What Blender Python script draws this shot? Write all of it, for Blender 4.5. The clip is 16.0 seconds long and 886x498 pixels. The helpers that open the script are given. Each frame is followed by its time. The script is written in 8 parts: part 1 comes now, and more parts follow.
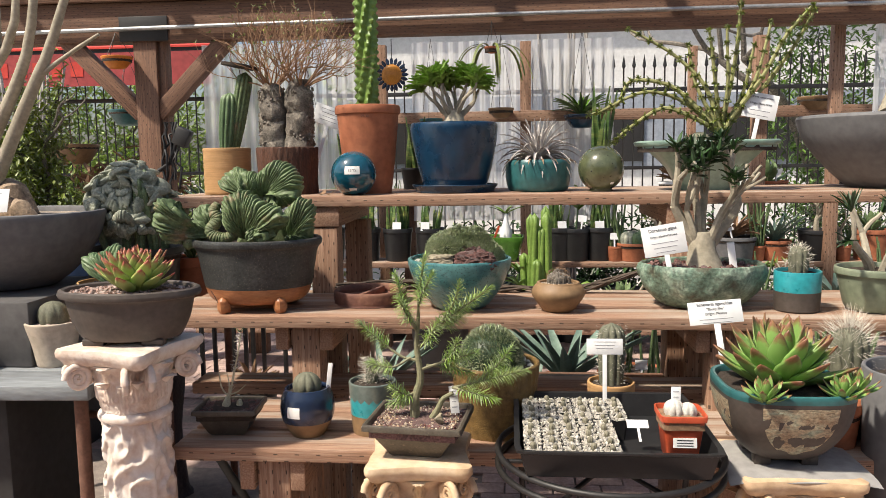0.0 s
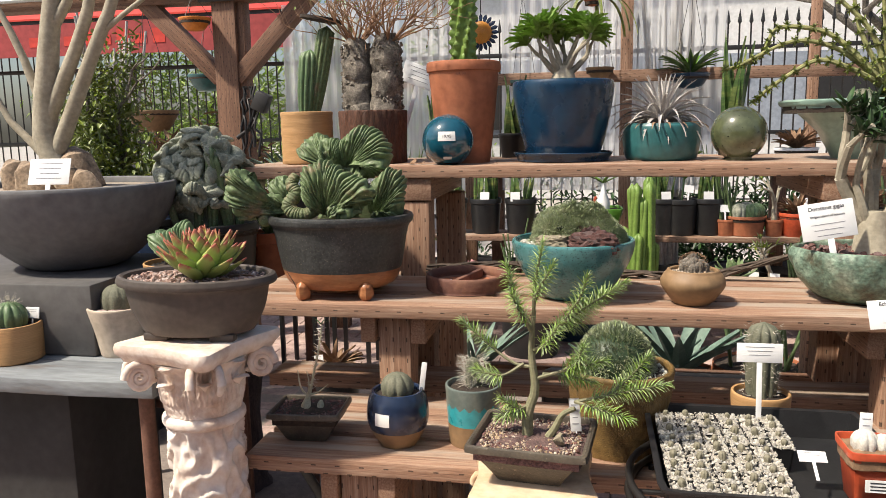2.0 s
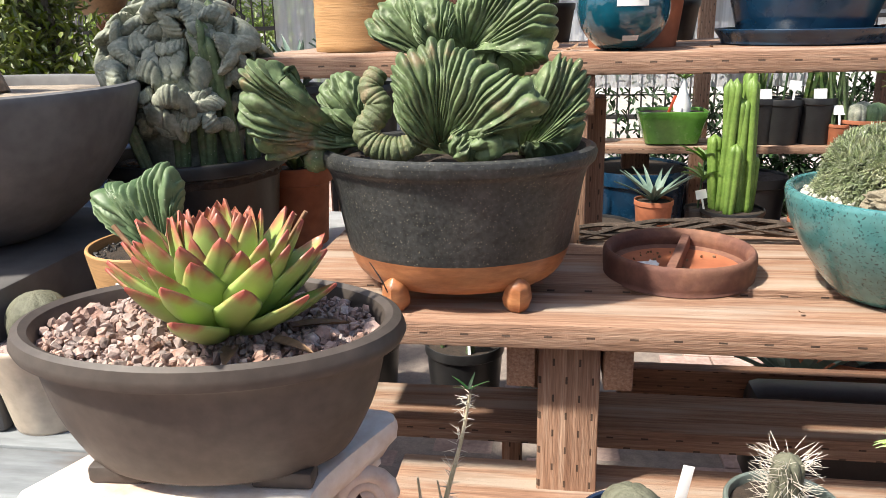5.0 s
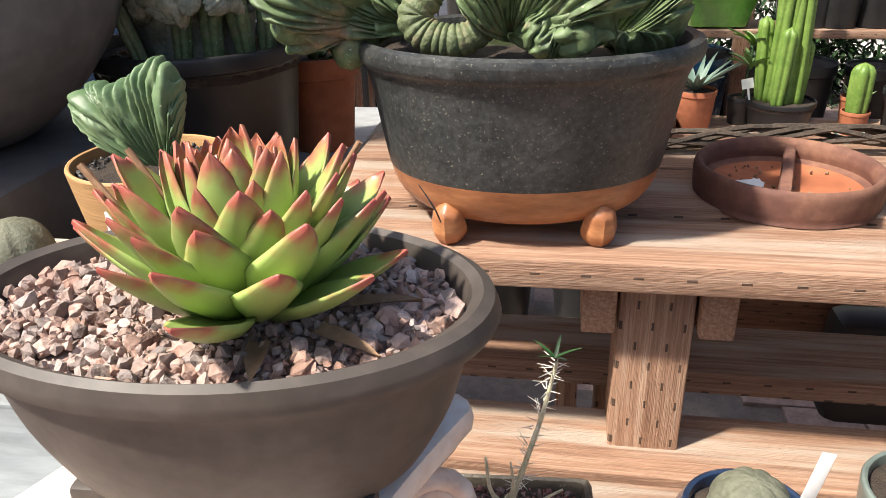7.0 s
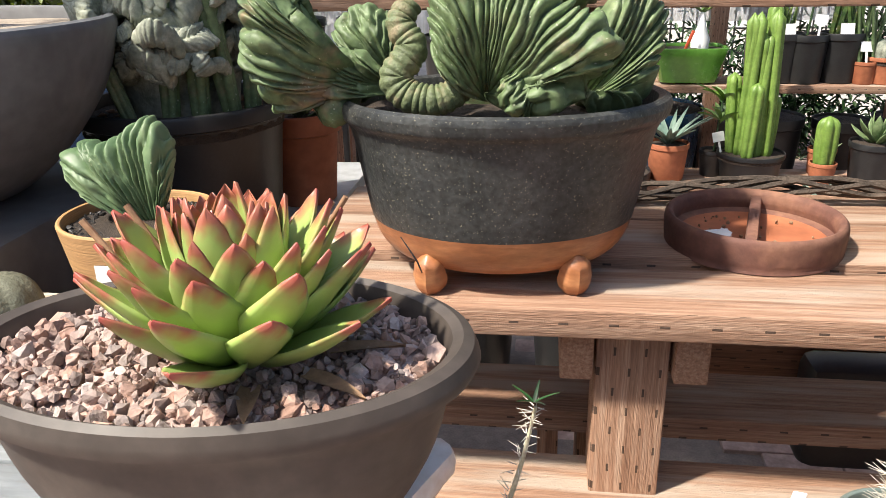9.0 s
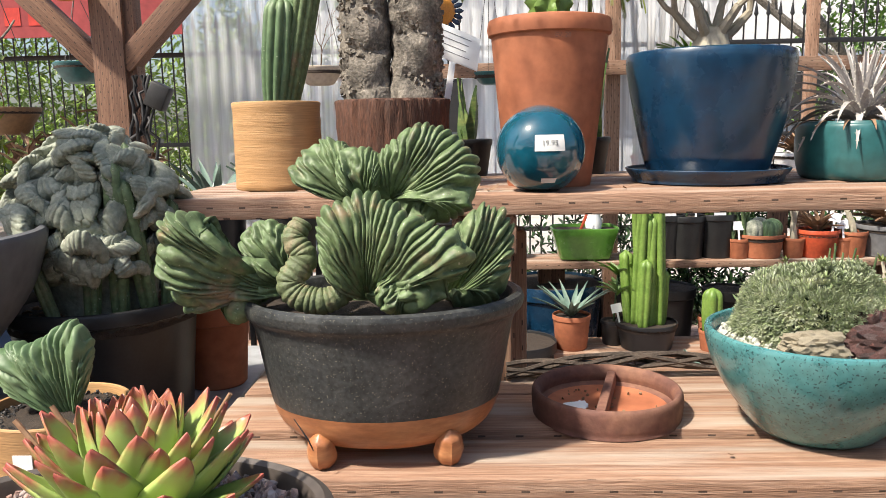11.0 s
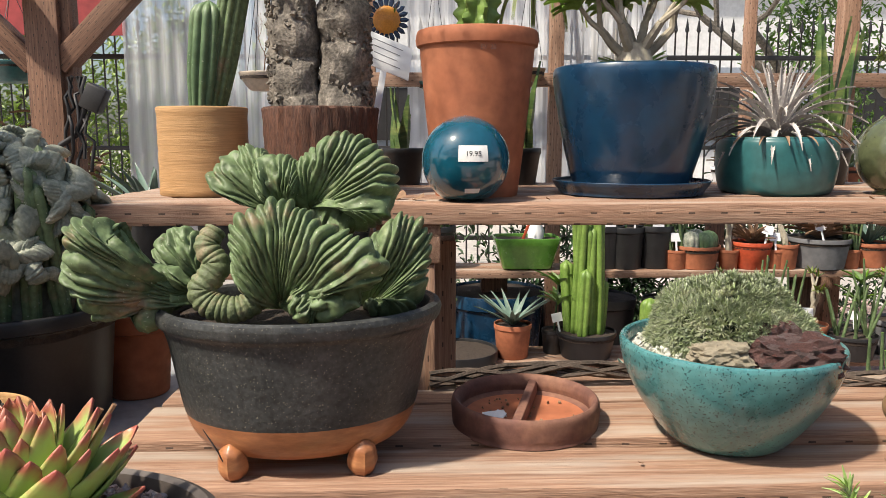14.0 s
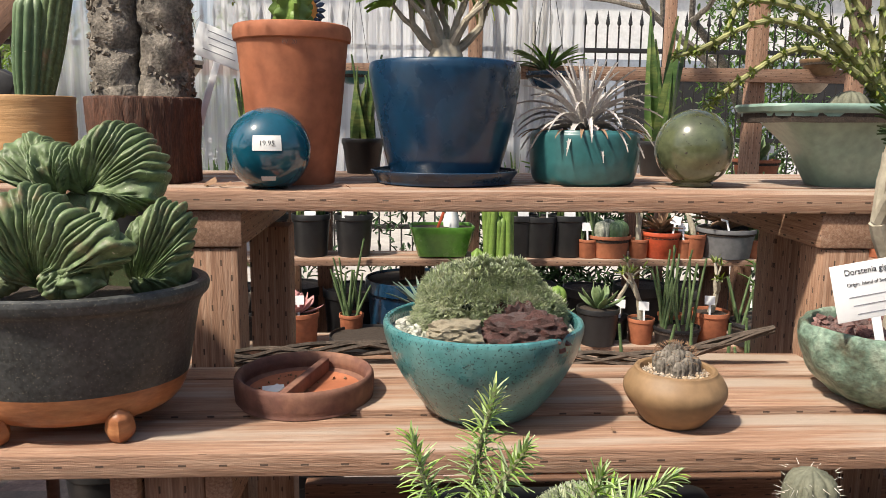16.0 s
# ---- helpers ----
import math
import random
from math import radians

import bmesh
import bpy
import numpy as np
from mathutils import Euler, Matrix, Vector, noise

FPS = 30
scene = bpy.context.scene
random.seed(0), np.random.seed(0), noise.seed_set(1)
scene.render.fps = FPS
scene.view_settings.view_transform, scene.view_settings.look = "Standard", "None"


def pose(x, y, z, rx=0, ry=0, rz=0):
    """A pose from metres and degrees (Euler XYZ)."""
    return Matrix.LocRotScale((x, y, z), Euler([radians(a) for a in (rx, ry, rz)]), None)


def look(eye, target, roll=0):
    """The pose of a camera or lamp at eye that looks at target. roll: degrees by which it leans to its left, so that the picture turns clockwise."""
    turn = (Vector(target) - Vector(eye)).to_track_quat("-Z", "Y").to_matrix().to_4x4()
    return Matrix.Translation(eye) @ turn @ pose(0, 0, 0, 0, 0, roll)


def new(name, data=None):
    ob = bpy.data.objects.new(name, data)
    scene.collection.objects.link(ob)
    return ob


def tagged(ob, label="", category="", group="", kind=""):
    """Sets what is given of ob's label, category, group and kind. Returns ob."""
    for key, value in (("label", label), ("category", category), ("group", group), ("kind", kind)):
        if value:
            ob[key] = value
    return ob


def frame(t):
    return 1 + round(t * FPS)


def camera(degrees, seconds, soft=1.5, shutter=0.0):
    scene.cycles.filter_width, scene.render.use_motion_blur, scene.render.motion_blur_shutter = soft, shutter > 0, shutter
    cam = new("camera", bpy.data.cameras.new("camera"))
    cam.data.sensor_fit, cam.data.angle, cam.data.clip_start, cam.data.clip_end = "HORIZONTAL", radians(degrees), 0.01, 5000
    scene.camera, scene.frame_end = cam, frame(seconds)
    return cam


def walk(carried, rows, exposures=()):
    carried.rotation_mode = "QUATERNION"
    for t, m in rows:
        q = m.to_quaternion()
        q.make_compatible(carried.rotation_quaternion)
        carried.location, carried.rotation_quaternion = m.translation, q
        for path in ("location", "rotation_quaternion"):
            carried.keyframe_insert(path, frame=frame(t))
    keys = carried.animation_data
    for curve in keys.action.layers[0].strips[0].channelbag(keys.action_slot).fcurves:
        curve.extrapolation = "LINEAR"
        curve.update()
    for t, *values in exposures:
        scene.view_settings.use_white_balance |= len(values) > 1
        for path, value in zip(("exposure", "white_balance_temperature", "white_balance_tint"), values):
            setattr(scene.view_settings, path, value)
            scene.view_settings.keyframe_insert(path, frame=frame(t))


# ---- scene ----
cam = camera(59.7, 16.0, soft=0.75)
PATH = [
    (0, (0.014, 0.02, 1.41), (-0.161, 1.998, 1.176), -0.8),
    (0.5, (0.005, 0.024, 1.407), (-0.205, 1.998, 1.16), -1.1),
    (1, (-0.014, 0.069, 1.4), (-0.278, 2.033, 1.133), -1.2),
    (1.5, (-0.053, 0.219, 1.407), (-0.378, 2.171, 1.116), -1.2),
    (2, (-0.104, 0.346, 1.406), (-0.476, 2.285, 1.089), -1.1),
    (2.5, (-0.189, 0.452, 1.4), (-0.582, 2.383, 1.057), -1.0),
    (3, (-0.338, 0.596, 1.412), (-0.724, 2.522, 1.039), -1.0),
    (3.2, (-0.386, 0.642, 1.409), (-0.764, 2.567, 1.019), -0.9),
    (5.3, (-0.67, 1.342, 1.342), (-0.952, 3.22, 0.715), -1.5),
    (5.5, (-0.686, 1.374, 1.338), (-0.971, 3.239, 0.674), -1.6),
    (6, (-0.719, 1.432, 1.332), (-1.001, 3.263, 0.578), -1.4),
    (6.5, (-0.735, 1.465, 1.327), (-1.026, 3.267, 0.509), -1.4),
    (7, (-0.74, 1.472, 1.328), (-1.038, 3.255, 0.473), -1.3),
    (7.5, (-0.742, 1.468, 1.329), (-1.043, 3.246, 0.463), -1.3),
    (8, (-0.747, 1.465, 1.33), (-1.041, 3.249, 0.474), -1.2),
    (8.5, (-0.745, 1.459, 1.333), (-1.027, 3.264, 0.519), -1.2),
    (9, (-0.736, 1.444, 1.338), (-0.99, 3.288, 0.606), -1.2),
    (9.5, (-0.684, 1.372, 1.374), (-0.896, 3.262, 0.756), -1.2),
    (10, (-0.668, 1.335, 1.389), (-0.823, 3.268, 0.9), -1.3),
    (10.2, (-0.667, 1.326, 1.392), (-0.8, 3.272, 0.949), -1.4),
    (12.3, (-0.651, 1.285, 1.416), (-0.665, 3.269, 1.164), 0.0),
    (12.5, (-0.656, 1.29, 1.415), (-0.661, 3.274, 1.163), 0.1),
    (13, (-0.655, 1.298, 1.412), (-0.647, 3.281, 1.152), -0.0),
    (13.5, (-0.655, 1.301, 1.409), (-0.625, 3.282, 1.136), -0.2),
    (14, (-0.609, 1.299, 1.406), (-0.561, 3.277, 1.111), -0.0),
    (14.5, (-0.49, 1.277, 1.406), (-0.426, 3.251, 1.089), 0.2),
    (15, (-0.354, 1.238, 1.397), (-0.279, 3.208, 1.065), 0.5),
    (15.5, (-0.276, 1.2, 1.396), (-0.188, 3.169, 1.059), 0.7),
    (16, (-0.277, 1.205, 1.411), (-0.175, 3.177, 1.09), 0.6),
]
walk(cam, [(t, look(eye, target, roll)) for t, eye, target, roll in PATH], [(0, 0.44, 6550, 9), (3, 0.50, 6550, 9), (5.5, 0.92, 6250, 8), (10, 0.92, 6300, 8), (12.5, 0.60, 6420, 9), (16, 0.52, 6480, 9)])

# ---- light ----
world = bpy.data.worlds.new("sky")
scene.world = world
world.use_nodes = True
wn = world.node_tree
sky = wn.nodes.new("ShaderNodeTexSky")
sky.sky_type, sky.sun_disc = "NISHITA", False
sky.sun_elevation, sky.sun_rotation = radians(55), radians(-124)
sky.air_density, sky.dust_density = 1.0, 3.0
wn.links.new(sky.outputs[0], wn.nodes["Background"].inputs[0])
wn.nodes["Background"].inputs[1].default_value = 0.110
sun_data = bpy.data.lights.new("sun", "SUN")
sun_data.energy, sun_data.angle, sun_data.color = 4.9, radians(3), (1.0, 0.90, 0.76)
sun_ob = new("sun", sun_data)
sun_ob.matrix_world = look((-4.2, -0.6, 8.0), (0, 2.2, 0.9))


# ---- materials ----
def material(name, colours, scale=20.0, stretch=(1, 1, 1), rough=0.6, bump=0.2, fine=0.0, metal=0.0, speck=None, gloss=0.5,
             coat=0.0, random_hue=0.0, detail=6.0, mottle=0.16, thin=0.0, island=0.0):
    """Noise between colours at two scales, with bump; speck = (colour, scale, threshold) adds small flecks."""
    m = bpy.data.materials.new(name)
    m.use_nodes = True
    nt = m.node_tree
    N, L = nt.nodes, nt.links
    b = N["Principled BSDF"]
    co = N.new("ShaderNodeTexCoord")
    mp = N.new("ShaderNodeMapping")
    mp.inputs["Scale"].default_value = stretch
    L.new(co.outputs["Object"], mp.inputs["Vector"])
    n1 = N.new("ShaderNodeTexNoise")
    n1.inputs["Scale"].default_value, n1.inputs["Detail"].default_value = scale, detail
    n1.inputs["Roughness"].default_value = 0.62
    L.new(mp.outputs[0], n1.inputs["Vector"])
    ramp = N.new("ShaderNodeValToRGB")
    el = ramp.color_ramp.elements
    for i, c in enumerate(colours):
        p = 0.3 + 0.4 * i / max(1, len(colours) - 1)
        e = el[i] if i < 2 else el.new(p)
        e.position, e.color = p, (*c, 1)
    L.new(n1.outputs["Fac"], ramp.inputs[0])
    col = ramp.outputs[0]
    n2 = N.new("ShaderNodeTexNoise")
    n2.inputs["Scale"].default_value, n2.inputs["Detail"].default_value = scale * 6, 4
    L.new(mp.outputs[0], n2.inputs["Vector"])
    mx = N.new("ShaderNodeMix")
    mx.data_type, mx.blend_type = "RGBA", "OVERLAY"
    mx.inputs[0].default_value = mottle
    L.new(col, mx.inputs[6])
    gray = N.new("ShaderNodeValToRGB")
    gray.color_ramp.elements[0].position, gray.color_ramp.elements[1].position = 0.3, 0.7
    L.new(n2.outputs["Fac"], gray.inputs[0])
    L.new(gray.outputs[0], mx.inputs[7])
    col = mx.outputs[2]
    if speck:
        v = N.new("ShaderNodeTexNoise")
        v.inputs["Scale"].default_value, v.inputs["Detail"].default_value = speck[1], 2
        L.new(co.outputs["Object"], v.inputs["Vector"])
        st = N.new("ShaderNodeMapRange")
        st.inputs[1].default_value, st.inputs[2].default_value = speck[2], speck[2] + 0.05
        L.new(v.outputs["Fac"], st.inputs[0])
        m3 = N.new("ShaderNodeMix")
        m3.data_type = "RGBA"
        L.new(st.outputs[0], m3.inputs[0])
        L.new(col, m3.inputs[6])
        m3.inputs[7].default_value = (*speck[0], 1)
        col = m3.outputs[2]
    if random_hue:
        oi = N.new("ShaderNodeObjectInfo")
        hs = N.new("ShaderNodeHueSaturation")
        mr = N.new("ShaderNodeMapRange")
        mr.inputs[3].default_value, mr.inputs[4].default_value = 1 - random_hue, 1 + random_hue
        L.new(oi.outputs["Random"], mr.inputs[0])
        L.new(mr.outputs[0], hs.inputs["Value"])
        L.new(col, hs.inputs["Color"])
        col = hs.outputs[0]
    if island:
        ge = N.new("ShaderNodeNewGeometry")
        hs = N.new("ShaderNodeHueSaturation")
        mr = N.new("ShaderNodeMapRange")
        mr.inputs[3].default_value, mr.inputs[4].default_value = 1 - island, 1 + island
        L.new(ge.outputs["Random Per Island"], mr.inputs[0])
        L.new(mr.outputs[0], hs.inputs["Value"])
        wt = N.new("ShaderNodeTexWhiteNoise")
        wt.noise_dimensions = "1D"
        L.new(ge.outputs["Random Per Island"], wt.inputs["W"])
        m2 = N.new("ShaderNodeMapRange")
        m2.inputs[3].default_value, m2.inputs[4].default_value = 0.55, 1.25
        L.new(wt.outputs["Value"], m2.inputs[0])
        L.new(m2.outputs[0], hs.inputs["Saturation"])
        L.new(col, hs.inputs["Color"])
        col = hs.outputs[0]
    L.new(col, b.inputs["Base Color"])
    b.inputs["Metallic"].default_value = metal
    b.inputs["Specular IOR Level"].default_value = gloss
    b.inputs["Coat Weight"].default_value = coat
    b.inputs["Coat Roughness"].default_value = 0.08
    rr = N.new("ShaderNodeMapRange")
    rr.inputs[3].default_value, rr.inputs[4].default_value = max(0.02, rough - 0.12), min(1, rough + 0.12)
    L.new(n1.outputs["Fac"], rr.inputs[0])
    L.new(rr.outputs[0], b.inputs["Roughness"])
    if bump:
        bp = N.new("ShaderNodeBump")
        bp.inputs["Strength"].default_value, bp.inputs["Distance"].default_value = bump, 0.003
        L.new(n2.outputs["Fac"], bp.inputs["Height"])
        L.new(bp.outputs[0], b.inputs["Normal"])
    if thin:
        tl = N.new("ShaderNodeBsdfTranslucent")
        L.new(col, tl.inputs[0])
        ms = N.new("ShaderNodeMixShader")
        ms.inputs[0].default_value = thin
        L.new(b.outputs[0], ms.inputs[1])
        L.new(tl.outputs[0], ms.inputs[2])
        L.new(ms.outputs[0], N["Material Output"].inputs[0])
    return m


def lumber(name, axis, dark, mid, pale, worn=0.55):
    """Incised treated timber: long grain along one axis, pale worn patches, and rows of short knife slits."""
    st = [38.0, 38.0, 38.0]
    st["xyz".index(axis)] = 1.0
    m = material(name, (dark, mid, pale), 5.0, st, 0.68, 0.6, random_hue=0.12, detail=8, mottle=0.24)
    nt = m.node_tree
    N, L = nt.nodes, nt.links
    b = N["Principled BSDF"]
    src = b.inputs["Base Color"].links[0].from_socket
    co = N.new("ShaderNodeTexCoord")
    # weathered patches
    w = N.new("ShaderNodeTexNoise")
    w.inputs["Scale"].default_value, w.inputs["Detail"].default_value = 3.0, 7
    ms = N.new("ShaderNodeMapping")
    s2 = [10.0, 10.0, 10.0]
    s2["xyz".index(axis)] = 0.8
    ms.inputs["Scale"].default_value = s2
    L.new(co.outputs["Object"], ms.inputs[0])
    L.new(ms.outputs[0], w.inputs["Vector"])
    wr = N.new("ShaderNodeMapRange")
    wr.inputs[1].default_value, wr.inputs[2].default_value, wr.inputs[4].default_value = 0.46, 0.62, worn
    L.new(w.outputs["Fac"], wr.inputs[0])
    mw = N.new("ShaderNodeMix")
    mw.data_type = "RGBA"
    L.new(wr.outputs[0], mw.inputs[0])
    L.new(src, mw.inputs[6])
    mw.inputs[7].default_value = (0.43, 0.365, 0.30, 1)
    # slits: staggered dashes
    sep = N.new("ShaderNodeSeparateXYZ")
    L.new(co.outputs["Object"], sep.inputs[0])
    i = "xyz".index(axis)
    others = [k for k in range(3) if k != i]

    def math_node(op, a, c=None):
        n = N.new("ShaderNodeMath")
        n.operation = op
        for k, v in enumerate((a, c)):
            if v is None:
                continue
            if isinstance(v, (int, float)):
                n.inputs[k].default_value = v
            else:
                L.new(v, n.inputs[k])
        return n.outputs[0]

    across = math_node("ADD", sep.outputs[others[0]], math_node("MULTIPLY", sep.outputs[others[1]], 1.0))
    row = math_node("DIVIDE", across, 0.019)
    rowi = math_node("FLOOR", row)
    rowf = math_node("FRACT", row)
    along = math_node("ADD", math_node("DIVIDE", sep.outputs[i], 0.058), math_node("MULTIPLY", rowi, 0.5))
    af = math_node("FRACT", along)
    slit = math_node("MULTIPLY", math_node("LESS_THAN", af, 0.2), math_node("LESS_THAN", math_node("ABSOLUTE", math_node("SUBTRACT", rowf, 0.5)), 0.08))
    # slits show on the faces across the board, not on its broad worn top
    geo = N.new("ShaderNodeNewGeometry")
    gs = N.new("ShaderNodeSeparateXYZ")
    L.new(geo.outputs["Normal"], gs.inputs[0])
    side = math_node("LESS_THAN", gs.outputs[2], 0.5)
    slit = math_node("MULTIPLY", slit, side)
    endg = math_node("LESS_THAN", math_node("ABSOLUTE", gs.outputs[i]), 0.5)
    slit = math_node("MULTIPLY", slit, endg)
    # walked-on and watered tops wear grey, the edges keep their stain
    L.new(math_node("MULTIPLY", wr.outputs[0], math_node("SUBTRACT", 1.0, math_node("MULTIPLY", side, 0.85))), mw.inputs[0])
    md = N.new("ShaderNodeMix")
    md.data_type = "RGBA"
    L.new(math_node("MULTIPLY", slit, 0.85), md.inputs[0])
    L.new(mw.outputs[2], md.inputs[6])
    md.inputs[7].default_value = (0.03, 0.018, 0.012, 1)
    L.new(md.outputs[2], b.inputs["Base Color"])
    return m


W_D, W_M, W_P = (0.185, 0.095, 0.058), (0.30, 0.172, 0.110), (0.41, 0.275, 0.195)
WOOD = {a: lumber("treated_timber_" + a, a, W_D, W_M, W_P, 0.75 if a == "x" else 0.12) for a in "xyz"}
OLDWOOD = {a: lumber("weathered_beam_" + a, a, (0.09, 0.045, 0.028), (0.17, 0.085, 0.05), (0.26, 0.14, 0.085), 0.1) for a in "xyz"}
TERRA = material("terracotta", ((0.28, 0.088, 0.040), (0.34, 0.115, 0.053), (0.40, 0.15, 0.075)), 7, rough=0.75, bump=0.15)
TERRA_OLD = material("aged_terracotta", ((0.08, 0.036, 0.03), (0.14, 0.062, 0.045), (0.24, 0.12, 0.075)), 11, rough=0.8, bump=0.4)
BLACKPL = material("black_plastic", ((0.012, 0.012, 0.013), (0.02, 0.02, 0.021)), 30, rough=0.42, bump=0.05)
GREYPOT = material("grey_composite", ((0.115, 0.115, 0.12), (0.15, 0.15, 0.155)), 6, rough=0.7, bump=0.1)
PLINTH = material("grey_plinth", ((0.075, 0.072, 0.072), (0.115, 0.11, 0.108)), 5, rough=0.6, bump=0.15)
BROWNPOT = material("brown_clay", ((0.052, 0.042, 0.036), (0.078, 0.062, 0.053)), 12, rough=0.55, bump=0.12)
SOIL = material("dark_soil", ((0.018, 0.013, 0.01), (0.06, 0.042, 0.03)), 90, rough=0.95, bump=0.9)
GRAVEL_P = material("pink_gravel", ((0.30, 0.19, 0.16), (0.46, 0.32, 0.28), (0.58, 0.45, 0.40)), 60, rough=0.9, bump=0.5, island=0.38)
GRAVEL_M = material("mauve_gravel", ((0.22, 0.14, 0.115), (0.32, 0.22, 0.185), (0.43, 0.31, 0.27)), 30, rough=0.9, bump=0.9, island=0.38)
GRAVEL_G = material("grey_green_gravel", ((0.28, 0.29, 0.24), (0.42, 0.43, 0.36), (0.56, 0.56, 0.47)), 60, rough=0.9, bump=0.5, island=0.38)
GRAVEL_T = material("tan_gravel", ((0.30, 0.22, 0.15), (0.50, 0.40, 0.29)), 70, rough=0.9, bump=0.5, island=0.38)
SAND = material("pale_grit", ((0.46, 0.42, 0.35), (0.70, 0.66, 0.58)), 220, rough=0.95, bump=0.9, island=0.3)
LAVA = material("lava_rock", ((0.07, 0.035, 0.033), (0.14, 0.07, 0.062), (0.20, 0.10, 0.085)), 40, rough=0.9, bump=1.0, mottle=0.45, island=0.3)
STONE = material("tan_stone", ((0.22, 0.19, 0.13), (0.38, 0.33, 0.24)), 30, rough=0.9, bump=0.6)
CAST = material("cast_stone", ((0.50, 0.35, 0.26), (0.68, 0.58, 0.51), (0.76, 0.71, 0.66)), 9, rough=0.75, bump=0.8)
CAST_TAN = material("tan_cast_stone", ((0.42, 0.27, 0.15), (0.58, 0.42, 0.27), (0.66, 0.54, 0.40)), 7, rough=0.7, bump=0.25)
TANCLAY = material("tan_clay", ((0.40, 0.225, 0.095), (0.46, 0.27, 0.118)), 6, (0.6, 0.6, 22), 0.65, 0.3)
BROWNCLAY = material("light_brown_clay", ((0.20, 0.12, 0.06), (0.26, 0.165, 0.085)), 8, rough=0.6, bump=0.1)
CREAM = material("cream_clay", ((0.44, 0.36, 0.28), (0.56, 0.48, 0.39)), 8, rough=0.7, bump=0.15)
BLUEGLAZE = material("deep_blue_glaze", ((0.003, 0.017, 0.042), (0.006, 0.032, 0.072), (0.012, 0.052, 0.10)), 7, rough=0.28, bump=0.25, coat=0.25)
BALLBLUE = material("teal_blue_glaze", ((0.004, 0.05, 0.085), (0.01, 0.095, 0.14)), 6, rough=0.12, bump=0.02, coat=1.0)
TEALGLAZE = material("turquoise_glaze", ((0.042, 0.14, 0.15), (0.070, 0.21, 0.215), (0.11, 0.27, 0.265)), 12, rough=0.28, bump=0.15, coat=0.4, speck=((0.02, 0.06, 0.065), 260, 0.60))
TEALDARK = material("dark_teal_glaze", ((0.022, 0.095, 0.10), (0.035, 0.135, 0.14)), 8, rough=0.35, bump=0.05, coat=0.2)
OLIVE = material("olive_glaze", ((0.05, 0.055, 0.028), (0.085, 0.10, 0.05), (0.12, 0.13, 0.07)), 9, rough=0.2, bump=0.05, coat=0.7, speck=((0.02, 0.02, 0.012), 90, 0.68))
DARKGLAZE = material("speckled_dark_glaze", ((0.026, 0.028, 0.029), (0.052, 0.054, 0.052)), 22, rough=0.42, bump=0.4, speck=((0.20, 0.19, 0.14), 380, 0.655), mottle=0.4)
RAWCLAY = material("orange_raw_clay", ((0.20, 0.075, 0.035), (0.36, 0.145, 0.06), (0.46, 0.22, 0.095)), 9, (1, 1, 3), 0.36, 0.25)
GREENGLAZE = material("green_glaze", ((0.06, 0.16, 0.02), (0.10, 0.24, 0.04)), 8, rough=0.25, bump=0.05, coat=0.4)
NAVY = material("navy_glaze", ((0.012, 0.022, 0.05), (0.02, 0.035, 0.075)), 8, rough=0.25, bump=0.05, coat=0.4)
AQUA = material("aqua_band", ((0.02, 0.24, 0.28), (0.04, 0.32, 0.36)), 10, rough=0.3, bump=0.05, coat=0.3)
BARKPOT = material("bark_textured_clay", ((0.05, 0.022, 0.014), (0.13, 0.055, 0.032)), 16, (6, 6, 0.8), 0.8, 1.0, mottle=0.45)
WICKER = material("woven_brown_glaze", ((0.10, 0.06, 0.018), (0.24, 0.15, 0.05)), 60, rough=0.45, bump=1.0)
BRONZE = material("bronze_brown_clay", ((0.055, 0.045, 0.036), (0.11, 0.092, 0.068)), 30, rough=0.42, bump=0.4, speck=((0.17, 0.14, 0.10), 130, 0.66))
MOTTLED = material("mottled_green_clay", ((0.07, 0.045, 0.025), (0.13, 0.20, 0.15), (0.30, 0.36, 0.28)), 16, rough=0.5, bump=1.0, mottle=0.45)
REDPL = material("red_plastic", ((0.42, 0.06, 0.025), (0.48, 0.09, 0.035)), 10, rough=0.45, bump=0.03)
WHITEPL = material("white_plastic", ((0.74, 0.75, 0.76), (0.82, 0.82, 0.82)), 6, rough=0.45, bump=0.02)
PAPER = material("white_paper", ((0.72, 0.72, 0.70), (0.80, 0.80, 0.78)), 6, rough=0.8, bump=0.05)
INK = material("black_ink", ((0.015, 0.015, 0.02), (0.03, 0.03, 0.035)), 40, rough=0.7, bump=0)
INK_FADED = material("faded_grey_ink", ((0.16, 0.16, 0.18), (0.30, 0.30, 0.32)), 60, rough=0.7, bump=0)
CACTUS = material("crested_cactus_skin", ((0.22, 0.155, 0.09), (0.098, 0.140, 0.060), (0.122, 0.175, 0.078), (0.21, 0.245, 0.13)), 14, rough=0.55, bump=0.5, speck=((0.45, 0.46, 0.34), 230, 0.69), mottle=0.35)
CACTUS_TAN = material("corked_cactus_skin", ((0.08, 0.10, 0.045), (0.12, 0.15, 0.07), (0.25, 0.20, 0.12)), 40, rough=0.65, bump=0.6)
CACTUS_B = material("blue_green_cactus_skin", ((0.065, 0.115, 0.050), (0.105, 0.17, 0.08), (0.18, 0.24, 0.125)), 12, rough=0.5, bump=0.2, speck=((0.42, 0.44, 0.32), 150, 0.70))
CACTUS_G = material("grey_green_cactus_skin", ((0.12, 0.14, 0.105), (0.27, 0.29, 0.225), (0.50, 0.49, 0.40)), 30, rough=0.7, bump=0.5)
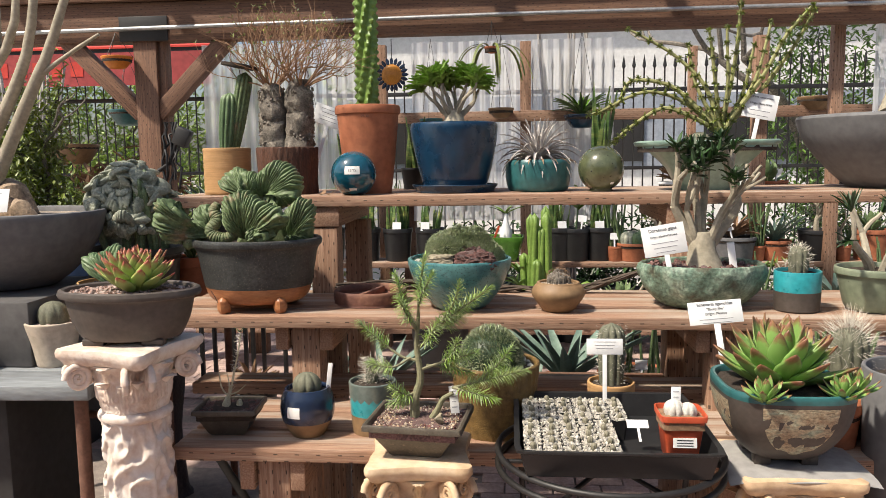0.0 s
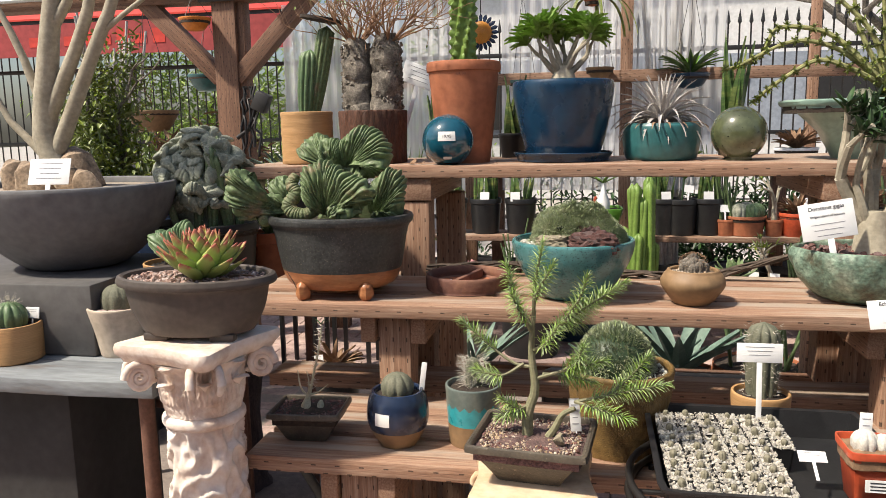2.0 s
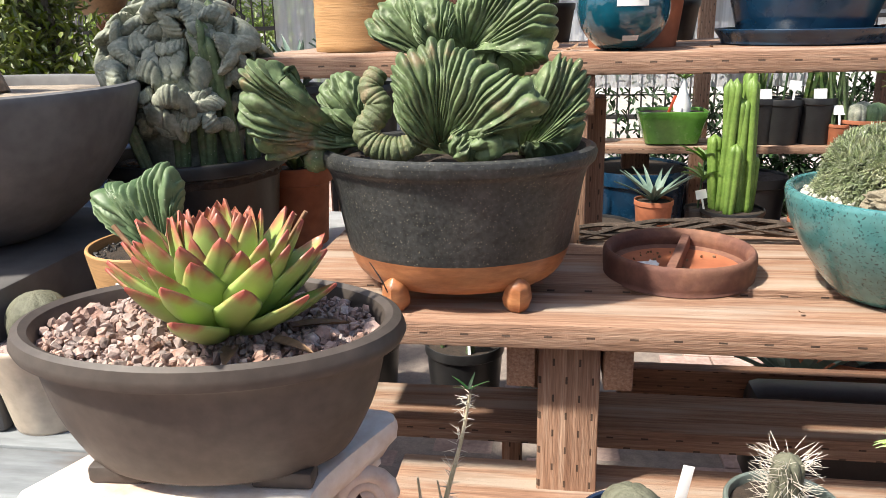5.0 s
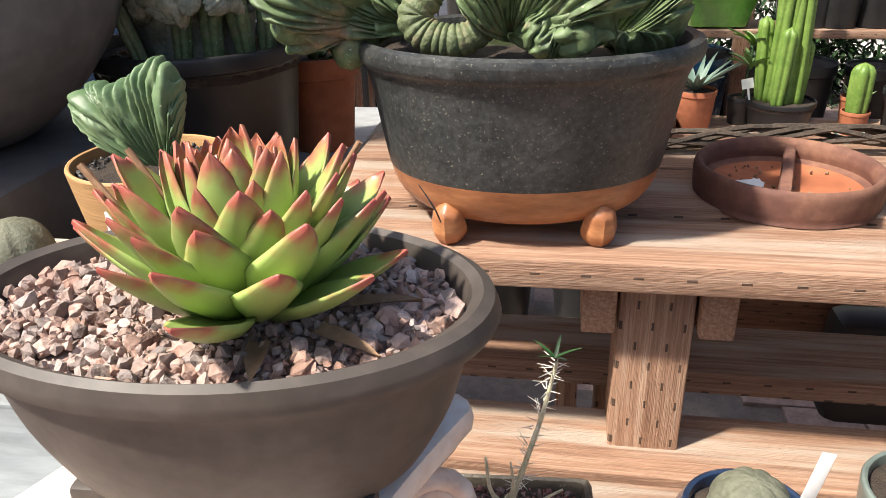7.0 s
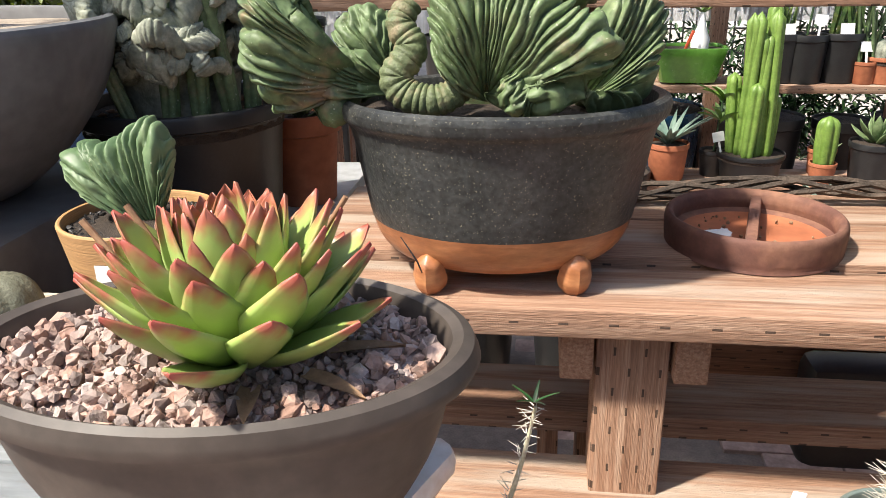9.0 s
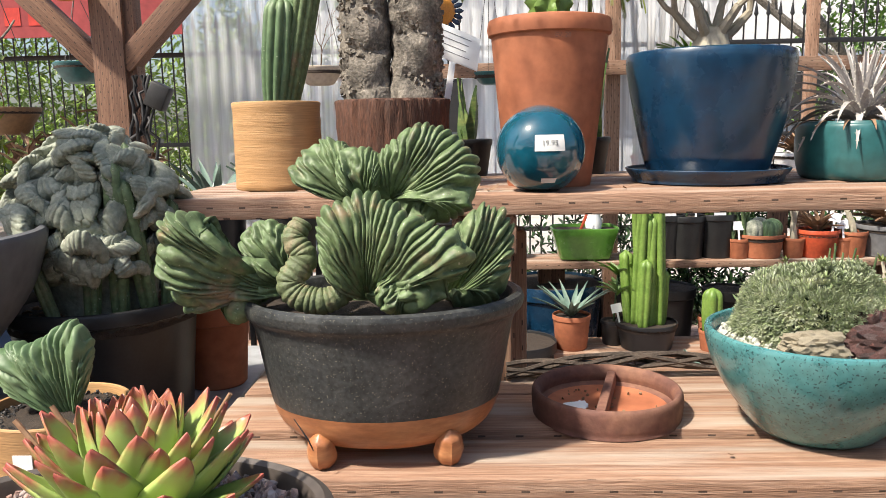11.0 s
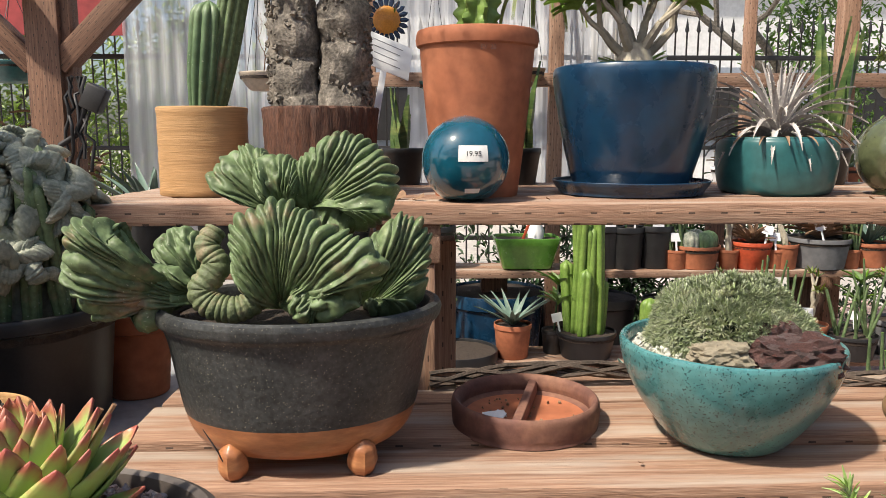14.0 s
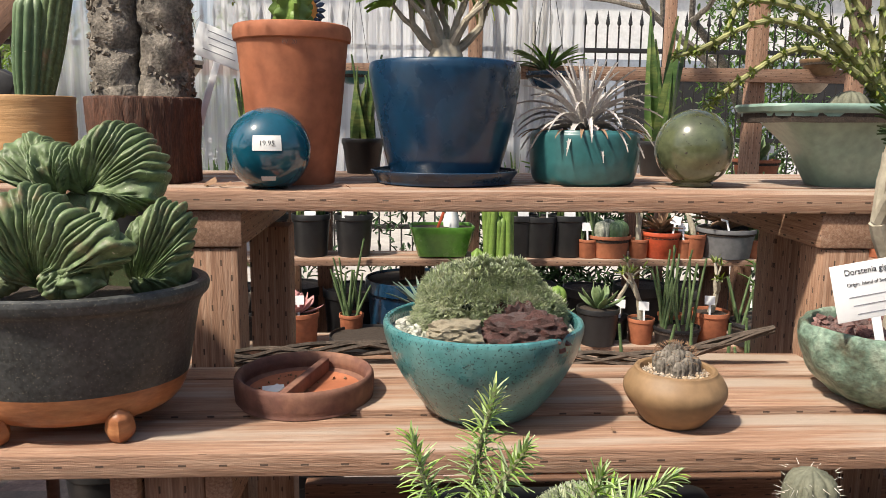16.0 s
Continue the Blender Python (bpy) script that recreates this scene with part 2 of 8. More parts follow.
CACTUS_Y = material("yellow_green_cactus_skin", ((0.09, 0.17, 0.025), (0.19, 0.29, 0.06)), 14, rough=0.5, bump=0.2)
GLOBE = material("grey_globe_cactus_skin", ((0.09, 0.095, 0.065), (0.17, 0.17, 0.12)), 40, rough=0.75, bump=0.5)
CUSHION = material("cushion_leaf", ((0.17, 0.22, 0.11), (0.29, 0.34, 0.19), (0.44, 0.46, 0.29)), 40, rough=0.6, bump=0, island=0.3)
BARK = material("grey_caudex_bark", ((0.07, 0.06, 0.05), (0.16, 0.14, 0.115), (0.27, 0.235, 0.195)), 30, rough=0.85, bump=0.9, mottle=0.45)
CORK = material("corky_caudex_bark", ((0.13, 0.09, 0.06), (0.26, 0.19, 0.13), (0.38, 0.30, 0.22)), 16, rough=0.85, bump=0.8, mottle=0.4)
PALEBARK = material("pale_branch_bark", ((0.26, 0.23, 0.17), (0.40, 0.36, 0.28)), 14, rough=0.75, bump=0.4)
STEM_Y = material("yellow_green_stem", ((0.20, 0.20, 0.08), (0.33, 0.34, 0.14)), 30, rough=0.7, bump=0.5)
TWIG = material("reddish_twig", ((0.20, 0.10, 0.055), (0.34, 0.21, 0.12)), 30, rough=0.8, bump=0.2)
LEAF = material("fresh_leaf", ((0.06, 0.13, 0.02), (0.13, 0.25, 0.045), (0.20, 0.33, 0.08)), 18, rough=0.4, bump=0.1, thin=0.3, island=0.3)
LEAF_B = material("bright_leaf", ((0.17, 0.29, 0.05), (0.27, 0.43, 0.09), (0.36, 0.52, 0.15)), 18, rough=0.38, bump=0.1, thin=0.5)
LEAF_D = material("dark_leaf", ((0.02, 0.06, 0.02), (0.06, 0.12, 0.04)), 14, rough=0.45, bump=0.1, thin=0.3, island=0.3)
LEAF_Y = material("yellow_green_leaf", ((0.16, 0.22, 0.04), (0.30, 0.36, 0.09)), 14, rough=0.45, bump=0.1, thin=0.3, island=0.3)
LEAF_S = material("silver_leaf", ((0.30, 0.28, 0.265), (0.52, 0.49, 0.47)), 30, rough=0.7, bump=0.3)
DRY = material("dry_leaf", ((0.13, 0.07, 0.04), (0.30, 0.19, 0.11)), 30, rough=0.85, bump=0.3)
SPINE = material("white_spine", ((0.55, 0.50, 0.42), (0.72, 0.68, 0.60)), 20, rough=0.7, bump=0)
IRON = material("black_iron", ((0.012, 0.011, 0.011), (0.022, 0.02, 0.02)), 20, rough=0.5, bump=0.1)
RUST = material("rusty_pipe", ((0.10, 0.045, 0.03), (0.19, 0.095, 0.065)), 20, rough=0.8, bump=0.4)
STEEL = material("galvanised_pipe", ((0.34, 0.34, 0.34), (0.5, 0.5, 0.5)), 20, rough=0.4, bump=0.05, metal=0.8)
TABLE = material("peeling_grey_paint", ((0.13, 0.095, 0.07), (0.17, 0.185, 0.20), (0.23, 0.25, 0.26)), 5, (0.6, 3, 3), 0.75, 0.4)
BRICK = material("paver_brick", ((0.25, 0.175, 0.155), (0.42, 0.31, 0.27)), 12, rough=0.9, bump=0.5, random_hue=0.25)
PAVING = material("pale_paving", ((0.30, 0.28, 0.26), (0.42, 0.40, 0.37)), 2.5, rough=0.9, bump=0.2)
MORTAR = material("sand_joint", ((0.16, 0.13, 0.115), (0.25, 0.21, 0.18)), 30, rough=0.95, bump=0.4)
WALLPAINT = material("pale_stucco", ((0.60, 0.60, 0.60), (0.70, 0.69, 0.68)), 3, rough=0.9, bump=0.2)
WALLBLUE = material("blue_grey_wall", ((0.22, 0.25, 0.30), (0.28, 0.31, 0.36)), 3, rough=0.8, bump=0.2)
CANVAS = material("red_canvas", ((0.42, 0.03, 0.02), (0.55, 0.05, 0.035)), 2.5, rough=0.8, bump=0.1)
CANVAS_D = material("dark_red_canvas", ((0.26, 0.035, 0.035), (0.33, 0.05, 0.05)), 2.5, rough=0.8, bump=0.1)
TRUNKW = material("dark_stump", ((0.03, 0.02, 0.022), (0.08, 0.055, 0.055)), 18, (3, 3, 0.6), 0.85, 0.9, mottle=0.45)


def clear_panel():
    m = bpy.data.materials.new("clear_corrugated_plastic")
    m.use_nodes = True
    N, L = m.node_tree.nodes, m.node_tree.links
    b = N["Principled BSDF"]
    b.inputs["Base Color"].default_value = (0.86, 0.88, 0.92, 1)
    b.inputs["Roughness"].default_value = 0.25
    tr = N.new("ShaderNodeBsdfTransparent")
    tl = N.new("ShaderNodeBsdfTranslucent")
    tl.inputs[0].default_value = (0.9, 0.92, 0.95, 1)
    a = N.new("ShaderNodeMixShader")
    a.inputs[0].default_value = 0.5
    L.new(b.outputs[0], a.inputs[1])
    L.new(tl.outputs[0], a.inputs[2])
    no = N.new("ShaderNodeTexNoise")
    no.inputs["Scale"].default_value = 1.6
    mr = N.new("ShaderNodeMapRange")
    mr.inputs[1].default_value, mr.inputs[2].default_value, mr.inputs[3].default_value, mr.inputs[4].default_value = 0.3, 0.7, 0.45, 0.72
    L.new(no.outputs["Fac"], mr.inputs[0])
    c = N.new("ShaderNodeMixShader")
    L.new(mr.outputs[0], c.inputs[0])
    L.new(tr.outputs[0], c.inputs[1])
    L.new(a.outputs[0], c.inputs[2])
    L.new(c.outputs[0], N["Material Output"].inputs[0])
    return m


CLEAR = clear_panel()
SNAKE = material("variegated_snake_leaf", ((0.03, 0.07, 0.02), (0.08, 0.14, 0.04), (0.30, 0.33, 0.10)), 9, (1, 1, 3), 0.4, 0.05)
GREYSHEET = material("grey_paper_sheet", ((0.27, 0.26, 0.255), (0.33, 0.32, 0.31)), 5, rough=0.6, bump=0.05)


def leaf_gradient(name, base, mid, tip, length, start=0.55):
    """Leaf colour along the leaf's own length, with the tip's own pigment."""
    m = material(name, (mid, mid), 30, rough=0.42, bump=0.08)
    N, L = m.node_tree.nodes, m.node_tree.links
    b = N["Principled BSDF"]
    co = N.new("ShaderNodeTexCoord")
    sp = N.new("ShaderNodeSeparateXYZ")
    L.new(co.outputs["Object"], sp.inputs[0])
    no = N.new("ShaderNodeTexNoise")
    no.inputs["Scale"].default_value = 60
    L.new(co.outputs["Object"], no.inputs["Vector"])
    ad = N.new("ShaderNodeMath")
    ad.operation = "MULTIPLY_ADD"
    L.new(no.outputs["Fac"], ad.inputs[0])
    ad.inputs[1].default_value = 0.25 * length
    L.new(sp.outputs[0], ad.inputs[2])
    ab = N.new("ShaderNodeMath")
    ab.operation = "ABSOLUTE"
    L.new(sp.outputs[1], ab.inputs[0])
    ed = N.new("ShaderNodeMath")
    ed.operation = "MULTIPLY_ADD"
    L.new(ab.outputs[0], ed.inputs[0])
    ed.inputs[1].default_value = 0.75
    L.new(ad.outputs[0], ed.inputs[2])
    mr = N.new("ShaderNodeMapRange")
    mr.inputs[2].default_value = length * 1.25
    L.new(ed.outputs[0], mr.inputs[0])
    r = N.new("ShaderNodeValToRGB")
    e = r.color_ramp.elements
    e[0].position, e[0].color = 0.0, (*base, 1)
    e[1].position, e[1].color = 1.0, (*tip, 1)
    k = e.new(start)
    k.color = (*mid, 1)
    k = e.new(min(0.97, start + 0.11))
    k.color = (*[0.22 * a + 0.78 * c for a, c in zip(mid, tip)], 1)
    L.new(mr.outputs[0], r.inputs[0])
    oi = N.new("ShaderNodeObjectInfo")
    hs = N.new("ShaderNodeHueSaturation")
    mv = N.new("ShaderNodeMapRange")
    mv.inputs[3].default_value, mv.inputs[4].default_value = 0.85, 1.15
    L.new(oi.outputs["Random"], mv.inputs[0])
    L.new(mv.outputs[0], hs.inputs["Value"])
    L.new(r.outputs[0], hs.inputs["Color"])
    L.new(hs.outputs[0], b.inputs["Base Color"])
    b.inputs["Subsurface Weight"].default_value = 0.12
    b.inputs["Subsurface Radius"].default_value = (0.006, 0.008, 0.003)
    return m


# ---- mesh helpers ----
def as_object(name, verts, faces, mat, parent=None, label="", smooth=True, sharp=35):
    me = bpy.data.meshes.new(name)
    me.from_pydata([tuple(v) for v in verts], [], [tuple(f) for f in faces])
    me.update()
    if smooth:
        me.shade_smooth()
        if sharp:
            me.set_sharp_from_angle(angle=radians(sharp))
    for mm in (mat if isinstance(mat, (list, tuple)) else [mat]):
        me.materials.append(mm)
    ob = new(name, me)
    if parent:
        ob.parent = parent
    if label:
        ob["label"] = label
    return ob


def thing(name, label, category, at=(0, 0, 0), rz=0.0, group="", kind=""):
    e = new(name)
    e.empty_display_size = 0.05
    e.location, e.rotation_euler = at, (0, 0, radians(rz))
    return tagged(e, label, category, group, kind)


def box_data(x0, x1, y0, y1, z0, z1, bev=0.003, cuts=1, wob=0.0, seed=0):
    """A board with bevelled edges, cut along x and slightly uneven."""
    bm = bmesh.new()
    bmesh.ops.create_cube(bm, size=1)
    for v in bm.verts:
        v.co = ((x0 + x1) / 2 + v.co.x * (x1 - x0), (y0 + y1) / 2 + v.co.y * (y1 - y0), (z0 + z1) / 2 + v.co.z * (z1 - z0))
    if bev:
        bmesh.ops.bevel(bm, geom=list(bm.edges), offset=bev, segments=2, affect="EDGES", profile=0.5)
    if cuts > 1:
        for k in range(1, cuts):
            xx = x0 + (x1 - x0) * k / cuts
            bmesh.ops.bisect_plane(bm, geom=bm.verts[:] + bm.edges[:] + bm.faces[:], plane_co=(xx, 0, 0), plane_no=(1, 0, 0))
    if wob:
        for v in bm.verts:
            n = noise.noise((v.co.x * 4 + seed, v.co.y * 3, v.co.z * 3 + seed))
            v.co.z += wob * n
            v.co.y += wob * 0.6 * noise.noise((v.co.x * 3 - seed, 7.1, 2.0))
    bm.verts.index_update()
    vs = [v.co.copy() for v in bm.verts]
    fs = [[v.index for v in f.verts] for f in bm.faces]
    bm.free()
    return vs, fs


def box(name, x0, x1, y0, y1, z0, z1, mat, parent=None, label="", bev=0.003, cuts=1, wob=0.0, rot=None):
    """A board whose own origin is at its middle."""
    c = Vector(((x0 + x1) / 2, (y0 + y1) / 2, (z0 + z1) / 2))
    hx, hy, hz = (x1 - x0) / 2, (y1 - y0) / 2, (z1 - z0) / 2
    vs, fs = box_data(-hx, hx, -hy, hy, -hz, hz, bev, cuts, wob, seed=x0 * 7 + y0 * 3 + z0)
    ob = as_object(name, vs, fs, mat, parent, label, sharp=24)
    ob.location = c
    if rot:
        ob.rotation_euler = [radians(a) for a in rot]
    return ob


def lathe_data(prof, segs=48, sx=1.0, sy=1.0, ripple=None, power=2.0):
    """Turn a profile of (r, z) about z; ripple(angle, z) scales r; power above 2 squares the plan."""
    vs, fs = [], []
    for r, z in prof:
        for k in range(segs):
            a = 2 * math.pi * k / segs
            q = 1.0
            if power != 2.0:
                q = (abs(math.cos(a)) ** power + abs(math.sin(a)) ** power) ** (-1 / power)
            rr = r * q * (ripple(a, z) if ripple else 1)
            vs.append((rr * math.cos(a) * sx, rr * math.sin(a) * sy, z))
    for i in range(len(prof) - 1):
        for k in range(segs):
            k2 = (k + 1) % segs
            fs.append((i * segs + k, i * segs + k2, (i + 1) * segs + k2, (i + 1) * segs + k))
    fs.append(tuple(range(segs - 1, -1, -1)))
    fs.append(tuple((len(prof) - 1) * segs + k for k in range(segs)))
    return vs, fs


def lathe(name, prof, mat, parent=None, label="", segs=48, sx=1.0, sy=1.0, ripple=None, at=(0, 0, 0), power=2.0, sharp=40):
    vs, fs = lathe_data(prof, segs, sx, sy, ripple, power)
    ob = as_object(name, vs, fs, mat, parent, label, sharp=sharp)
    ob.location = at
    return ob


def smooth_profile(pts, n=6):
    """Catmull-Rom through profile points."""
    p = [pts[0]] + list(pts) + [pts[-1]]
    out = []
    for i in range(1, len(p) - 2):
        for k in range(n):
            t = k / n
            out.append(tuple(0.5 * (2 * p[i][j] + (p[i + 1][j] - p[i - 1][j]) * t + (2 * p[i - 1][j] - 5 * p[i][j] + 4 * p[i + 1][j] - p[i + 2][j]) * t * t
                                    + (3 * p[i][j] - p[i - 1][j] - 3 * p[i + 1][j] + p[i + 2][j]) * t ** 3) for j in range(2)))
    out.append(pts[-1])
    return out


def tube_data(pts, radii, segs=8):
    pts = [Vector(p) for p in pts]
    vs, fs = [], []
    t0 = (pts[1] - pts[0]).normalized()
    ref = t0.orthogonal().normalized()
    for i, p in enumerate(pts):
        t = (pts[min(i + 1, len(pts) - 1)] - pts[max(i - 1, 0)]).normalized()
        ref = (ref - t * ref.dot(t)).normalized()
        o = t.cross(ref)
        for k in range(segs):
            a = 2 * math.pi * k / segs
            vs.append(p + (ref * math.cos(a) + o * math.sin(a)) * radii[i])
    for i in range(len(pts) - 1):
        for k in range(segs):
            k2 = (k + 1) % segs
            fs.append((i * segs + k, i * segs + k2, (i + 1) * segs + k2, (i + 1) * segs + k))
    fs.append(tuple(range(segs - 1, -1, -1)))
    fs.append(tuple((len(pts) - 1) * segs + k for k in range(segs)))
    return vs, fs


def join_data(parts):
    vs, fs = [], []
    for v, f in parts:
        o = len(vs)
        vs += list(v)
        fs += [tuple(i + o for i in q) for q in f]
    return vs, fs


def tube(name, pts, radii, mat, parent=None, label="", segs=8):
    if isinstance(radii, (int, float)):
        radii = [radii] * len(pts)
    vs, fs = tube_data(pts, radii, segs)
    return as_object(name, vs, fs, mat, parent, label, sharp=60)


def bend(a, b, sag=0.1, n=6, rnd=None, wob=0.0):
    """Points from a to b, bowed by sag (up) with a little wander."""
    a, b = Vector(a), Vector(b)
    out = []
    for i in range(n + 1):
        t = i / n
        p = a.lerp(b, t) + Vector((0, 0, sag * 4 * t * (1 - t) * (b - a).length))
        if rnd and 0 < i < n:
            p += Vector([rnd.uniform(-wob, wob) for _ in range(3)])
        out.append(p)
    return out


def stones_data(places, sizes, seed=1):
    """Crushed, faceted little stones, joined."""
    rnd = random.Random(seed)
    rs = np.random.RandomState(seed)
    shapes = []
    for _ in range(14):
        bm = bmesh.new()
        for q in rs.normal(size=(13, 3)):
            bm.verts.new(Vector(q / np.linalg.norm(q) * rs.uniform(0.82, 1.12)))
        bmesh.ops.convex_hull(bm, input=list(bm.verts))
        loose = [v for v in bm.verts if not v.link_faces]
        bmesh.ops.delete(bm, geom=loose, context="VERTS")
        bm.verts.index_update()
        shapes.append((np.array([v.co[:] for v in bm.verts]) * rs.uniform(0.65, 1.15, 3), [tuple(v.index for v in f.verts) for f in bm.faces]))
        bm.free()
    vs, fs = [], []
    for p, s in zip(places, sizes):
        m = np.array(Euler([rnd.uniform(0, 6.3) for _ in range(3)]).to_matrix())
        bv, bf = shapes[rnd.randrange(14)]
        q = (bv * s) @ m.T + np.array(p)
        o = len(vs)
        vs += q.tolist()
        fs += [tuple(i + o for i in f) for f in bf]
    return vs, fs


def gravel(name, n, rx, ry, z, size, mat, parent, label="", seed=1, dome=0.0, hole=0.0, power=2.0):
    rnd = random.Random(seed)
    pl, sz, flat = [], [], np.zeros((n, 3))
    tries = 0
    while len(pl) < n and tries < n * 12:
        tries += 1
        u, v = rnd.uniform(-1, 1), rnd.uniform(-1, 1)
        d = (abs(u) ** power + abs(v) ** power) ** (1 / power)
        if d > 0.98 or d < hole:
            continue
        k, s_ = len(pl), size * rnd.choice((0.55, 0.7, 0.85, 1.0, 1.15, 1.35))
        if k and tries < n * 9:
            gap = np.hypot(flat[:k, 0] - u * rx, flat[:k, 1] - v * ry) - (flat[:k, 2] + s_) * 0.66
            if gap.min() < 0:
                continue
        flat[k] = (u * rx, v * ry, s_)
        pl.append((u * rx, v * ry, z + dome * (1 - d * d) + rnd.uniform(-0.25, 0.3) * size))
        sz.append(s_)
    vs, fs = stones_data(pl, sz, seed)
    ob = as_object(name, vs, fs, mat, parent, label, smooth=False)
    ob["kind"] = "stuff"
    return ob


def soil_disc(parent, r, z, mat=None, sx=1.0, sy=1.0, dome=0.01, power=2.0, name="soil"):
    prof = [(0.001, z + dome)] + [(r * k / 7, z + dome * (1 - (k / 7) ** 2)) for k in range(1, 8)] + [(r, z - 0.02)]
    vs, fs = lathe_data(prof[::-1], 32, sx, sy, None, power)
    vs = [(x, y, zz + 0.004 * noise.noise((x * 40, y * 40, 3)) + 0.003 * noise.noise((x * 110, y * 110, 5))) for x, y, zz in vs]
    return as_object(name, vs, fs, mat or SOIL, parent)


def wall_profile(outer, t=0.008, depth=0.03):
    """Close an outer profile (bottom to rim) with a rounded rim and an inner wall."""
    r, z = outer[-1]
    return [(max(0.001, outer[0][0] * 0.02), outer[0][1])] + list(outer) + [(r - t * 0.15, z + t * 0.35), (r - t * 0.5, z + t * 0.5), (r - t * 0.85, z + t * 0.35), (r - t, z), (r - t * 1.1, z - depth), (0.001, z - depth - 0.002)]


def leaf_data(L, W, T, curl=0.2, n=9, tip=1.0, keel=0.3):
    """A fleshy pointed leaf along +x, hollowed above; curl lifts its end."""
    vs, fs = [], []
    ring = 8
    for i in range(n + 1):
        t = i / n
        w = W * (0.34 + 0.66 * math.sin(min(1, t / 0.62) * math.pi / 2)) * (1 - max(0, (t - 0.55) / 0.45) ** 2.0 * tip) * 0.5
        w = max(w, 0.0006)
        th = T * (1 - 0.75 * t ** 1.5)
        cx, cz = L * t * (1 - 0.12 * abs(curl) * t), L * curl * t * t
        for k in range(ring):
            a = 2 * math.pi * k / ring
            y, z = math.cos(a) * w, math.sin(a) * th * 0.5
            z += 0.35 * T * (abs(math.cos(a)) ** 2) * (1 - t)
            if math.sin(a) < 0:
                z -= keel * T * (1 - abs(math.cos(a))) * (1 - t)
            vs.append((cx, y, cz + z))
    for i in range(n):
        for k in range(ring):
            k2 = (k + 1) % ring
            fs.append((i * ring + k, i * ring + k2, (i + 1) * ring + k2, (i + 1) * ring + k))
    fs.append(tuple(range(ring - 1, -1, -1)))
    fs.append(tuple(n * ring + k for k in range(ring)))
    return vs, fs


def cup_leaf_data(L, W, T, curl=0.2, n=12):
    """A broad fleshy leaf along +x, widest past its middle, drawn to a short sharp tip; hollow above, rounded below."""
    vs, fs, ring = [], [], 12
    for i in range(n + 1):
        t = i / n
        if t < 0.60:
            w = 0.42 + 0.58 * math.sin(t / 0.60 * math.pi / 2)
        else:
            q = (t - 0.60) / 0.40
            w = (1 - q ** 2.1) * (1 - 0.22 * math.sin(math.pi * q)) + 0.03 * (1 - q)
        w = max(w * W * 0.5, 0.0004)
        th = T * (1 - 0.80 * t ** 2.2)
        cx, cz = L * t * (1 - 0.12 * abs(curl) * t), L * curl * t ** 1.8
        for k in range(ring):
            a = 2 * math.pi * k / ring
            c, d = math.cos(a), math.sin(a)
            z = (0.15 * d if d > 0 else 0.55 * d) * th + 0.55 * th * c * c
            vs.append((cx, c * w, cz + z))
    for i in range(n):
        for k in range(ring):
            k2 = (k + 1) % ring
            fs.append((i * ring + k, i * ring + k2, (i + 1) * ring + k2, (i + 1) * ring + k))
    fs.append(tuple(range(ring - 1, -1, -1)))
    fs.append(tuple(n * ring + k for k in range(ring)))
    return vs, fs


def leaf_mesh(name, L, W, T, curl, mat, cup=False, **kw):
    vs, fs = cup_leaf_data(L, W, T, curl) if cup else leaf_data(L, W, T, curl, **kw)
    me = bpy.data.meshes.new(name)
    me.from_pydata(vs, [], fs)
    me.shade_smooth()
    me.materials.append(mat)
    return me


def rosette(parent, at, size, count, mat, seed=1, flat=8, steep=82, width=0.36, thick=0.09, name="leaf", grow=1.0, cup=False):
    """Leaves in a spiral, upright in the heart and flat outside; each leaf is a part."""
    rnd = random.Random(seed)
    meshes = [leaf_mesh(name, size, size * width, size * thick, c, mat, cup=cup) for c in (0.22, 0.32, 0.26, 0.2)]
    sizes = (1.0, 0.86, 0.66, 0.42)
    for i in range(count):
        f = i / count
        kk = 0 if f < 0.4 else 1 if f < 0.68 else 2 if f < 0.88 else 3
        ob = new(name, meshes[kk])
        ob.parent = parent
        ang = i * 137.508 + rnd.uniform(-6, 6)
        pitch = flat + (steep - flat) * f ** grow + rnd.uniform(-5, 5)
        s = rnd.uniform(0.9, 1.06) * sizes[kk]
        base = Matrix.Translation(at) @ Matrix.Rotation(radians(ang), 4, "Z") @ Matrix.Translation((size * 0.10 * (1 - f), 0, size * 0.28 * f)) @ Matrix.Rotation(radians(-pitch), 4, "Y")
        ob.matrix_basis = base @ Matrix.Rotation(radians(rnd.uniform(-8, 8)), 4, "X") @ Matrix.Scale(s, 4)


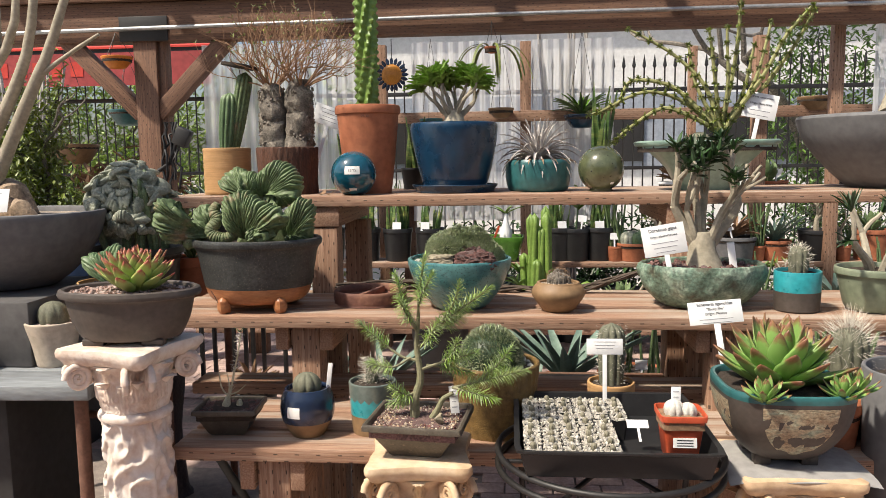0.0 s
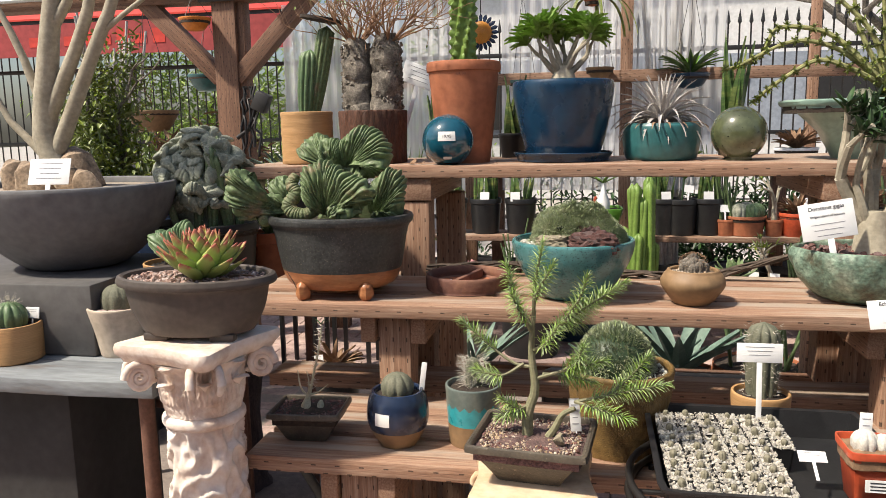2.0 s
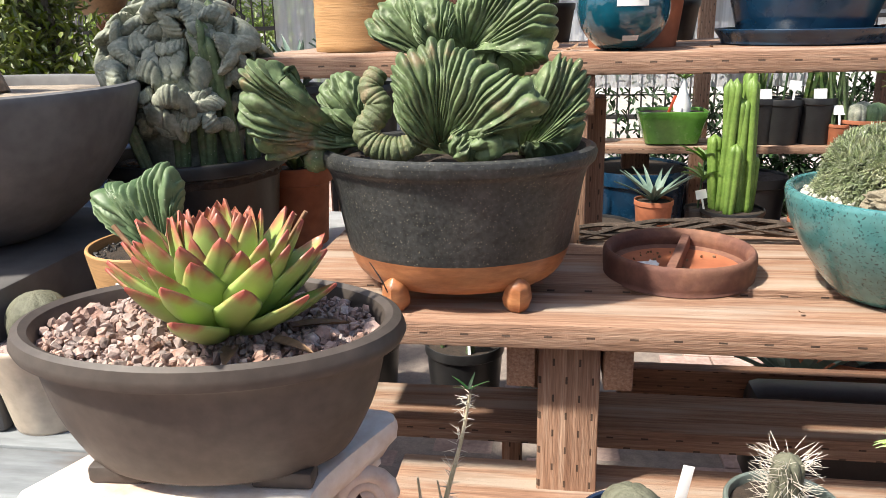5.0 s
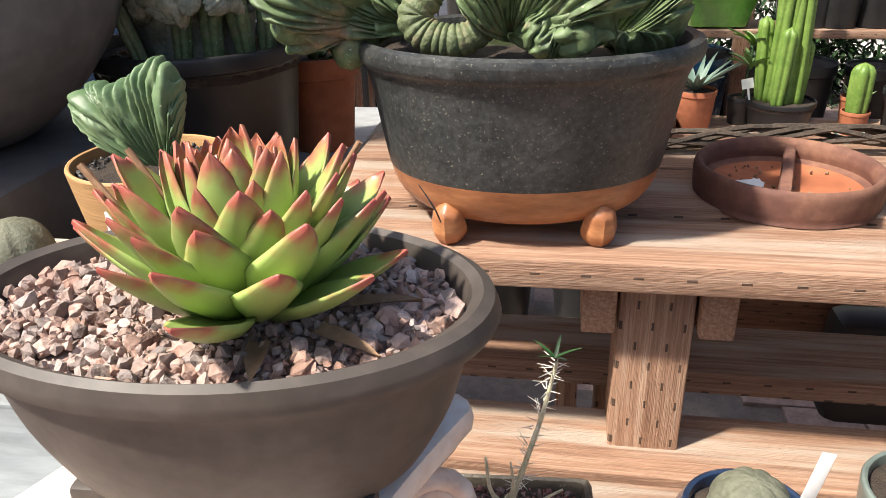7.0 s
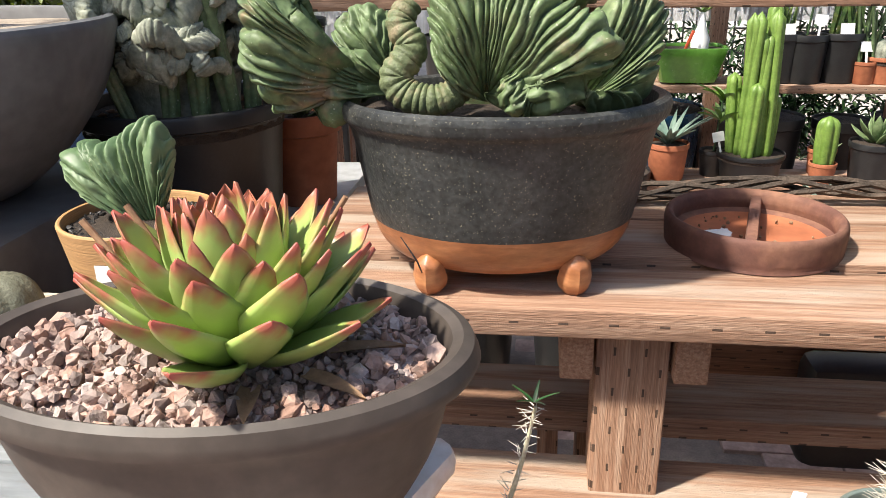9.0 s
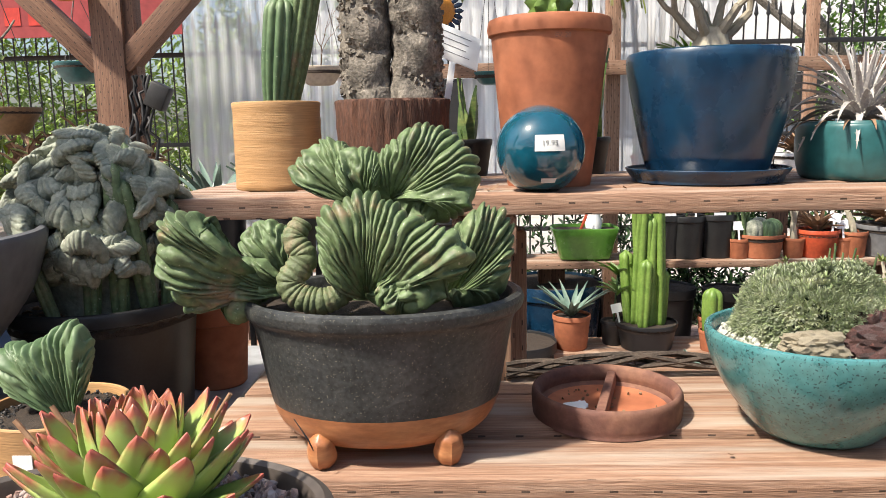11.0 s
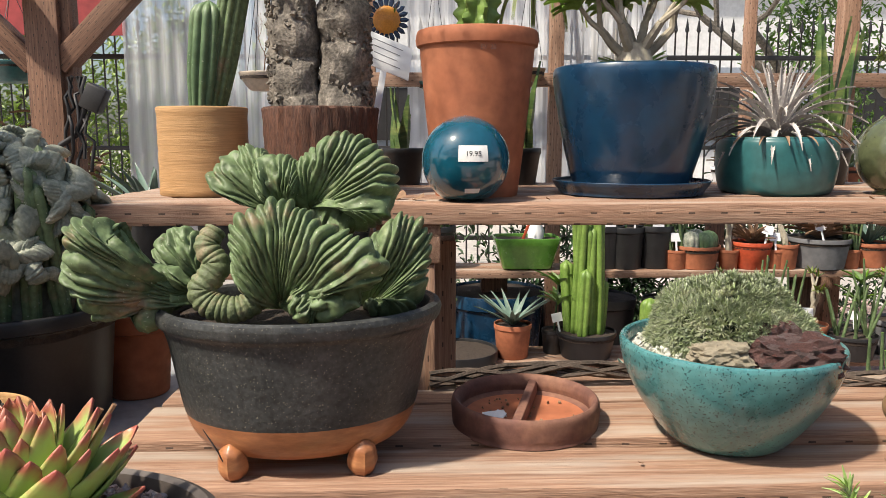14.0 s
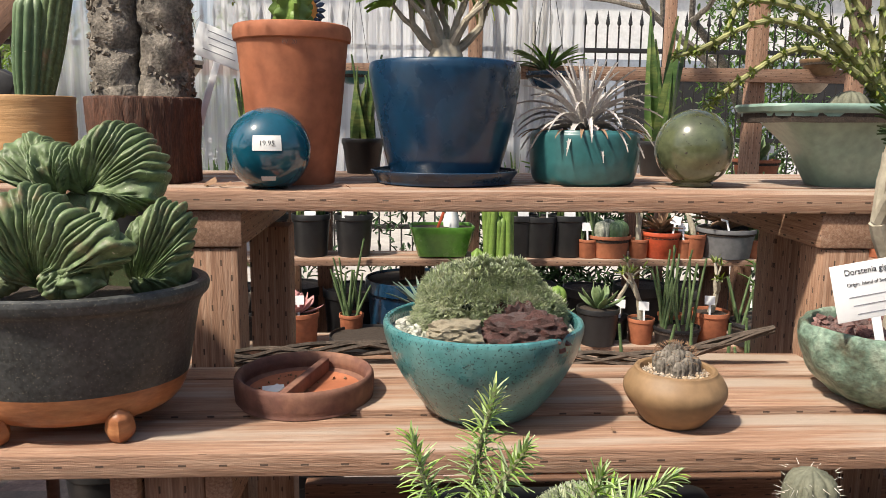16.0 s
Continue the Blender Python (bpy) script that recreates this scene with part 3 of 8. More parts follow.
def blade_data(base, direction, length, width, droop=0.0, n=7, fold=0.25, twist=0.0, taper=1.0, start=0.8):
    """A long leaf, folded along its middle, with thickness."""
    d = Vector(direction).normalized()
    up = Vector((0, 0, 1))
    side = d.cross(up)
    side = side.normalized() if side.length > 1e-3 else Vector((1, 0, 0))
    vs, fs = [], []
    p = Vector(base)
    cur = d.copy()
    for i in range(n + 1):
        t = i / n
        w = width * 0.5 * (start + (1 - start) * math.sin(min(1.0, t * 2.5) * math.pi / 2)) * (1 - t ** 2.2 * taper) + 0.0004
        nrm = side.cross(cur).normalized()
        s2 = (side * math.cos(twist * t) + nrm * math.sin(twist * t)).normalized()
        vs += [p - s2 * w + nrm * w * fold, p - nrm * width * 0.05, p + s2 * w + nrm * w * fold, p - nrm * width * 0.16]
        p = p + cur * (length / n)
        cur = (cur + Vector((0, 0, -droop / n))).normalized()
    for i in range(n):
        a, b = i * 4, (i + 1) * 4
        for k in range(4):
            k2 = (k + 1) % 4
            fs.append((a + k, a + k2, b + k2, b + k))
    fs.append((0, 3, 2, 1))
    fs.append((n * 4, n * 4 + 1, n * 4 + 2, n * 4 + 3))
    return vs, fs


def blades(name, specs, mat, parent, label="", **kw):
    return as_object(name, *join_data([blade_data(*s, **kw) for s in specs]), mat, parent, label, sharp=60)


def text_mesh(words, size, mat, parent, at, rot=(90, 0, 0), name="printing"):
    cu = bpy.data.curves.new("printing", "FONT")
    cu.body, cu.size, cu.align_x, cu.extrude = words, size, "CENTER", 0.0002
    tmp = bpy.data.objects.new("printing", cu)
    me = bpy.data.meshes.new_from_object(tmp)
    bpy.data.objects.remove(tmp)
    me.materials.clear()
    me.materials.append(mat)
    ob = new(name, me)
    ob.parent = parent
    ob.location, ob.rotation_euler = at, [radians(a) for a in rot]
    return ob


def sign(name, label, at, w, h, stem, rz=0.0, tilt=0.0, lines=(), bars=3, group="", shear=0.0):
    """A white plastic plant sign on a stem, its card leaning back; lines of writing, then plain bars."""
    e = thing(name, label, "plant label", at, rz, group)
    e.rotation_euler = (radians(-tilt), radians(shear), radians(rz))
    vs, fs = box_data(-w / 2, w / 2, -0.001, 0.001, stem, stem + h, 0.0008)
    as_object("card", vs, fs, WHITEPL, e)
    vs, fs = box_data(-w * 0.06, w * 0.06, -0.001, 0.001, -0.04, stem, 0.0005)
    as_object("stem", vs, fs, WHITEPL, e)
    z = stem + h * 0.80
    k = h / max(4.5, (len(lines) + bars) * 1.25)
    for i, s in enumerate(lines):
        text_mesh(s, min(k * (1.25 if i == 0 else 1.0), 1.6 * w / len(s)), INK, e, (0, -0.0018, z))
        z -= k * 1.25
    for i in range(bars):
        ww = w * (0.62 - 0.08 * (i % 3))
        vs, fs = box_data(-ww / 2, ww / 2, -0.0016, -0.0011, z, z + k * 0.10, 0)
        as_object("print_bar", vs, fs, INK_FADED, e)
        z -= k * 0.95
    return e


# ---- the setting ----
LOW, MID, TOP = 0.65, 0.942, 1.285


def slab(name, label, x0, x1, y0, y1, z0, z1, mat, category):
    return tagged(box(name, x0, x1, y0, y1, z0, z1, mat, bev=0), label, category, kind="structure")


ground = as_object("ground", [(-60, -30, -0.03), (60, -30, -0.03), (60, 90, -0.03), (-60, 90, -0.03)], [(0, 1, 2, 3)], PAVING)
tagged(ground, "pale sunlit concrete paving beyond the benches", "ground", kind="structure")
floor = slab("floor", "dark brick paver floor under the benches", -3.4, 3.2, -4.4, 7.7, -0.026, -0.004, MORTAR, "floor")

GAP_Y = 2.397  # back edge of the middle tier's front board
# tiered bench of treated timber: three levels, each board a part
bench = thing("plant_bench", "three-tier bench of reddish treated timber with worn boards", "bench")
for z, rows_of, xa, xb in (
        (LOW, ((1.945, 2.085, 0), (2.101, 2.238, 0.002), (2.254, 2.39, 0)), -0.895, 1.75),
        (MID, ((2.262, GAP_Y, -0.001), (GAP_Y + 0.025, 2.574, 0.004), (2.597, 2.738, 0)), -1.075, 1.85),
        (TOP, ((2.645, 2.782, 0), (2.797, 2.934, 0.001), (2.949, 3.086, 0), (3.101, 3.24, 0)), -1.225, 2.1)):
    for i, (ya, yb, lift) in enumerate(rows_of):
        box("board", xa + 0.004 * i, xb, ya, yb, z - 0.038, z + lift, WOOD["x"], bench, bev=0.004, cuts=40, wob=0.002)


def support(px, pw, y0, z_top, nub, back):
    """A front post with a pair of cross bearers beside it, and a back post."""
    box("post", px, px + pw, y0 + 0.02, y0 + 0.109, 0, z_top - 0.038, WOOD["z"], bench, bev=0.004)
    for xa in (px - 0.045, px + pw + 0.004):
        box("bearer", xa, xa + 0.041, y0 + 0.006, back, z_top - 0.038 - nub, z_top - 0.038, WOOD["y"], bench, bev=0.003)
    box("post", px, px + pw, back - 0.12, back - 0.03, 0, z_top - 0.038, WOOD["z"], bench, bev=0.004)


support(-0.672, 0.09, 1.955, LOW, 0.085, 2.38)
support(-0.665, 0.09, 2.29, MID, 0.075, 2.74)
support(0.59, 0.09, 1.955, LOW, 0.085, 2.38)
support(0.60, 0.09, 2.29, MID, 0.075, 2.74)
for px in (-0.685, 0.545):
    box("post", px, px + 0.095, 2.66, 2.749, MID - 0.3, TOP - 0.11, WOOD["z"], bench, bev=0.004)
    box("post", px + 0.055, px + 0.145, 2.97, 3.059, 0, TOP - 0.11, WOOD["z"], bench, bev=0.004)
    box("bearer", px - 0.01, px + 0.105, 2.655, 3.22, TOP - 0.108, TOP - 0.038, WOOD["y"], bench, bev=0.004)
box("rail", -1.06, 1.7, 2.47, 2.61, 0.63, 0.668, WOOD["x"], bench, bev=0.004, cuts=20, wob=0.002)
box("rail", -0.5, 1.7, 2.86, 2.898, 0.50, 0.60, OLDWOOD["x"], bench, bev=0.004)
box("stud", -0.735, -0.70, 2.55, 2.64, 0, 0.628, WOOD["z"], bench, bev=0.003)

# shelter: beams, posts, braces, pipe, rails
frame_far = thing("shelter_frame", "weathered brown timber frame of the open shelter", "shelter", kind="structure")
PY = 5.05
box("post", -2.47, -2.315, PY, PY + 0.14, 0, 2.20, OLDWOOD["z"], frame_far)
box("post", -2.325, -2.27, PY + 0.03, PY + 0.13, 1.0, 2.20, OLDWOOD["z"], frame_far)
box("beam", -6, 7, PY - 0.01, PY + 0.13, 2.20, 2.45, OLDWOOD["x"], frame_far, cuts=30, wob=0.004)
box("beam", -6, 7, PY - 0.05, PY + 0.10, 2.455, 2.62, OLDWOOD["x"], frame_far, cuts=30, wob=0.004)
box("bracket", -2.55, -2.22, PY - 0.02, PY - 0.012, 2.20, 2.36, IRON, frame_far, "dark steel post bracket")
for s, xa in ((1, -2.30), (-1, -2.485)):
    bxx = xa + s * 0.22
    box("brace", bxx - 0.36, bxx + 0.36, PY + 0.01, PY + 0.11, 1.93, 2.03, OLDWOOD["x"], frame_far, rot=(0, -s * 45, 0))
tube("pipe", [(-6, PY - 0.04, 2.245), (0, PY - 0.04, 2.30), (2.2, PY - 0.04, 2.30), (7, PY - 0.04, 2.42)], 0.014, STEEL, frame_far, "galvanised water pipe")
for x, y, w in ((0.085, 5.62, 0.075), (1.70, 5.62, 0.09), (1.36, 6.1, 0.06), (-0.95, 5.62, 0.075), (2.05, 5.2, 0.07)):
    box("post", x, x + w, y, y + w, 0, 2.22, WOOD["z"], frame_far)
box("rail", -1.4, 2.6, 5.57, 5.615, 1.66, 1.735, WOOD["x"], frame_far)
for i in range(12):
    x = -5.5 + i * 1.05
    box("rafter", x, x + 0.045, 3.5, PY + 0.3, 2.63, 2.78, OLDWOOD["y"], frame_far, bev=0)
    box("rafter", x, x + 0.045, -3.2, 0.7, 2.63, 2.78, OLDWOOD["y"], frame_far, bev=0)
for y in (-2.9, -1.1, 0.55, 3.6):
    box("purlin", -6, 7, y, y + 0.09, 2.785, 2.83, OLDWOOD["x"], frame_far, bev=0)


def corrugated(x0, x1, y, z0, z1, label):
    n = int((x1 - x0) / 0.0125)
    vs, fs = [], []
    for i in range(n + 1):
        x = x0 + (x1 - x0) * i / n
        dy = 0.009 * math.sin(x / 0.075 * 2 * math.pi)
        vs += [(x, y + dy, z0), (x, y + dy, z1)]
    for i in range(n):
        fs.append((2 * i, 2 * i + 2, 2 * i + 3, 2 * i + 1))
    return tagged(as_object("corrugated_panel", vs, fs, CLEAR), label, "wall panel", "clear corrugated panels", "structure")


corrugated(-2.2, -1.02, 5.55, 0.80, 2.24, "clear corrugated plastic sheet hung behind the plants")
corrugated(-0.7, 0.75, 5.70, 0.95, 2.24, "hazy corrugated plastic sheet behind the timber rail")
corrugated(2.28, 3.4, 5.15, 1.5, 2.2, "clear corrugated plastic sheet beside a timber post")

# iron fence
fence = thing("iron_fence", "black wrought-iron fence with spear-topped bars", "fence", kind="structure")
for z in (2.12, 0.35):
    box("fence_rail", -9, 9, 8.98, 9.02, z, z + 0.045, IRON, fence)
for z in (1.25,):
    box("fence_rail", -9, 9, 8.98, 9.02, z, z + 0.04, IRON, fence)
bar = as_object("picket", *lathe_data([(0.009, 0.1), (0.009, 2.38), (0.022, 2.40), (0.016, 2.44), (0.001, 2.53)], 6), IRON, fence)
bar.location = (-9, 9, 0)
for i in range(1, 160):
    b2 = new("picket", bar.data)
    b2.parent = fence
    b2.location = (-9 + i * 0.113, 9, 0)

# building across the lane, with a window band and a shaded doorway
bld = thing("warehouse", "pale grey stucco warehouse with a blue-grey band", "building", kind="structure")
box("wall", -3.5, 12, 15, 15.4, 0, 7.0, WALLPAINT, bld, bev=0)
box("band", -3.5, 12, 14.93, 15.0, 1.2, 2.55, WALLBLUE, bld, "blue-grey painted lower wall", bev=0)
for x in (-2.4, 0.6, 3.6, 6.6):
    box("window", x, x + 1.9, 14.88, 14.93, 1.3, 2.2, IRON, bld, "dark window", bev=0)
    box("window_frame", x - 0.05, x + 1.95, 14.86, 14.88, 2.2, 2.27, WALLPAINT, bld, bev=0)
box("roof_edge", -3.6, 12.1, 14.8, 15.0, 3.9, 4.1, WALLPAINT, bld, bev=0)

# red canopy with a banner
canopy = thing("red_canopy", "red canvas canopy with a darker red banner valance", "canopy", kind="structure")
vs = [(-12, 8.0, 2.62), (-3.05, 8.0, 2.62), (-3.05, 11, 3.5), (-12, 11, 3.5)]
as_object("top", vs + [(x, y, z - 0.02) for x, y, z in vs], [(0, 1, 2, 3), (7, 6, 5, 4), (0, 4, 5, 1), (1, 5, 6, 2), (2, 6, 7, 3), (3, 7, 4, 0)], CANVAS, canopy, smooth=False)
box("valance", -12, -3.1, 8.0, 8.02, 2.22, 2.56, CANVAS_D, canopy, bev=0)
box("pole", -12, -3.0, 8.03, 8.07, 2.56, 2.61, IRON, canopy, bev=0)
for k in range(9):
    box("print_bar", -6.1 + k * 0.21, -6.1 + k * 0.21 + 0.14, 7.995, 8.0, 2.32, 2.32 + 0.1 + 0.05 * (k % 2), CANVAS, canopy, bev=0)

# unseen wall added behind the camera, keeps bright ground out of the glaze reflections
back_wall = tagged(box("wall_south", -7, 7, -4.6, -4.45, 0, 2.7, OLDWOOD["x"], bev=0), "unseen brown wall added behind the camera to darken reflections", "wall", kind="structure")


# ---- potted plants ----
def pot(name, label, at, outer, mat, t=0.008, depth=0.03, segs=56, sx=1.0, sy=1.0, rz=0.0, ripple=None, group="", soil=SOIL, power=2.0, category="potted plant", pot_label="", dome=0.008):
    e = thing(name, label, category, at, rz, group)
    p = lathe("pot", wall_profile(outer, t, depth), mat, e, pot_label, segs, sx, sy, ripple, power=power)
    r, z = outer[-1]
    if soil:
        soil_disc(e, r - t * 1.05, z - depth * 0.6, soil, sx, sy, dome, power)
    return e


def paint_band(ob, z, mat, below=True, wave=0.0):
    """Give the faces under (or over) a height the second material."""
    me = ob.data
    me.materials.append(mat)
    k = len(me.materials) - 1
    for f in me.polygons:
        c = f.center
        zz = z + wave * math.sin(math.atan2(c.y, c.x) * 17)
        if (c.z < zz) == below:
            f.material_index = k


def pot_of(e):
    return next(c for c in e.children if c.name.startswith("pot"))


def crest_lobe(name, parent, base, yaw, lean, R, a0, a1, thick, ribs, mat, wave=0.3, seed=0, roll=0.0, rise=0.0):
    """A fan-shaped crest: radial ribs from the base to a swollen, wavy rim."""
    rnd = random.Random(seed)
    ph = rnd.uniform(0, 6)
    nu, ns = ribs * 8, 30
    vs, fs = [], []
    for i in range(nu + 1):
        u = i / nu
        a = radians(a0 + (a1 - a0) * u)
        Ru = R * (0.80 + 0.20 * math.sin(math.pi * u) ** 0.7) * (1 + 0.06 * math.sin(5.2 * u + ph) + 0.035 * math.sin(13 * u + ph))
        edge = 0.18 + 0.82 * math.sqrt(min(1.0, min(u, 1 - u) * 5.5))
        wobble = 0.55 * math.sin(9 * u + ph) + 0.32 * math.sin(23 * u + 2 * ph)
        for j in range(ns):
            s = 2 * math.pi * j / ns
            rr = 0.5 + 0.5 * math.cos(s)
            side = math.sin(s)
            # ribs swerve a little on their way out and split near the rim
            q = ribs * u + wobble + 1.3 * math.sin(3.2 * rr + ph + 7 * u) * rr + 0.20 * math.sin(rr * 15 + 31 * u)
            rib = abs(math.sin(math.pi * q)) ** 0.38
            cut = min(1.0, rr * 1.7)
            lump = 0.09 * math.sin(rr * 30 + 5 * math.floor(q) + ph) * cut * rib
            w = thick * (0.48 + 1.05 * rr ** 1.5) * edge
            nn = side * w * (0.57 + (0.43 * rib + lump) * cut + 0.40 * (1 - cut))
            r = Ru * (0.03 + 0.97 * (1 - (1 - rr) ** 1.15)) * (1 - 0.075 * (1 - rib) * rr * rr)
            bend_ = wave * R * rr ** 1.5 * math.sin(6.8 * u + ph) * 0.5
            vs.append((r * math.cos(a), nn + bend_, r * math.sin(a) + rise * rr))
    for i in range(nu):
        for j in range(ns):
            j2 = (j + 1) % ns
            fs.append((i * ns + j, i * ns + j2, (i + 1) * ns + j2, (i + 1) * ns + j))
    fs.append(tuple(range(ns - 1, -1, -1)))
    fs.append(tuple(nu * ns + j for j in range(ns)))
    ob = as_object(name, vs, fs, mat, parent, sharp=0)
    ob.matrix_basis = Matrix.Translation(base) @ Matrix.Rotation(radians(yaw), 4, "Z") @ Matrix.Rotation(radians(lean), 4, "X") @ Matrix.Rotation(radians(roll), 4, "Y")
    return ob


def curve_through(pts, n):
    """A smooth open curve of n + 1 points through a few given ones."""
    p = [Vector(q) for q in pts]
    p = [p[0] * 2 - p[1]] + p + [p[-1] * 2 - p[-2]]
    lens = [0.0]
    for a, b in zip(p[1:-2], p[2:-1]):
        lens.append(lens[-1] + (b - a).length)
    out, k = [], 0
    for i in range(n + 1):
        d = lens[-1] * i / n
        while k < len(lens) - 2 and d > lens[k + 1]:
            k += 1
        t = min(1.0, (d - lens[k]) / max(1e-6, lens[k + 1] - lens[k]))
        a, b, c, e_ = p[k], p[k + 1], p[k + 2], p[k + 3]
        out.append(0.5 * (2 * b + (c - a) * t + (2 * a - 5 * b + 4 * c - e_) * t * t + (3 * b - a - 3 * c + e_) * t ** 3))
    return out


def crest_fan(name, parent, root, rim, thick, mat, seed=0, bulge=0.015, pitch=0.0150, fork=0.26):
    """A fleshy crest: ribs fan from a narrow root, split on the way, and roll over a swollen rim."""
    rnd = random.Random(seed)
    ph = rnd.uniform(0, 6)
    rim_len = sum((Vector(b) - Vector(a)).length for a, b in zip(rim, rim[1:]))
    ribs = max(6, 2 * round(rim_len / pitch / 2))
    nu, ns = ribs * 10, 44
    edge = curve_through(rim, nu)
    root = Vector(root)
    lengths = [rnd.uniform(-0.06, 0.05) for _ in range(ribs + 3)]
    offs = [rnd.uniform(0, 6.3) for _ in range(ribs + 3)]
    front = Vector((0, -1, 0))
    vs, fs = [], []
    for i in range(nu + 1):
        u = i / nu
        tan = (edge[min(nu, i + 2)] - edge[max(0, i - 2)]).normalized()
        base = root + (edge[i] - root) * 0.04 + tan * (u - 0.5) * 0.014
        out = edge[i] - base
        nrm = tan.cross(out).normalized()
        if nrm.dot(front) < 0:
            nrm = -nrm
        nrm = (nrm + front * 0.6).normalized()
        ends = min(1.0, 0.25 + 0.75 * math.sqrt(min(1.0, min(u, 1 - u) * 7)))
        L_ = out.length
        for j in range(ns):
            a = 2 * math.pi * j / ns
            rr = 0.5 - 0.5 * math.cos(a)
            sway = 0.75 * math.sin(4.2 * rr + ph + 6 * u) * rr + 0.20 * math.sin(rr * 14 + u * 37)
            q = ribs * u + sway + 0.55 * math.sin(11 * u + ph) + 0.30 * math.sin(27 * u + 2 * ph)
            k = int(q) % (ribs + 2)
            fine = abs(math.sin(math.pi * q)) ** 0.62
            wide = abs(math.sin(math.pi * q * 0.5)) ** 0.42
            mix_ = min(1.0, max(0.0, (rr - fork + 0.10 * math.sin(offs[k] * 3)) * 6))
            rib = wide * (1 - mix_) + fine * mix_
            local = pitch * min(1.0, 0.30 + 1.1 * rr)
            bumps = 0.17 * math.sin(rr * L_ / 0.0125 * 6.283 + offs[k]) * rr * rib
            w = thick * 0.5 * (0.55 + 0.95 * rr ** 1.6) * ends
            side = math.sin(a)
            flat = math.copysign(abs(side) ** 0.62, side)
            lift = flat * (w + local * 0.80 * (rib - 1 + bumps))
            reach = rr * (1 + lengths[k] * 0.6 * rr - 0.075 * (1 - rib) * rr)
            p = base + out * reach + nrm * (lift + bulge * math.sin(math.pi * rr * 0.92)) + nrm * (0.007 * math.sin(rim_len * 62 * u + ph) + 0.003 * math.sin(rim_len * 140 * u)) * rr ** 1.3
            vs.append(p)
    for i in range(nu):
        for j in range(ns):
            j2 = (j + 1) % ns
            fs.append((i * ns + j, i * ns + j2, (i + 1) * ns + j2, (i + 1) * ns + j))
    fs.append(tuple(range(ns - 1, -1, -1)))
    fs.append(tuple(nu * ns + j for j in range(ns)))
    return as_object(name, vs, fs, mat, parent, sharp=0)


def ribbed(name, parent, at, r, h, ribs, mat, depth=0.16, label="", segs=0, tilt=(0, 0, 0), top=1.0, waist=0.85):
    """A ribbed globe or column cactus."""
    n = ribs * 8
    prof = []
    for i in range(17):
        t = i / 16
        rr = r * (waist + (1 - waist) * math.sin(min(1, t * 2) * math.pi / 2)) if t < 0.5 else r
        cap = max(0.0, (h * t - (h - r * top)) / (r * top))
        rr *= math.sqrt(max(0.0, 1 - cap * cap)) if cap > 0 else 1
        prof.append((max(rr, 0.0008), h * t))
    ob = lathe(name, prof, mat, parent, label, n, ripple=lambda a, z: 1 - depth * (1 - abs(math.sin(a * ribs / 2)) ** 0.7), at=at, sharp=0)
    ob.rotation_euler = [radians(v) for v in tilt]
    return ob


def spines(parent, at, r, h, n, length, mat, seed=3, name="spines", globe=True, thick=0.0006):
    rnd = random.Random(seed)
    parts_ = []
    for _ in range(n):
        a, t = rnd.uniform(0, 6.283), rnd.random()
        if globe:
            ph = rnd.uniform(-0.3, 1.5)
            d = Vector((math.cos(a) * math.cos(ph), math.sin(a) * math.cos(ph), math.sin(ph)))
            p = Vector((d.x * r, d.y * r, h * 0.5 + d.z * h * 0.5))
        else:
            d = Vector((math.cos(a), math.sin(a), rnd.uniform(-0.2, 0.7))).normalized()
            p = Vector((math.cos(a) * r, math.sin(a) * r, h * t))
        d = (d + Vector([rnd.uniform(-0.5, 0.5) for _ in range(3)])).normalized()
        q = p + d * length * rnd.uniform(0.6, 1.2)
        parts_.append(tube_data([p, q], [thick, thick * 0.3], 3))
    ob = as_object(name, *join_data(parts_), mat, parent, smooth=False)
    ob.location = at
    ob["kind"] = "stuff"
    return ob


def grow_tree(rnd, start, direction, length, radius, depth, spread=0.7, shrink=0.72, kids=(2, 3), up=0.15, wob=0.18, taper=0.7):
    """Branch tubes and the tips, as (tube data list, tips)."""
    n = 5
    pts, rad = [Vector(start)], [radius]
    d = Vector(direction).normalized()
    for i in range(n):
        d = (d + Vector([rnd.uniform(-wob, wob) for _ in range(3)]) + Vector((0, 0, up * 0.3))).normalized()
        pts.append(pts[-1] + d * length / n)
        rad.append(radius * (1 - (1 - taper) * (i + 1) / n))
    parts_, tips = [tube_data(pts, rad, 7 if radius > 0.004 else 5)], []
    if depth == 0:
        return parts_, [(pts[-1], d)]
    for k in range(rnd.randint(*kids)):
        a = rnd.uniform(0, 6.283)
        o = d.orthogonal().normalized()
        o = (o * math.cos(a) + d.cross(o) * math.sin(a)) * spread
        nd = (d + o + Vector((0, 0, up))).normalized()
        p2, t2 = grow_tree(rnd, pts[-1 if k < 2 else -2], nd, length * shrink * rnd.uniform(0.8, 1.15), rad[-1] * 0.82, depth - 1, spread, shrink, kids, up, wob, taper)
        parts_ += p2
        tips += t2
    return parts_, tips


def leaf_cluster(tips, rnd, n, L, W, spread=0.9, back=0.0, droop=0.1):
    """Leaves fanned about each tip."""
    out = []
    for p, d in tips:
        o = d.orthogonal().normalized()
        for k in range(n):
            a = k * 2.4 + rnd.uniform(-0.3, 0.3)
            r = (o * math.cos(a) + d.cross(o) * math.sin(a)) * spread * rnd.uniform(0.6, 1.2)
            q = p - d * back * rnd.random()
            out.append(blade_data(q, d + r, L * rnd.uniform(0.7, 1.15), W, droop, n=4, start=0.3))
    return out


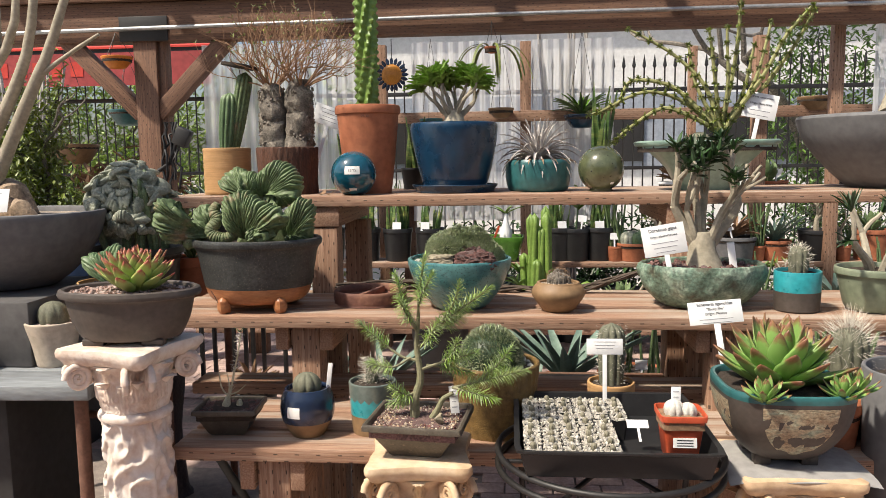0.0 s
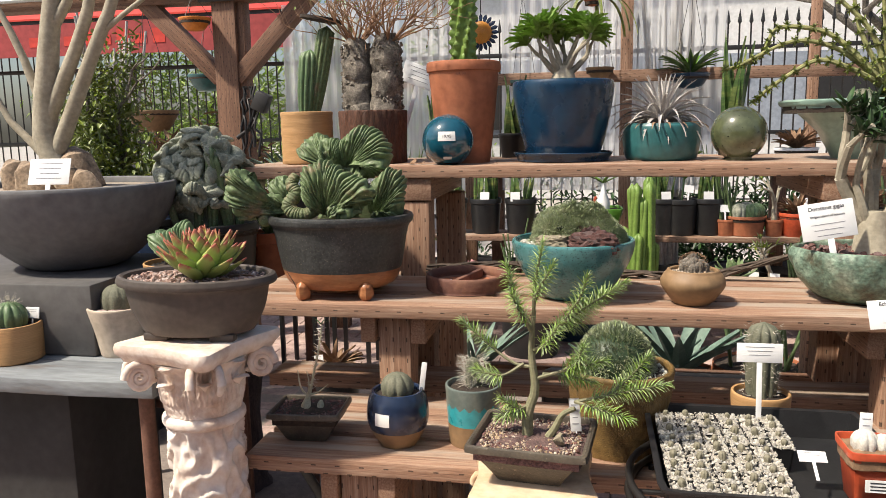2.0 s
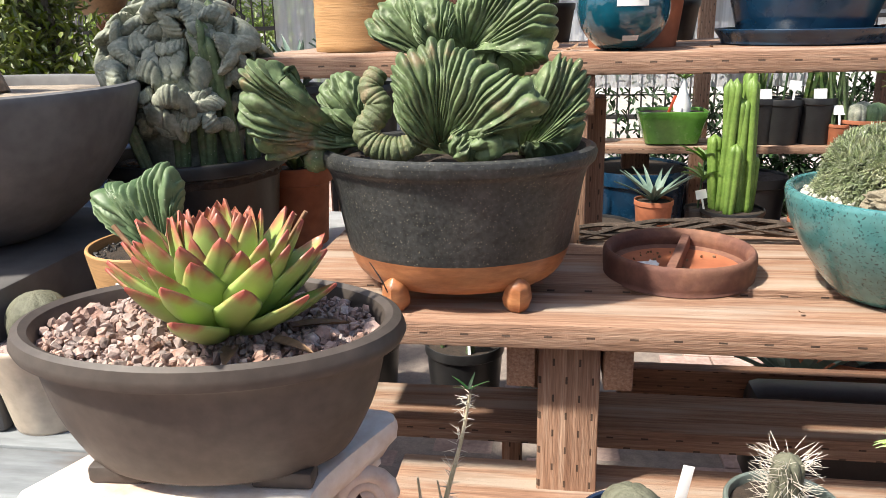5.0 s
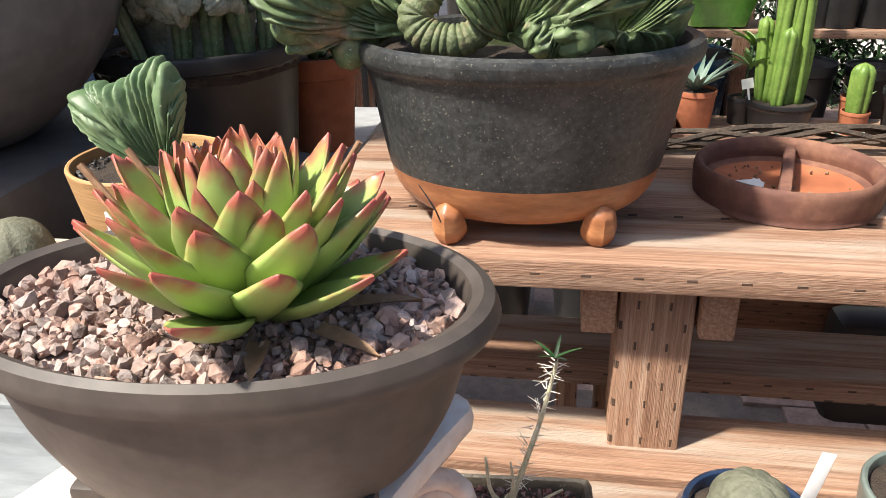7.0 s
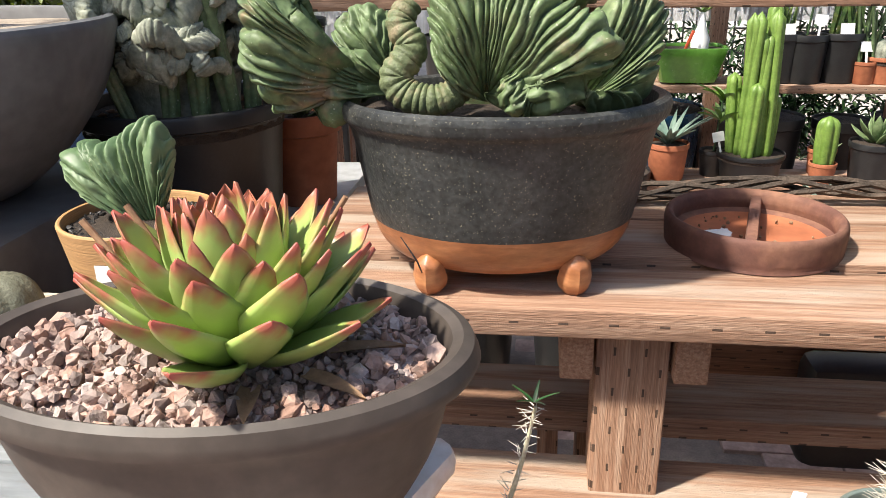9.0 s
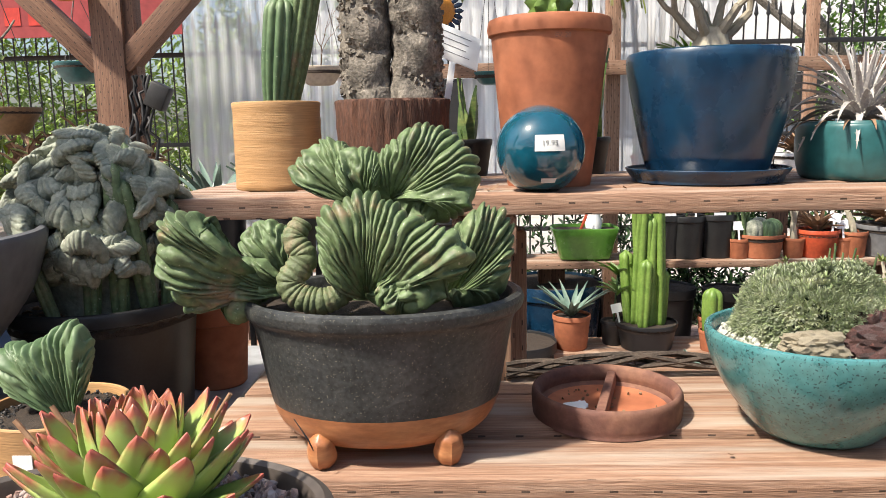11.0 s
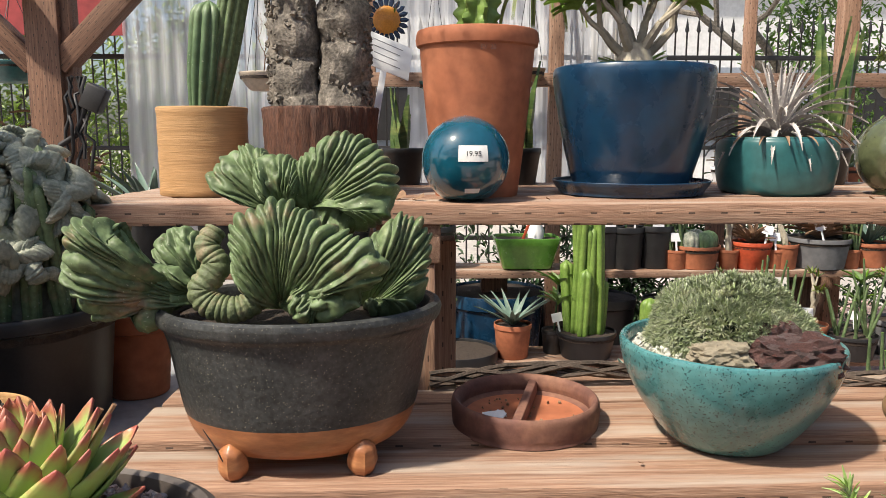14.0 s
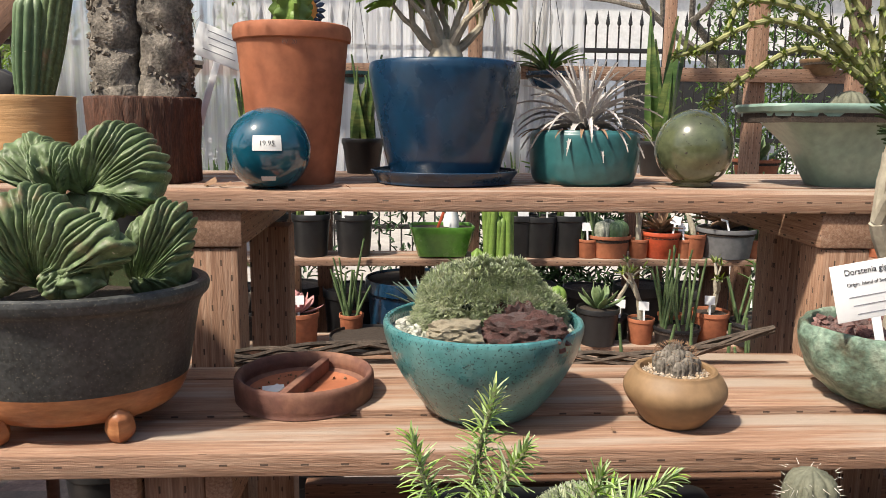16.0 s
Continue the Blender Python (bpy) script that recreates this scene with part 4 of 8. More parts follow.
# crested cactus in a footed, dark-glazed oval pot
e = pot("potted_crested_cactus", "large crested green cactus in a footed dark-glazed oval pot", (-0.790, 2.405, MID + 0.025), smooth_profile([(0.105, -0.004), (0.135, 0.002), (0.156, 0.020), (0.168, 0.05), (0.178, 0.10), (0.187, 0.15), (0.194, 0.170), (0.203, 0.180), (0.206, 0.192)], 8),
        DARKGLAZE, 0.02, 0.025, 72, sx=1.0, sy=0.80, rz=4)
paint_band(pot_of(e), 0.052, RAWCLAY)
for x, y, r in ((-0.088, -0.099, -10), (0.088, -0.099, 10), (-0.09, 0.085, 0), (0.09, 0.085, 0)):
    f = lathe("foot", smooth_profile([(0.004, -0.028), (0.016, -0.026), (0.0215, -0.012), (0.020, 0.0), (0.016, 0.014), (0.002, 0.024)], 4), RAWCLAY, e, "curled orange clay foot", 20, at=(x, y, 0.003), ripple=lambda a, z: 1 - 0.1 * abs(math.sin(a * 4)))
    f.rotation_euler = (radians(14 if y < 0 else -14), 0, radians(r))
tube("crack", [(-0.118, -0.1305, 0.058), (-0.108, -0.136, 0.045), (-0.099, -0.137, 0.03), (-0.094, -0.133, 0.014)], [0.0006, 0.001, 0.0012, 0.0008], INK, e, "dark hairline crack", 4)
cz = 0.178
plant = new("crested_cactus")
plant.parent, plant.location, plant.rotation_euler = e, (0, 0.030, cz), (0, 0, radians(-4))
CRESTS = (
    # root, points along the rim, thickness, seed, bulge
    ((-0.011, -0.100, 0.029), ((-0.063, -0.110, 0.064), (-0.075, -0.120, 0.104), (-0.074, -0.120, 0.142), (-0.052, -0.110, 0.168), (-0.012, -0.105, 0.177), (0.030, -0.110, 0.164), (0.069, -0.125, 0.138), (0.106, -0.135, 0.131), (0.133, -0.133, 0.101), (0.124, -0.135, 0.067), (0.087, -0.130, 0.054), (0.061, -0.125, 0.063)), 0.044, 1, 0.024),  # front fan
    ((0.045, -0.117, 0.065), ((0.006, -0.123, 0.055), (0.001, -0.130, 0.031), (0.012, -0.133, 0.015), (0.034, -0.133, 0.011), (0.052, -0.133, 0.021), (0.062, -0.130, 0.045), (0.068, -0.125, 0.059)), 0.034, 2, 0.017),  # hanging lobe
    ((0.098, -0.015, 0.007), ((0.107, -0.005, 0.069), (0.113, -0.015, 0.112), (0.132, -0.025, 0.142), (0.162, -0.030, 0.150), (0.190, -0.030, 0.124), (0.194, -0.030, 0.081), (0.182, -0.035, 0.034), (0.152, -0.050, 0.005), (0.108, -0.055, -0.003)), 0.047, 3, 0.022),  # right fan
    ((0.017, 0.020, 0.151), ((0.006, 0.035, 0.192), (-0.001, 0.040, 0.226), (0.029, 0.040, 0.247), (0.070, 0.035, 0.263), (0.111, 0.030, 0.252), (0.140, 0.020, 0.218), (0.145, 0.010, 0.177), (0.131, 0.000, 0.136), (0.095, -0.010, 0.120), (0.061, -0.005, 0.132)), 0.052, 4, 0.026),  # upper fan
    ((-0.043, 0.055, 0.138), ((-0.106, 0.065, 0.153), (-0.139, 0.075, 0.172), (-0.146, 0.080, 0.203), (-0.126, 0.085, 0.229), (-0.093, 0.085, 0.242), (-0.062, 0.080, 0.237), (-0.047, 0.070, 0.207)), 0.049, 5, 0.019),  # upper left lobe
    ((-0.025, 0.020, 0.146), ((-0.060, 0.025, 0.163), (-0.070, 0.030, 0.197), (-0.064, 0.035, 0.222), (-0.038, 0.033, 0.232), (-0.012, 0.030, 0.226), (0.002, 0.025, 0.197), (-0.001, 0.020, 0.163)), 0.047, 6, 0.024),  # upper middle lobe
    ((-0.163, -0.050, 0.044), ((-0.214, -0.085, 0.100), (-0.238, -0.110, 0.142), (-0.264, -0.123, 0.159), (-0.287, -0.133, 0.142), (-0.292, -0.133, 0.106), (-0.290, -0.110, 0.060), (-0.274, -0.083, 0.012), (-0.231, -0.080, 0.015), (-0.206, -0.070, 0.030)), 0.060, 7, 0.024),  # left arm
    ((-0.122, -0.050, 0.027), ((-0.159, -0.060, 0.078), (-0.196, -0.070, 0.080), (-0.223, -0.075, 0.059), (-0.209, -0.075, 0.023), (-0.172, -0.067, 0.021)), 0.047, 8, 0.014),  # arm root
    ((-0.141, -0.025, 0.043), ((-0.194, -0.010, 0.065), (-0.215, 0.000, 0.087), (-0.201, 0.000, 0.112), (-0.174, 0.002, 0.124), (-0.147, 0.000, 0.121), (-0.130, -0.005, 0.094)), 0.039, 9, 0.017),  # small fan
)
for root, rim, thick, sd, bulge in CRESTS:
    crest_fan("crest", plant, root, rim, thick, CACTUS, sd, bulge)
CURL = ((-0.100, -0.085, 0.133), (-0.111, -0.097, 0.111), (-0.097, -0.103, 0.087), (-0.104, -0.110, 0.072), (-0.115, -0.115, 0.053), (-0.101, -0.120, 0.035), (-0.070, -0.122, 0.029), (-0.043, -0.115, 0.040), (-0.039, -0.100, 0.054))
path_ = curve_through(CURL, 150)
rads = [(0.013 + 0.007 * math.sin(math.pi * (0.10 + 0.80 * i / 150))) * (0.84 + 0.16 * abs(math.sin(i * math.pi / 6.0 + 0.5 * math.sin(i * 0.37))) ** 0.6) for i in range(151)]
tube("corked_curl", path_, rads, CACTUS_TAN, plant, "corky tan curled crest", 18)
for x_, y_, z_, r_ in ((-0.02, 0.02, 0.03, 0.085), (-0.01, 0.05, 0.10, 0.07), (0.07, 0.02, 0.04, 0.06)):
    vs, fs = stones_data([(0, 0, 0)], [1], 5)
    core = as_object("crest_core", vs, fs, CACTUS, plant, "dense inner stems")
    core.location, core.scale = (x_, y_, z_), (r_, r_ * 0.7, r_)
gravel("soil_bits", 500, 0.165, 0.13, 0.172, 0.004, SOIL, e, seed=5)
vs, fs = stones_data([(0, 0, 0)], [1], 3)
ob = as_object("bark_chip", vs, fs, DRY, e)
ob.location, ob.scale, ob.rotation_euler = (0.015, -0.128, 0.188), (0.04, 0.010, 0.006), (0, 0, radians(8))

# divided clay saucer
e = thing("clay_saucer", "round brown clay saucer with a dividing wall and scraps of paper", "saucer", (-0.447, 2.497, MID), -15)
dish = lathe("dish", smooth_profile([(0.001, 0.002), (0.108, 0.0), (0.117, 0.006), (0.119, 0.022), (0.119, 0.039), (0.114, 0.046), (0.107, 0.041), (0.104, 0.03), (0.098, 0.014), (0.001, 0.012)], 3), TERRA_OLD, e, segs=64)
dish.data.materials.append(TERRA)
for f in dish.data.polygons:
    if f.center.xy.length < 0.102 and f.normal.z > 0.3:
        f.material_index = 1
box("divider", -0.008, 0.008, -0.102, 0.102, 0.012, 0.040, TERRA_OLD, e, bev=0.005)
for i, (x, y) in enumerate(((-0.045, -0.03), (-0.035, -0.045))):
    vs, fs = box_data(-0.018, 0.018, -0.008, 0.008, -0.001, 0.001, 0)
    o = as_object("paper_scrap", [(x_, y_, z_ + 0.004 * math.sin(x_ * 300)) for x_, y_, z_ in vs], fs, PAPER, e, smooth=False)
    o.location, o.rotation_euler = (x, y, 0.02 + i * 0.004), (0.3, -0.2, 0.4 + i)
gravel("crumbs", 40, 0.085, 0.085, 0.015, 0.003, DRY, e, seed=9)

# turquoise bowl with a cushion plant
e = pot("potted_cushion_plant", "turquoise speckled bowl with a grey-green cushion plant and rocks", (-0.147, 2.425, MID), smooth_profile([(0.074, 0.0), (0.092, 0.012), (0.125, 0.055), (0.150, 0.10), (0.161, 0.135), (0.163, 0.152)], 4), TEALGLAZE, 0.012, 0.022, 72, soil=GRAVEL_G)
gravel("gravel", 900, 0.145, 0.145, 0.141, 0.0055, GRAVEL_G, e, seed=2, dome=0.008)
rnd = random.Random(4)
spec = []
for _ in range(2700):
    a, ph = rnd.uniform(0, 6.283), math.asin(rnd.uniform(-0.05, 1))
    lump = 1 + 0.07 * math.sin(a * 3 + 1) + 0.05 * math.sin(ph * 7 + a) + rnd.uniform(-0.05, 0.02)
    d = Vector((math.cos(a) * math.cos(ph), math.sin(a) * math.cos(ph), math.sin(ph)))
    p = Vector((d.x * 0.124 * lump + 0.002, d.y * 0.100 * lump + 0.014, 0.138 + d.z * 0.108 * lump))
    if d.y < -0.45 and 0.16 < d.x < 0.58 and p.z < 0.178 - 0.06 * abs(d.x - 0.38):
        continue
    o_ = d.orthogonal().normalized()
    for k in range(11):
        t_ = k * 2.4 + rnd.uniform(-0.3, 0.3)
        out = (o_ * math.cos(t_) + d.cross(o_) * math.sin(t_)) * (0.35 + 0.9 * rnd.random())
        spec.append((p - d * 0.004, d * 0.9 + out, rnd.uniform(0.009, 0.015), 0.0019))
blades("cushion", spec, CUSHION, e, n=2, droop=0.15)
# filler core in dark leaf colour, painted shade for the gaps between tufts
lathe("cushion_core", smooth_profile([(0.088, 0.13), (0.090, 0.160), (0.070, 0.200), (0.001, 0.228)], 4), LEAF_D, e, "dark filler core, shade between the tufts put into its colour", 32, at=(0.000, 0.022, 0), sx=1.16)
for nm, x, y, s, sc, mt, sd in (("rock", 0.055, -0.098, 1, (0.058, 0.030, 0.028), LAVA, 11), ("rock", -0.052, -0.100, 1, (0.040, 0.026, 0.018), STONE, 12), ("rock", 0.042, -0.062, 1, (0.030, 0.022, 0.038), LAVA, 14)):
    bm = bmesh.new()
    bmesh.ops.create_icosphere(bm, subdivisions=4, radius=1)
    for v in bm.verts:
        k_ = 1.12 / max(abs(v.co.x), abs(v.co.y), abs(v.co.z)) ** 0.6
        v.co *= k_ * (0.88 + 0.30 * noise.noise(v.co * 1.5 + Vector((sd, 0, 0))) + 0.20 * noise.noise(v.co * 4 + Vector((sd, 0, 0))) + 0.13 * noise.noise(v.co * 9))
    vs, fs = [v.co.copy() for v in bm.verts], [[v.index for v in f.verts] for f in bm.faces]
    bm.free()
    o = as_object(nm, vs, fs, mt, e, sharp=18)
    o.location, o.scale, o.rotation_euler = (x, y, 0.160), sc, (0, 0, 0.15 * (sd - 12))

# small tan bowl
e = pot("potted_cluster_cactus", "small tan clay bowl with a dark clustered cactus in grit", (0.158, 2.372, MID), smooth_profile([(0.042, 0.0), (0.05, 0.005), (0.076, 0.04), (0.081, 0.058), (0.074, 0.074), (0.066, 0.083)], 4), BROWNCLAY, 0.012, 0.012, soil=GRAVEL_T)
gravel("gravel", 260, 0.052, 0.052, 0.08, 0.0035, GRAVEL_T, e, seed=3, dome=0.006)
rnd = random.Random(6)
for i in range(16):
    a, r = i * 2.4, 0.008 * math.sqrt(i)
    ribbed("cactus_head", e, (r * math.cos(a), r * math.sin(a) + 0.005, 0.078), 0.012, 0.052 - 0.8 * r, 8, BARK, 0.25)
spines(e, (0, 0.005, 0.082), 0.034, 0.046, 320, 0.005, DRY, 8)

# rugged pot with a bottle-trunked tree
e = pot("potted_bottle_tree", "rugged mottled green clay pot with a pale bottle-trunked shrub", (0.605, 2.46, MID), smooth_profile([(0.10, 0.0), (0.13, 0.012), (0.17, 0.05), (0.188, 0.09), (0.193, 0.115), (0.190, 0.128)], 4), MOTTLED, 0.016, 0.02, 72, sx=1.0, sy=0.75, ripple=lambda a, z: 1 + 0.02 * math.sin(a * 7 + z * 40) + 0.015 * math.sin(a * 17 - z * 60), soil=LAVA)
gravel("lava_gravel", 200, 0.17, 0.12, 0.12, 0.012, LAVA, e, seed=7)
rnd = random.Random(21)
prt, tips = [], []
prt.append(tube_data([(0.01, 0, 0.10), (0.005, 0, 0.135), (0.0, 0, 0.17), (0.0, 0, 0.20), (0, 0, 0.23)], [0.062, 0.052, 0.043, 0.038, 0.030], 14))
for dx, dy, dz, L_, r_ in ((-0.70, 0, 1, 0.15, 0.019), (0.90, 0.1, 1, 0.17, 0.022), (0.10, 0.3, 1, 0.15, 0.015), (0.42, -0.3, 1, 0.13, 0.014), (-0.26, 0.25, 1, 0.15, 0.014), (-0.55, -0.35, 1, 0.12, 0.012)):
    p2, t2 = grow_tree(rnd, (dx * 0.02, dy * 0.02, 0.185), (dx, dy, dz), L_, r_, 2, 0.66, 0.74, (2, 3), 0.18, 0.12, 0.8)
    prt += p2
    tips += t2
as_object("trunk", *join_data(prt), PALEBARK, e, "smooth pale swollen trunk and branches")
as_object("leaves", *join_data(leaf_cluster([tp for tp in tips if tp[0].x < 0.10], rnd, 15, 0.050, 0.015, 1.1, 0.04, 0.4)), LEAF_D, e)["kind"] = "stuff"
sign("plant_sign", "white printed sign for a rare succulent tree", (0.49, 2.37, MID + 0.125), 0.13, 0.092, 0.045, rz=4, tilt=10, lines=("Dorstenia gigas", "Origin: Island of Socotra"), bars=3, shear=-9)
sign("plant_tag", "narrow white plastic plant tag in a pot", (0.70, 2.44, MID + 0.10), 0.022, 0.08, 0.02, rz=-10, tilt=8, bars=0, shear=-8)

# teal and brown beaker with a spined cactus
e = pot("potted_spined_cactus", "teal and brown glazed beaker with a small spined cactus", (0.868, 2.385, MID), [(0.060, 0.0), (0.064, 0.004), (0.066, 0.06), (0.067, 0.118)], BROWNPOT, 0.006, 0.015)
paint_band(pot_of(e), 0.06, AQUA, False)
ribbed("cactus", e, (0, 0, 0.105), 0.03, 0.09, 9, GLOBE)
spines(e, (0, 0, 0.105), 0.03, 0.09, 160, 0.018, SPINE, 3)

# grey-green pot with a stubby shrub
e = pot("potted_shrub", "sage-green clay pot with a stubby branched succulent", (1.10, 2.40, MID), smooth_profile([(0.07, 0.0), (0.085, 0.01), (0.10, 0.07), (0.108, 0.105), (0.115, 0.11), (0.115, 0.125)], 3), material("sage_glaze", ((0.16, 0.19, 0.13), (0.23, 0.26, 0.18)), 9, rough=0.5, bump=0.1), 0.01, 0.02)
rnd = random.Random(31)
p2, tips = [], []
for k in range(4):
    a = k * 1.7
    p_, t_ = grow_tree(rnd, (0.02 * math.cos(a), 0.02 * math.sin(a), 0.11), (0.4 * math.cos(a), 0.4 * math.sin(a), 1), 0.13, 0.014, 1, 0.7, 0.7, (2, 2))
    p2 += p_
    tips += t_
as_object("stem", *join_data(p2), PALEBARK, e)
as_object("leaves", *join_data(leaf_cluster(tips, rnd, 8, 0.07, 0.012, 0.7)), LEAF_D, e)["kind"] = "stuff"

# dead cactus skeleton lying on the back board
cs = thing("cactus_skeleton", "dark dry lattice branch of dead cactus wood", "driftwood", (0, 0, 0))
prt = []
rnd = random.Random(3)
mainp = [Vector((-0.60 + 1.05 * t, 2.66 + 0.035 * math.sin(t * 3.1) - 0.02 * t, MID + 0.02 + 0.012 * math.sin(7 * t) + (0.05 * max(0, t - 0.80) / 0.20 if t > 0.80 else 0))) for t in [i / 30 for i in range(31)]]
for s in range(7):
    pts = []
    for i, p in enumerate(mainp):
        a = s * 0.9 + (0.55 * i if s % 2 else -0.55 * i)
        pts.append(p + Vector((0, math.cos(a), math.sin(a))) * (0.0125 if i < 24 else 0.0125 - 0.0014 * (i - 24)))
    prt.append(tube_data(pts, [0.0045] * len(pts), 5))
as_object("lattice", *join_data(prt), material("dead_cactus_wood", ((0.035, 0.026, 0.02), (0.12, 0.09, 0.07)), 40, rough=0.9, bump=0.8), cs)

# ---- top shelf ----
e = pot("potted_column_cactus", "tan ribbed clay cylinder with a dark green column cactus", (-1.050, 2.87, TOP), [(0.085, 0.0), (0.0875, 0.003)] + [(0.087 + 0.0005 * math.sin(k * 1.9), 0.004 + k * 0.0092) for k in range(1, 18)] + [(0.0885, 0.170)], TANCLAY, 0.007, 0.015)
for (x, y), r, h, tl in (((0.0, 0.0), 0.036, 0.22, (0, 6, 0)), ((0.02, 0.01), 0.03, 0.30, (0, 12, 0))):
    ribbed("column", e, (x, y, 0.16), r, h, 11, CACTUS_B if r > 0.035 else CACTUS, 0.22, tilt=tl, waist=0.7)
e2 = new("column", e.children[-1].data)
e2.parent, e2.location, e2.rotation_euler, e2.scale = e, (0.052, 0.01, 0.40), (0, radians(10), 0), (0.9, 0.9, 0.5)

e = pot("potted_twin_trunk", "bark-textured clay pot with a warty twin-trunked caudex and fine twigs", (-0.814, 2.86, TOP), [(0.106, 0.0), (0.109, 0.004), (0.108, 0.06), (0.110, 0.12), (0.113, 0.168)], BARKPOT, 0.01, 0.015, 180, ripple=lambda a, z: 1 + 0.022 * math.sin(a * 29 + 2.5 * math.sin(z * 45 + a * 3)) + 0.012 * math.sin(a * 47 + z * 50))
rnd = random.Random(12)
vs, fs = join_data([tube_data([(x * (0.72 + 0.28 * min(1, k / 8)), 0.004 * math.sin(k * 0.7 + x * 50), 0.14 + top_ * k / 30) for k in range(31)],
                              [0.060 - 0.011 * min(1, k / 8) - 0.020 * max(0, (k - 24) / 6) for k in range(31)], 40) for x, top_ in ((-0.049, 0.26), (0.050, 0.28))])
vs = [Vector(v) + Vector((noise.noise(Vector(v) * 32), noise.noise(Vector(v) * 32 + Vector((5, 0, 0))), 0)) * 0.010 + Vector((noise.noise(Vector(v) * 95), noise.noise(Vector(v) * 95 + Vector((5, 0, 0))), 0)) * 0.005 for v in vs]
as_object("caudex", vs, fs, BARK, e, "grey warty caudex")
warts = stones_data([(x + 0.046 * math.sin(a_), -0.046 * math.cos(a_), z_) for x in (-0.053, 0.055) for a_, z_ in [(rnd.uniform(-2.4, 2.4), rnd.uniform(0.18, 0.39)) for _ in range(240)]], [rnd.uniform(0.003, 0.008) for _ in range(480)], 4)
as_object("warty_skin", *warts, BARK, e)["kind"] = "stuff"
prt, tips = [], []
for x in (-0.053, 0.055):
    for k in range(25):
        a = k * 2.4
        p_, t_ = grow_tree(rnd, (x + 0.012 * math.cos(a), 0.012 * math.sin(a), 0.385), (math.cos(a) * 0.9 + (x * 3), math.sin(a) * 0.9, 0.9), 0.125, 0.0032, 2, 0.75, 0.85, (2, 3), 0.12, 0.22)
        prt += p_
        tips += t_
as_object("twig_crown", *join_data(prt), TWIG, e, "fine reddish twigs")["kind"] = "stuff"
as_object("leaves", *join_data(leaf_cluster(tips[::2], rnd, 2, 0.014, 0.006, 0.9)), LEAF_Y, e)["kind"] = "stuff"

e = pot("potted_spiral_cactus", "tall terracotta pot with a knobbly spiralled column cactus", (-0.505, 2.845, TOP), smooth_profile([(0.078, 0.0), (0.082, 0.004), (0.096, 0.12), (0.108, 0.24), (0.112, 0.285)], 4) + [(0.118, 0.288), (0.120, 0.30), (0.118, 0.312)], TERRA, 0.012, 0.02)
ribs_ = 7
vs, fs = [], []
hh, seg, rows_ = 0.95, 42, 150
for i in range(rows_ + 1):
    z = hh * i / rows_
    for k in range(seg):
        a = 2 * math.pi * k / seg
        tw = a * ribs_ - z * 38
        r = 0.036 * (1 + 0.20 * math.sin(tw) + 0.16 * math.sin(z * 210 + a * 3) * (0.5 + 0.5 * math.sin(tw)))
        r *= min(1, (hh - z) * 25 + 0.05)
        vs.append((r * math.cos(a), r * math.sin(a), 0.30 + z))
for i in range(rows_):
    for k in range(seg):
        k2 = (k + 1) % seg
        fs.append((i * seg + k, i * seg + k2, (i + 1) * seg + k2, (i + 1) * seg + k))
as_object("spiral_column", vs, fs, CACTUS_Y, e, "knobbly yellow-green column")
text_mesh("EV. 20", 0.011, TERRA_OLD, e, (0.012, -0.128, 0.272), name="stamp")

e = thing("ceramic_ball", "glossy teal-blue ceramic ball with a white price label", "garden ornament", (-0.534, 2.705, TOP), 0)
lathe("ball", [(0.001, 0.0), (0.034, 0.0), (0.036, 0.004)] + [(0.0795 * math.cos(t), 0.074 + 0.0795 * math.sin(t)) for t in [radians(-63 + 156 * k / 30) for k in range(31)]], BALLBLUE, e, segs=72, sharp=0)


def curved_label(parent, R, cz_, az, el, w, h, words=None, bars=1, dz=0.0008):
    """A label that hugs a ball."""
    vs, n = [], 8
    for i in range(n + 1):
        for j in range(7):
            a = az + (i / n - 0.5) * w / R
            b = el + (j / 6 - 0.5) * h / R
            vs.append(((R + dz) * math.cos(b) * math.sin(a), -(R + dz) * math.cos(b) * math.cos(a), cz_ + (R + dz) * math.sin(b)))
    fs = [(7 * i + j, 7 * i + 7 + j, 7 * i + 8 + j, 7 * i + 1 + j) for i in range(n) for j in range(6)]
    as_object("price_label", vs, fs, PAPER, parent, "white paper label")
    d = Vector((math.cos(el) * math.sin(az), -math.cos(el) * math.cos(az), math.sin(el)))
    c = d * (R + dz + 0.0006) + Vector((0, 0, cz_ - h * 0.18))
    if words:
        text_mesh(words, h * 0.46, INK, parent, c + Vector((0, 0, 0.0005)), (90 - math.degrees(el), 0, math.degrees(az)), "price")


curved_label(e, 0.0795, 0.074, radians(7), radians(10), 0.053, 0.028, "19.95")
curved_label(e, 0.0795, 0.074, radians(8), radians(-40), 0.034, 0.011)

e = pot("potted_desert_rose", "deep blue glazed pot on a saucer with a leafy thick-stemmed succulent", (-0.190, 2.865, TOP + 0.022), smooth_profile([(0.112, 0.0), (0.118, 0.006), (0.138, 0.08), (0.153, 0.16), (0.159, 0.205), (0.158, 0.222)], 4), BLUEGLAZE, 0.016, 0.02, 72, ripple=lambda a, z: 1 + 0.008 * math.sin(a * 3 + z * 20))
lathe("saucer", smooth_profile([(0.001, -0.02), (0.13, -0.021), (0.145, -0.012), (0.157, 0.004), (0.154, 0.008), (0.14, 0.0), (0.001, -0.001)], 3), BLUEGLAZE, e, "deep blue glazed saucer", 64)
rnd = random.Random(8)
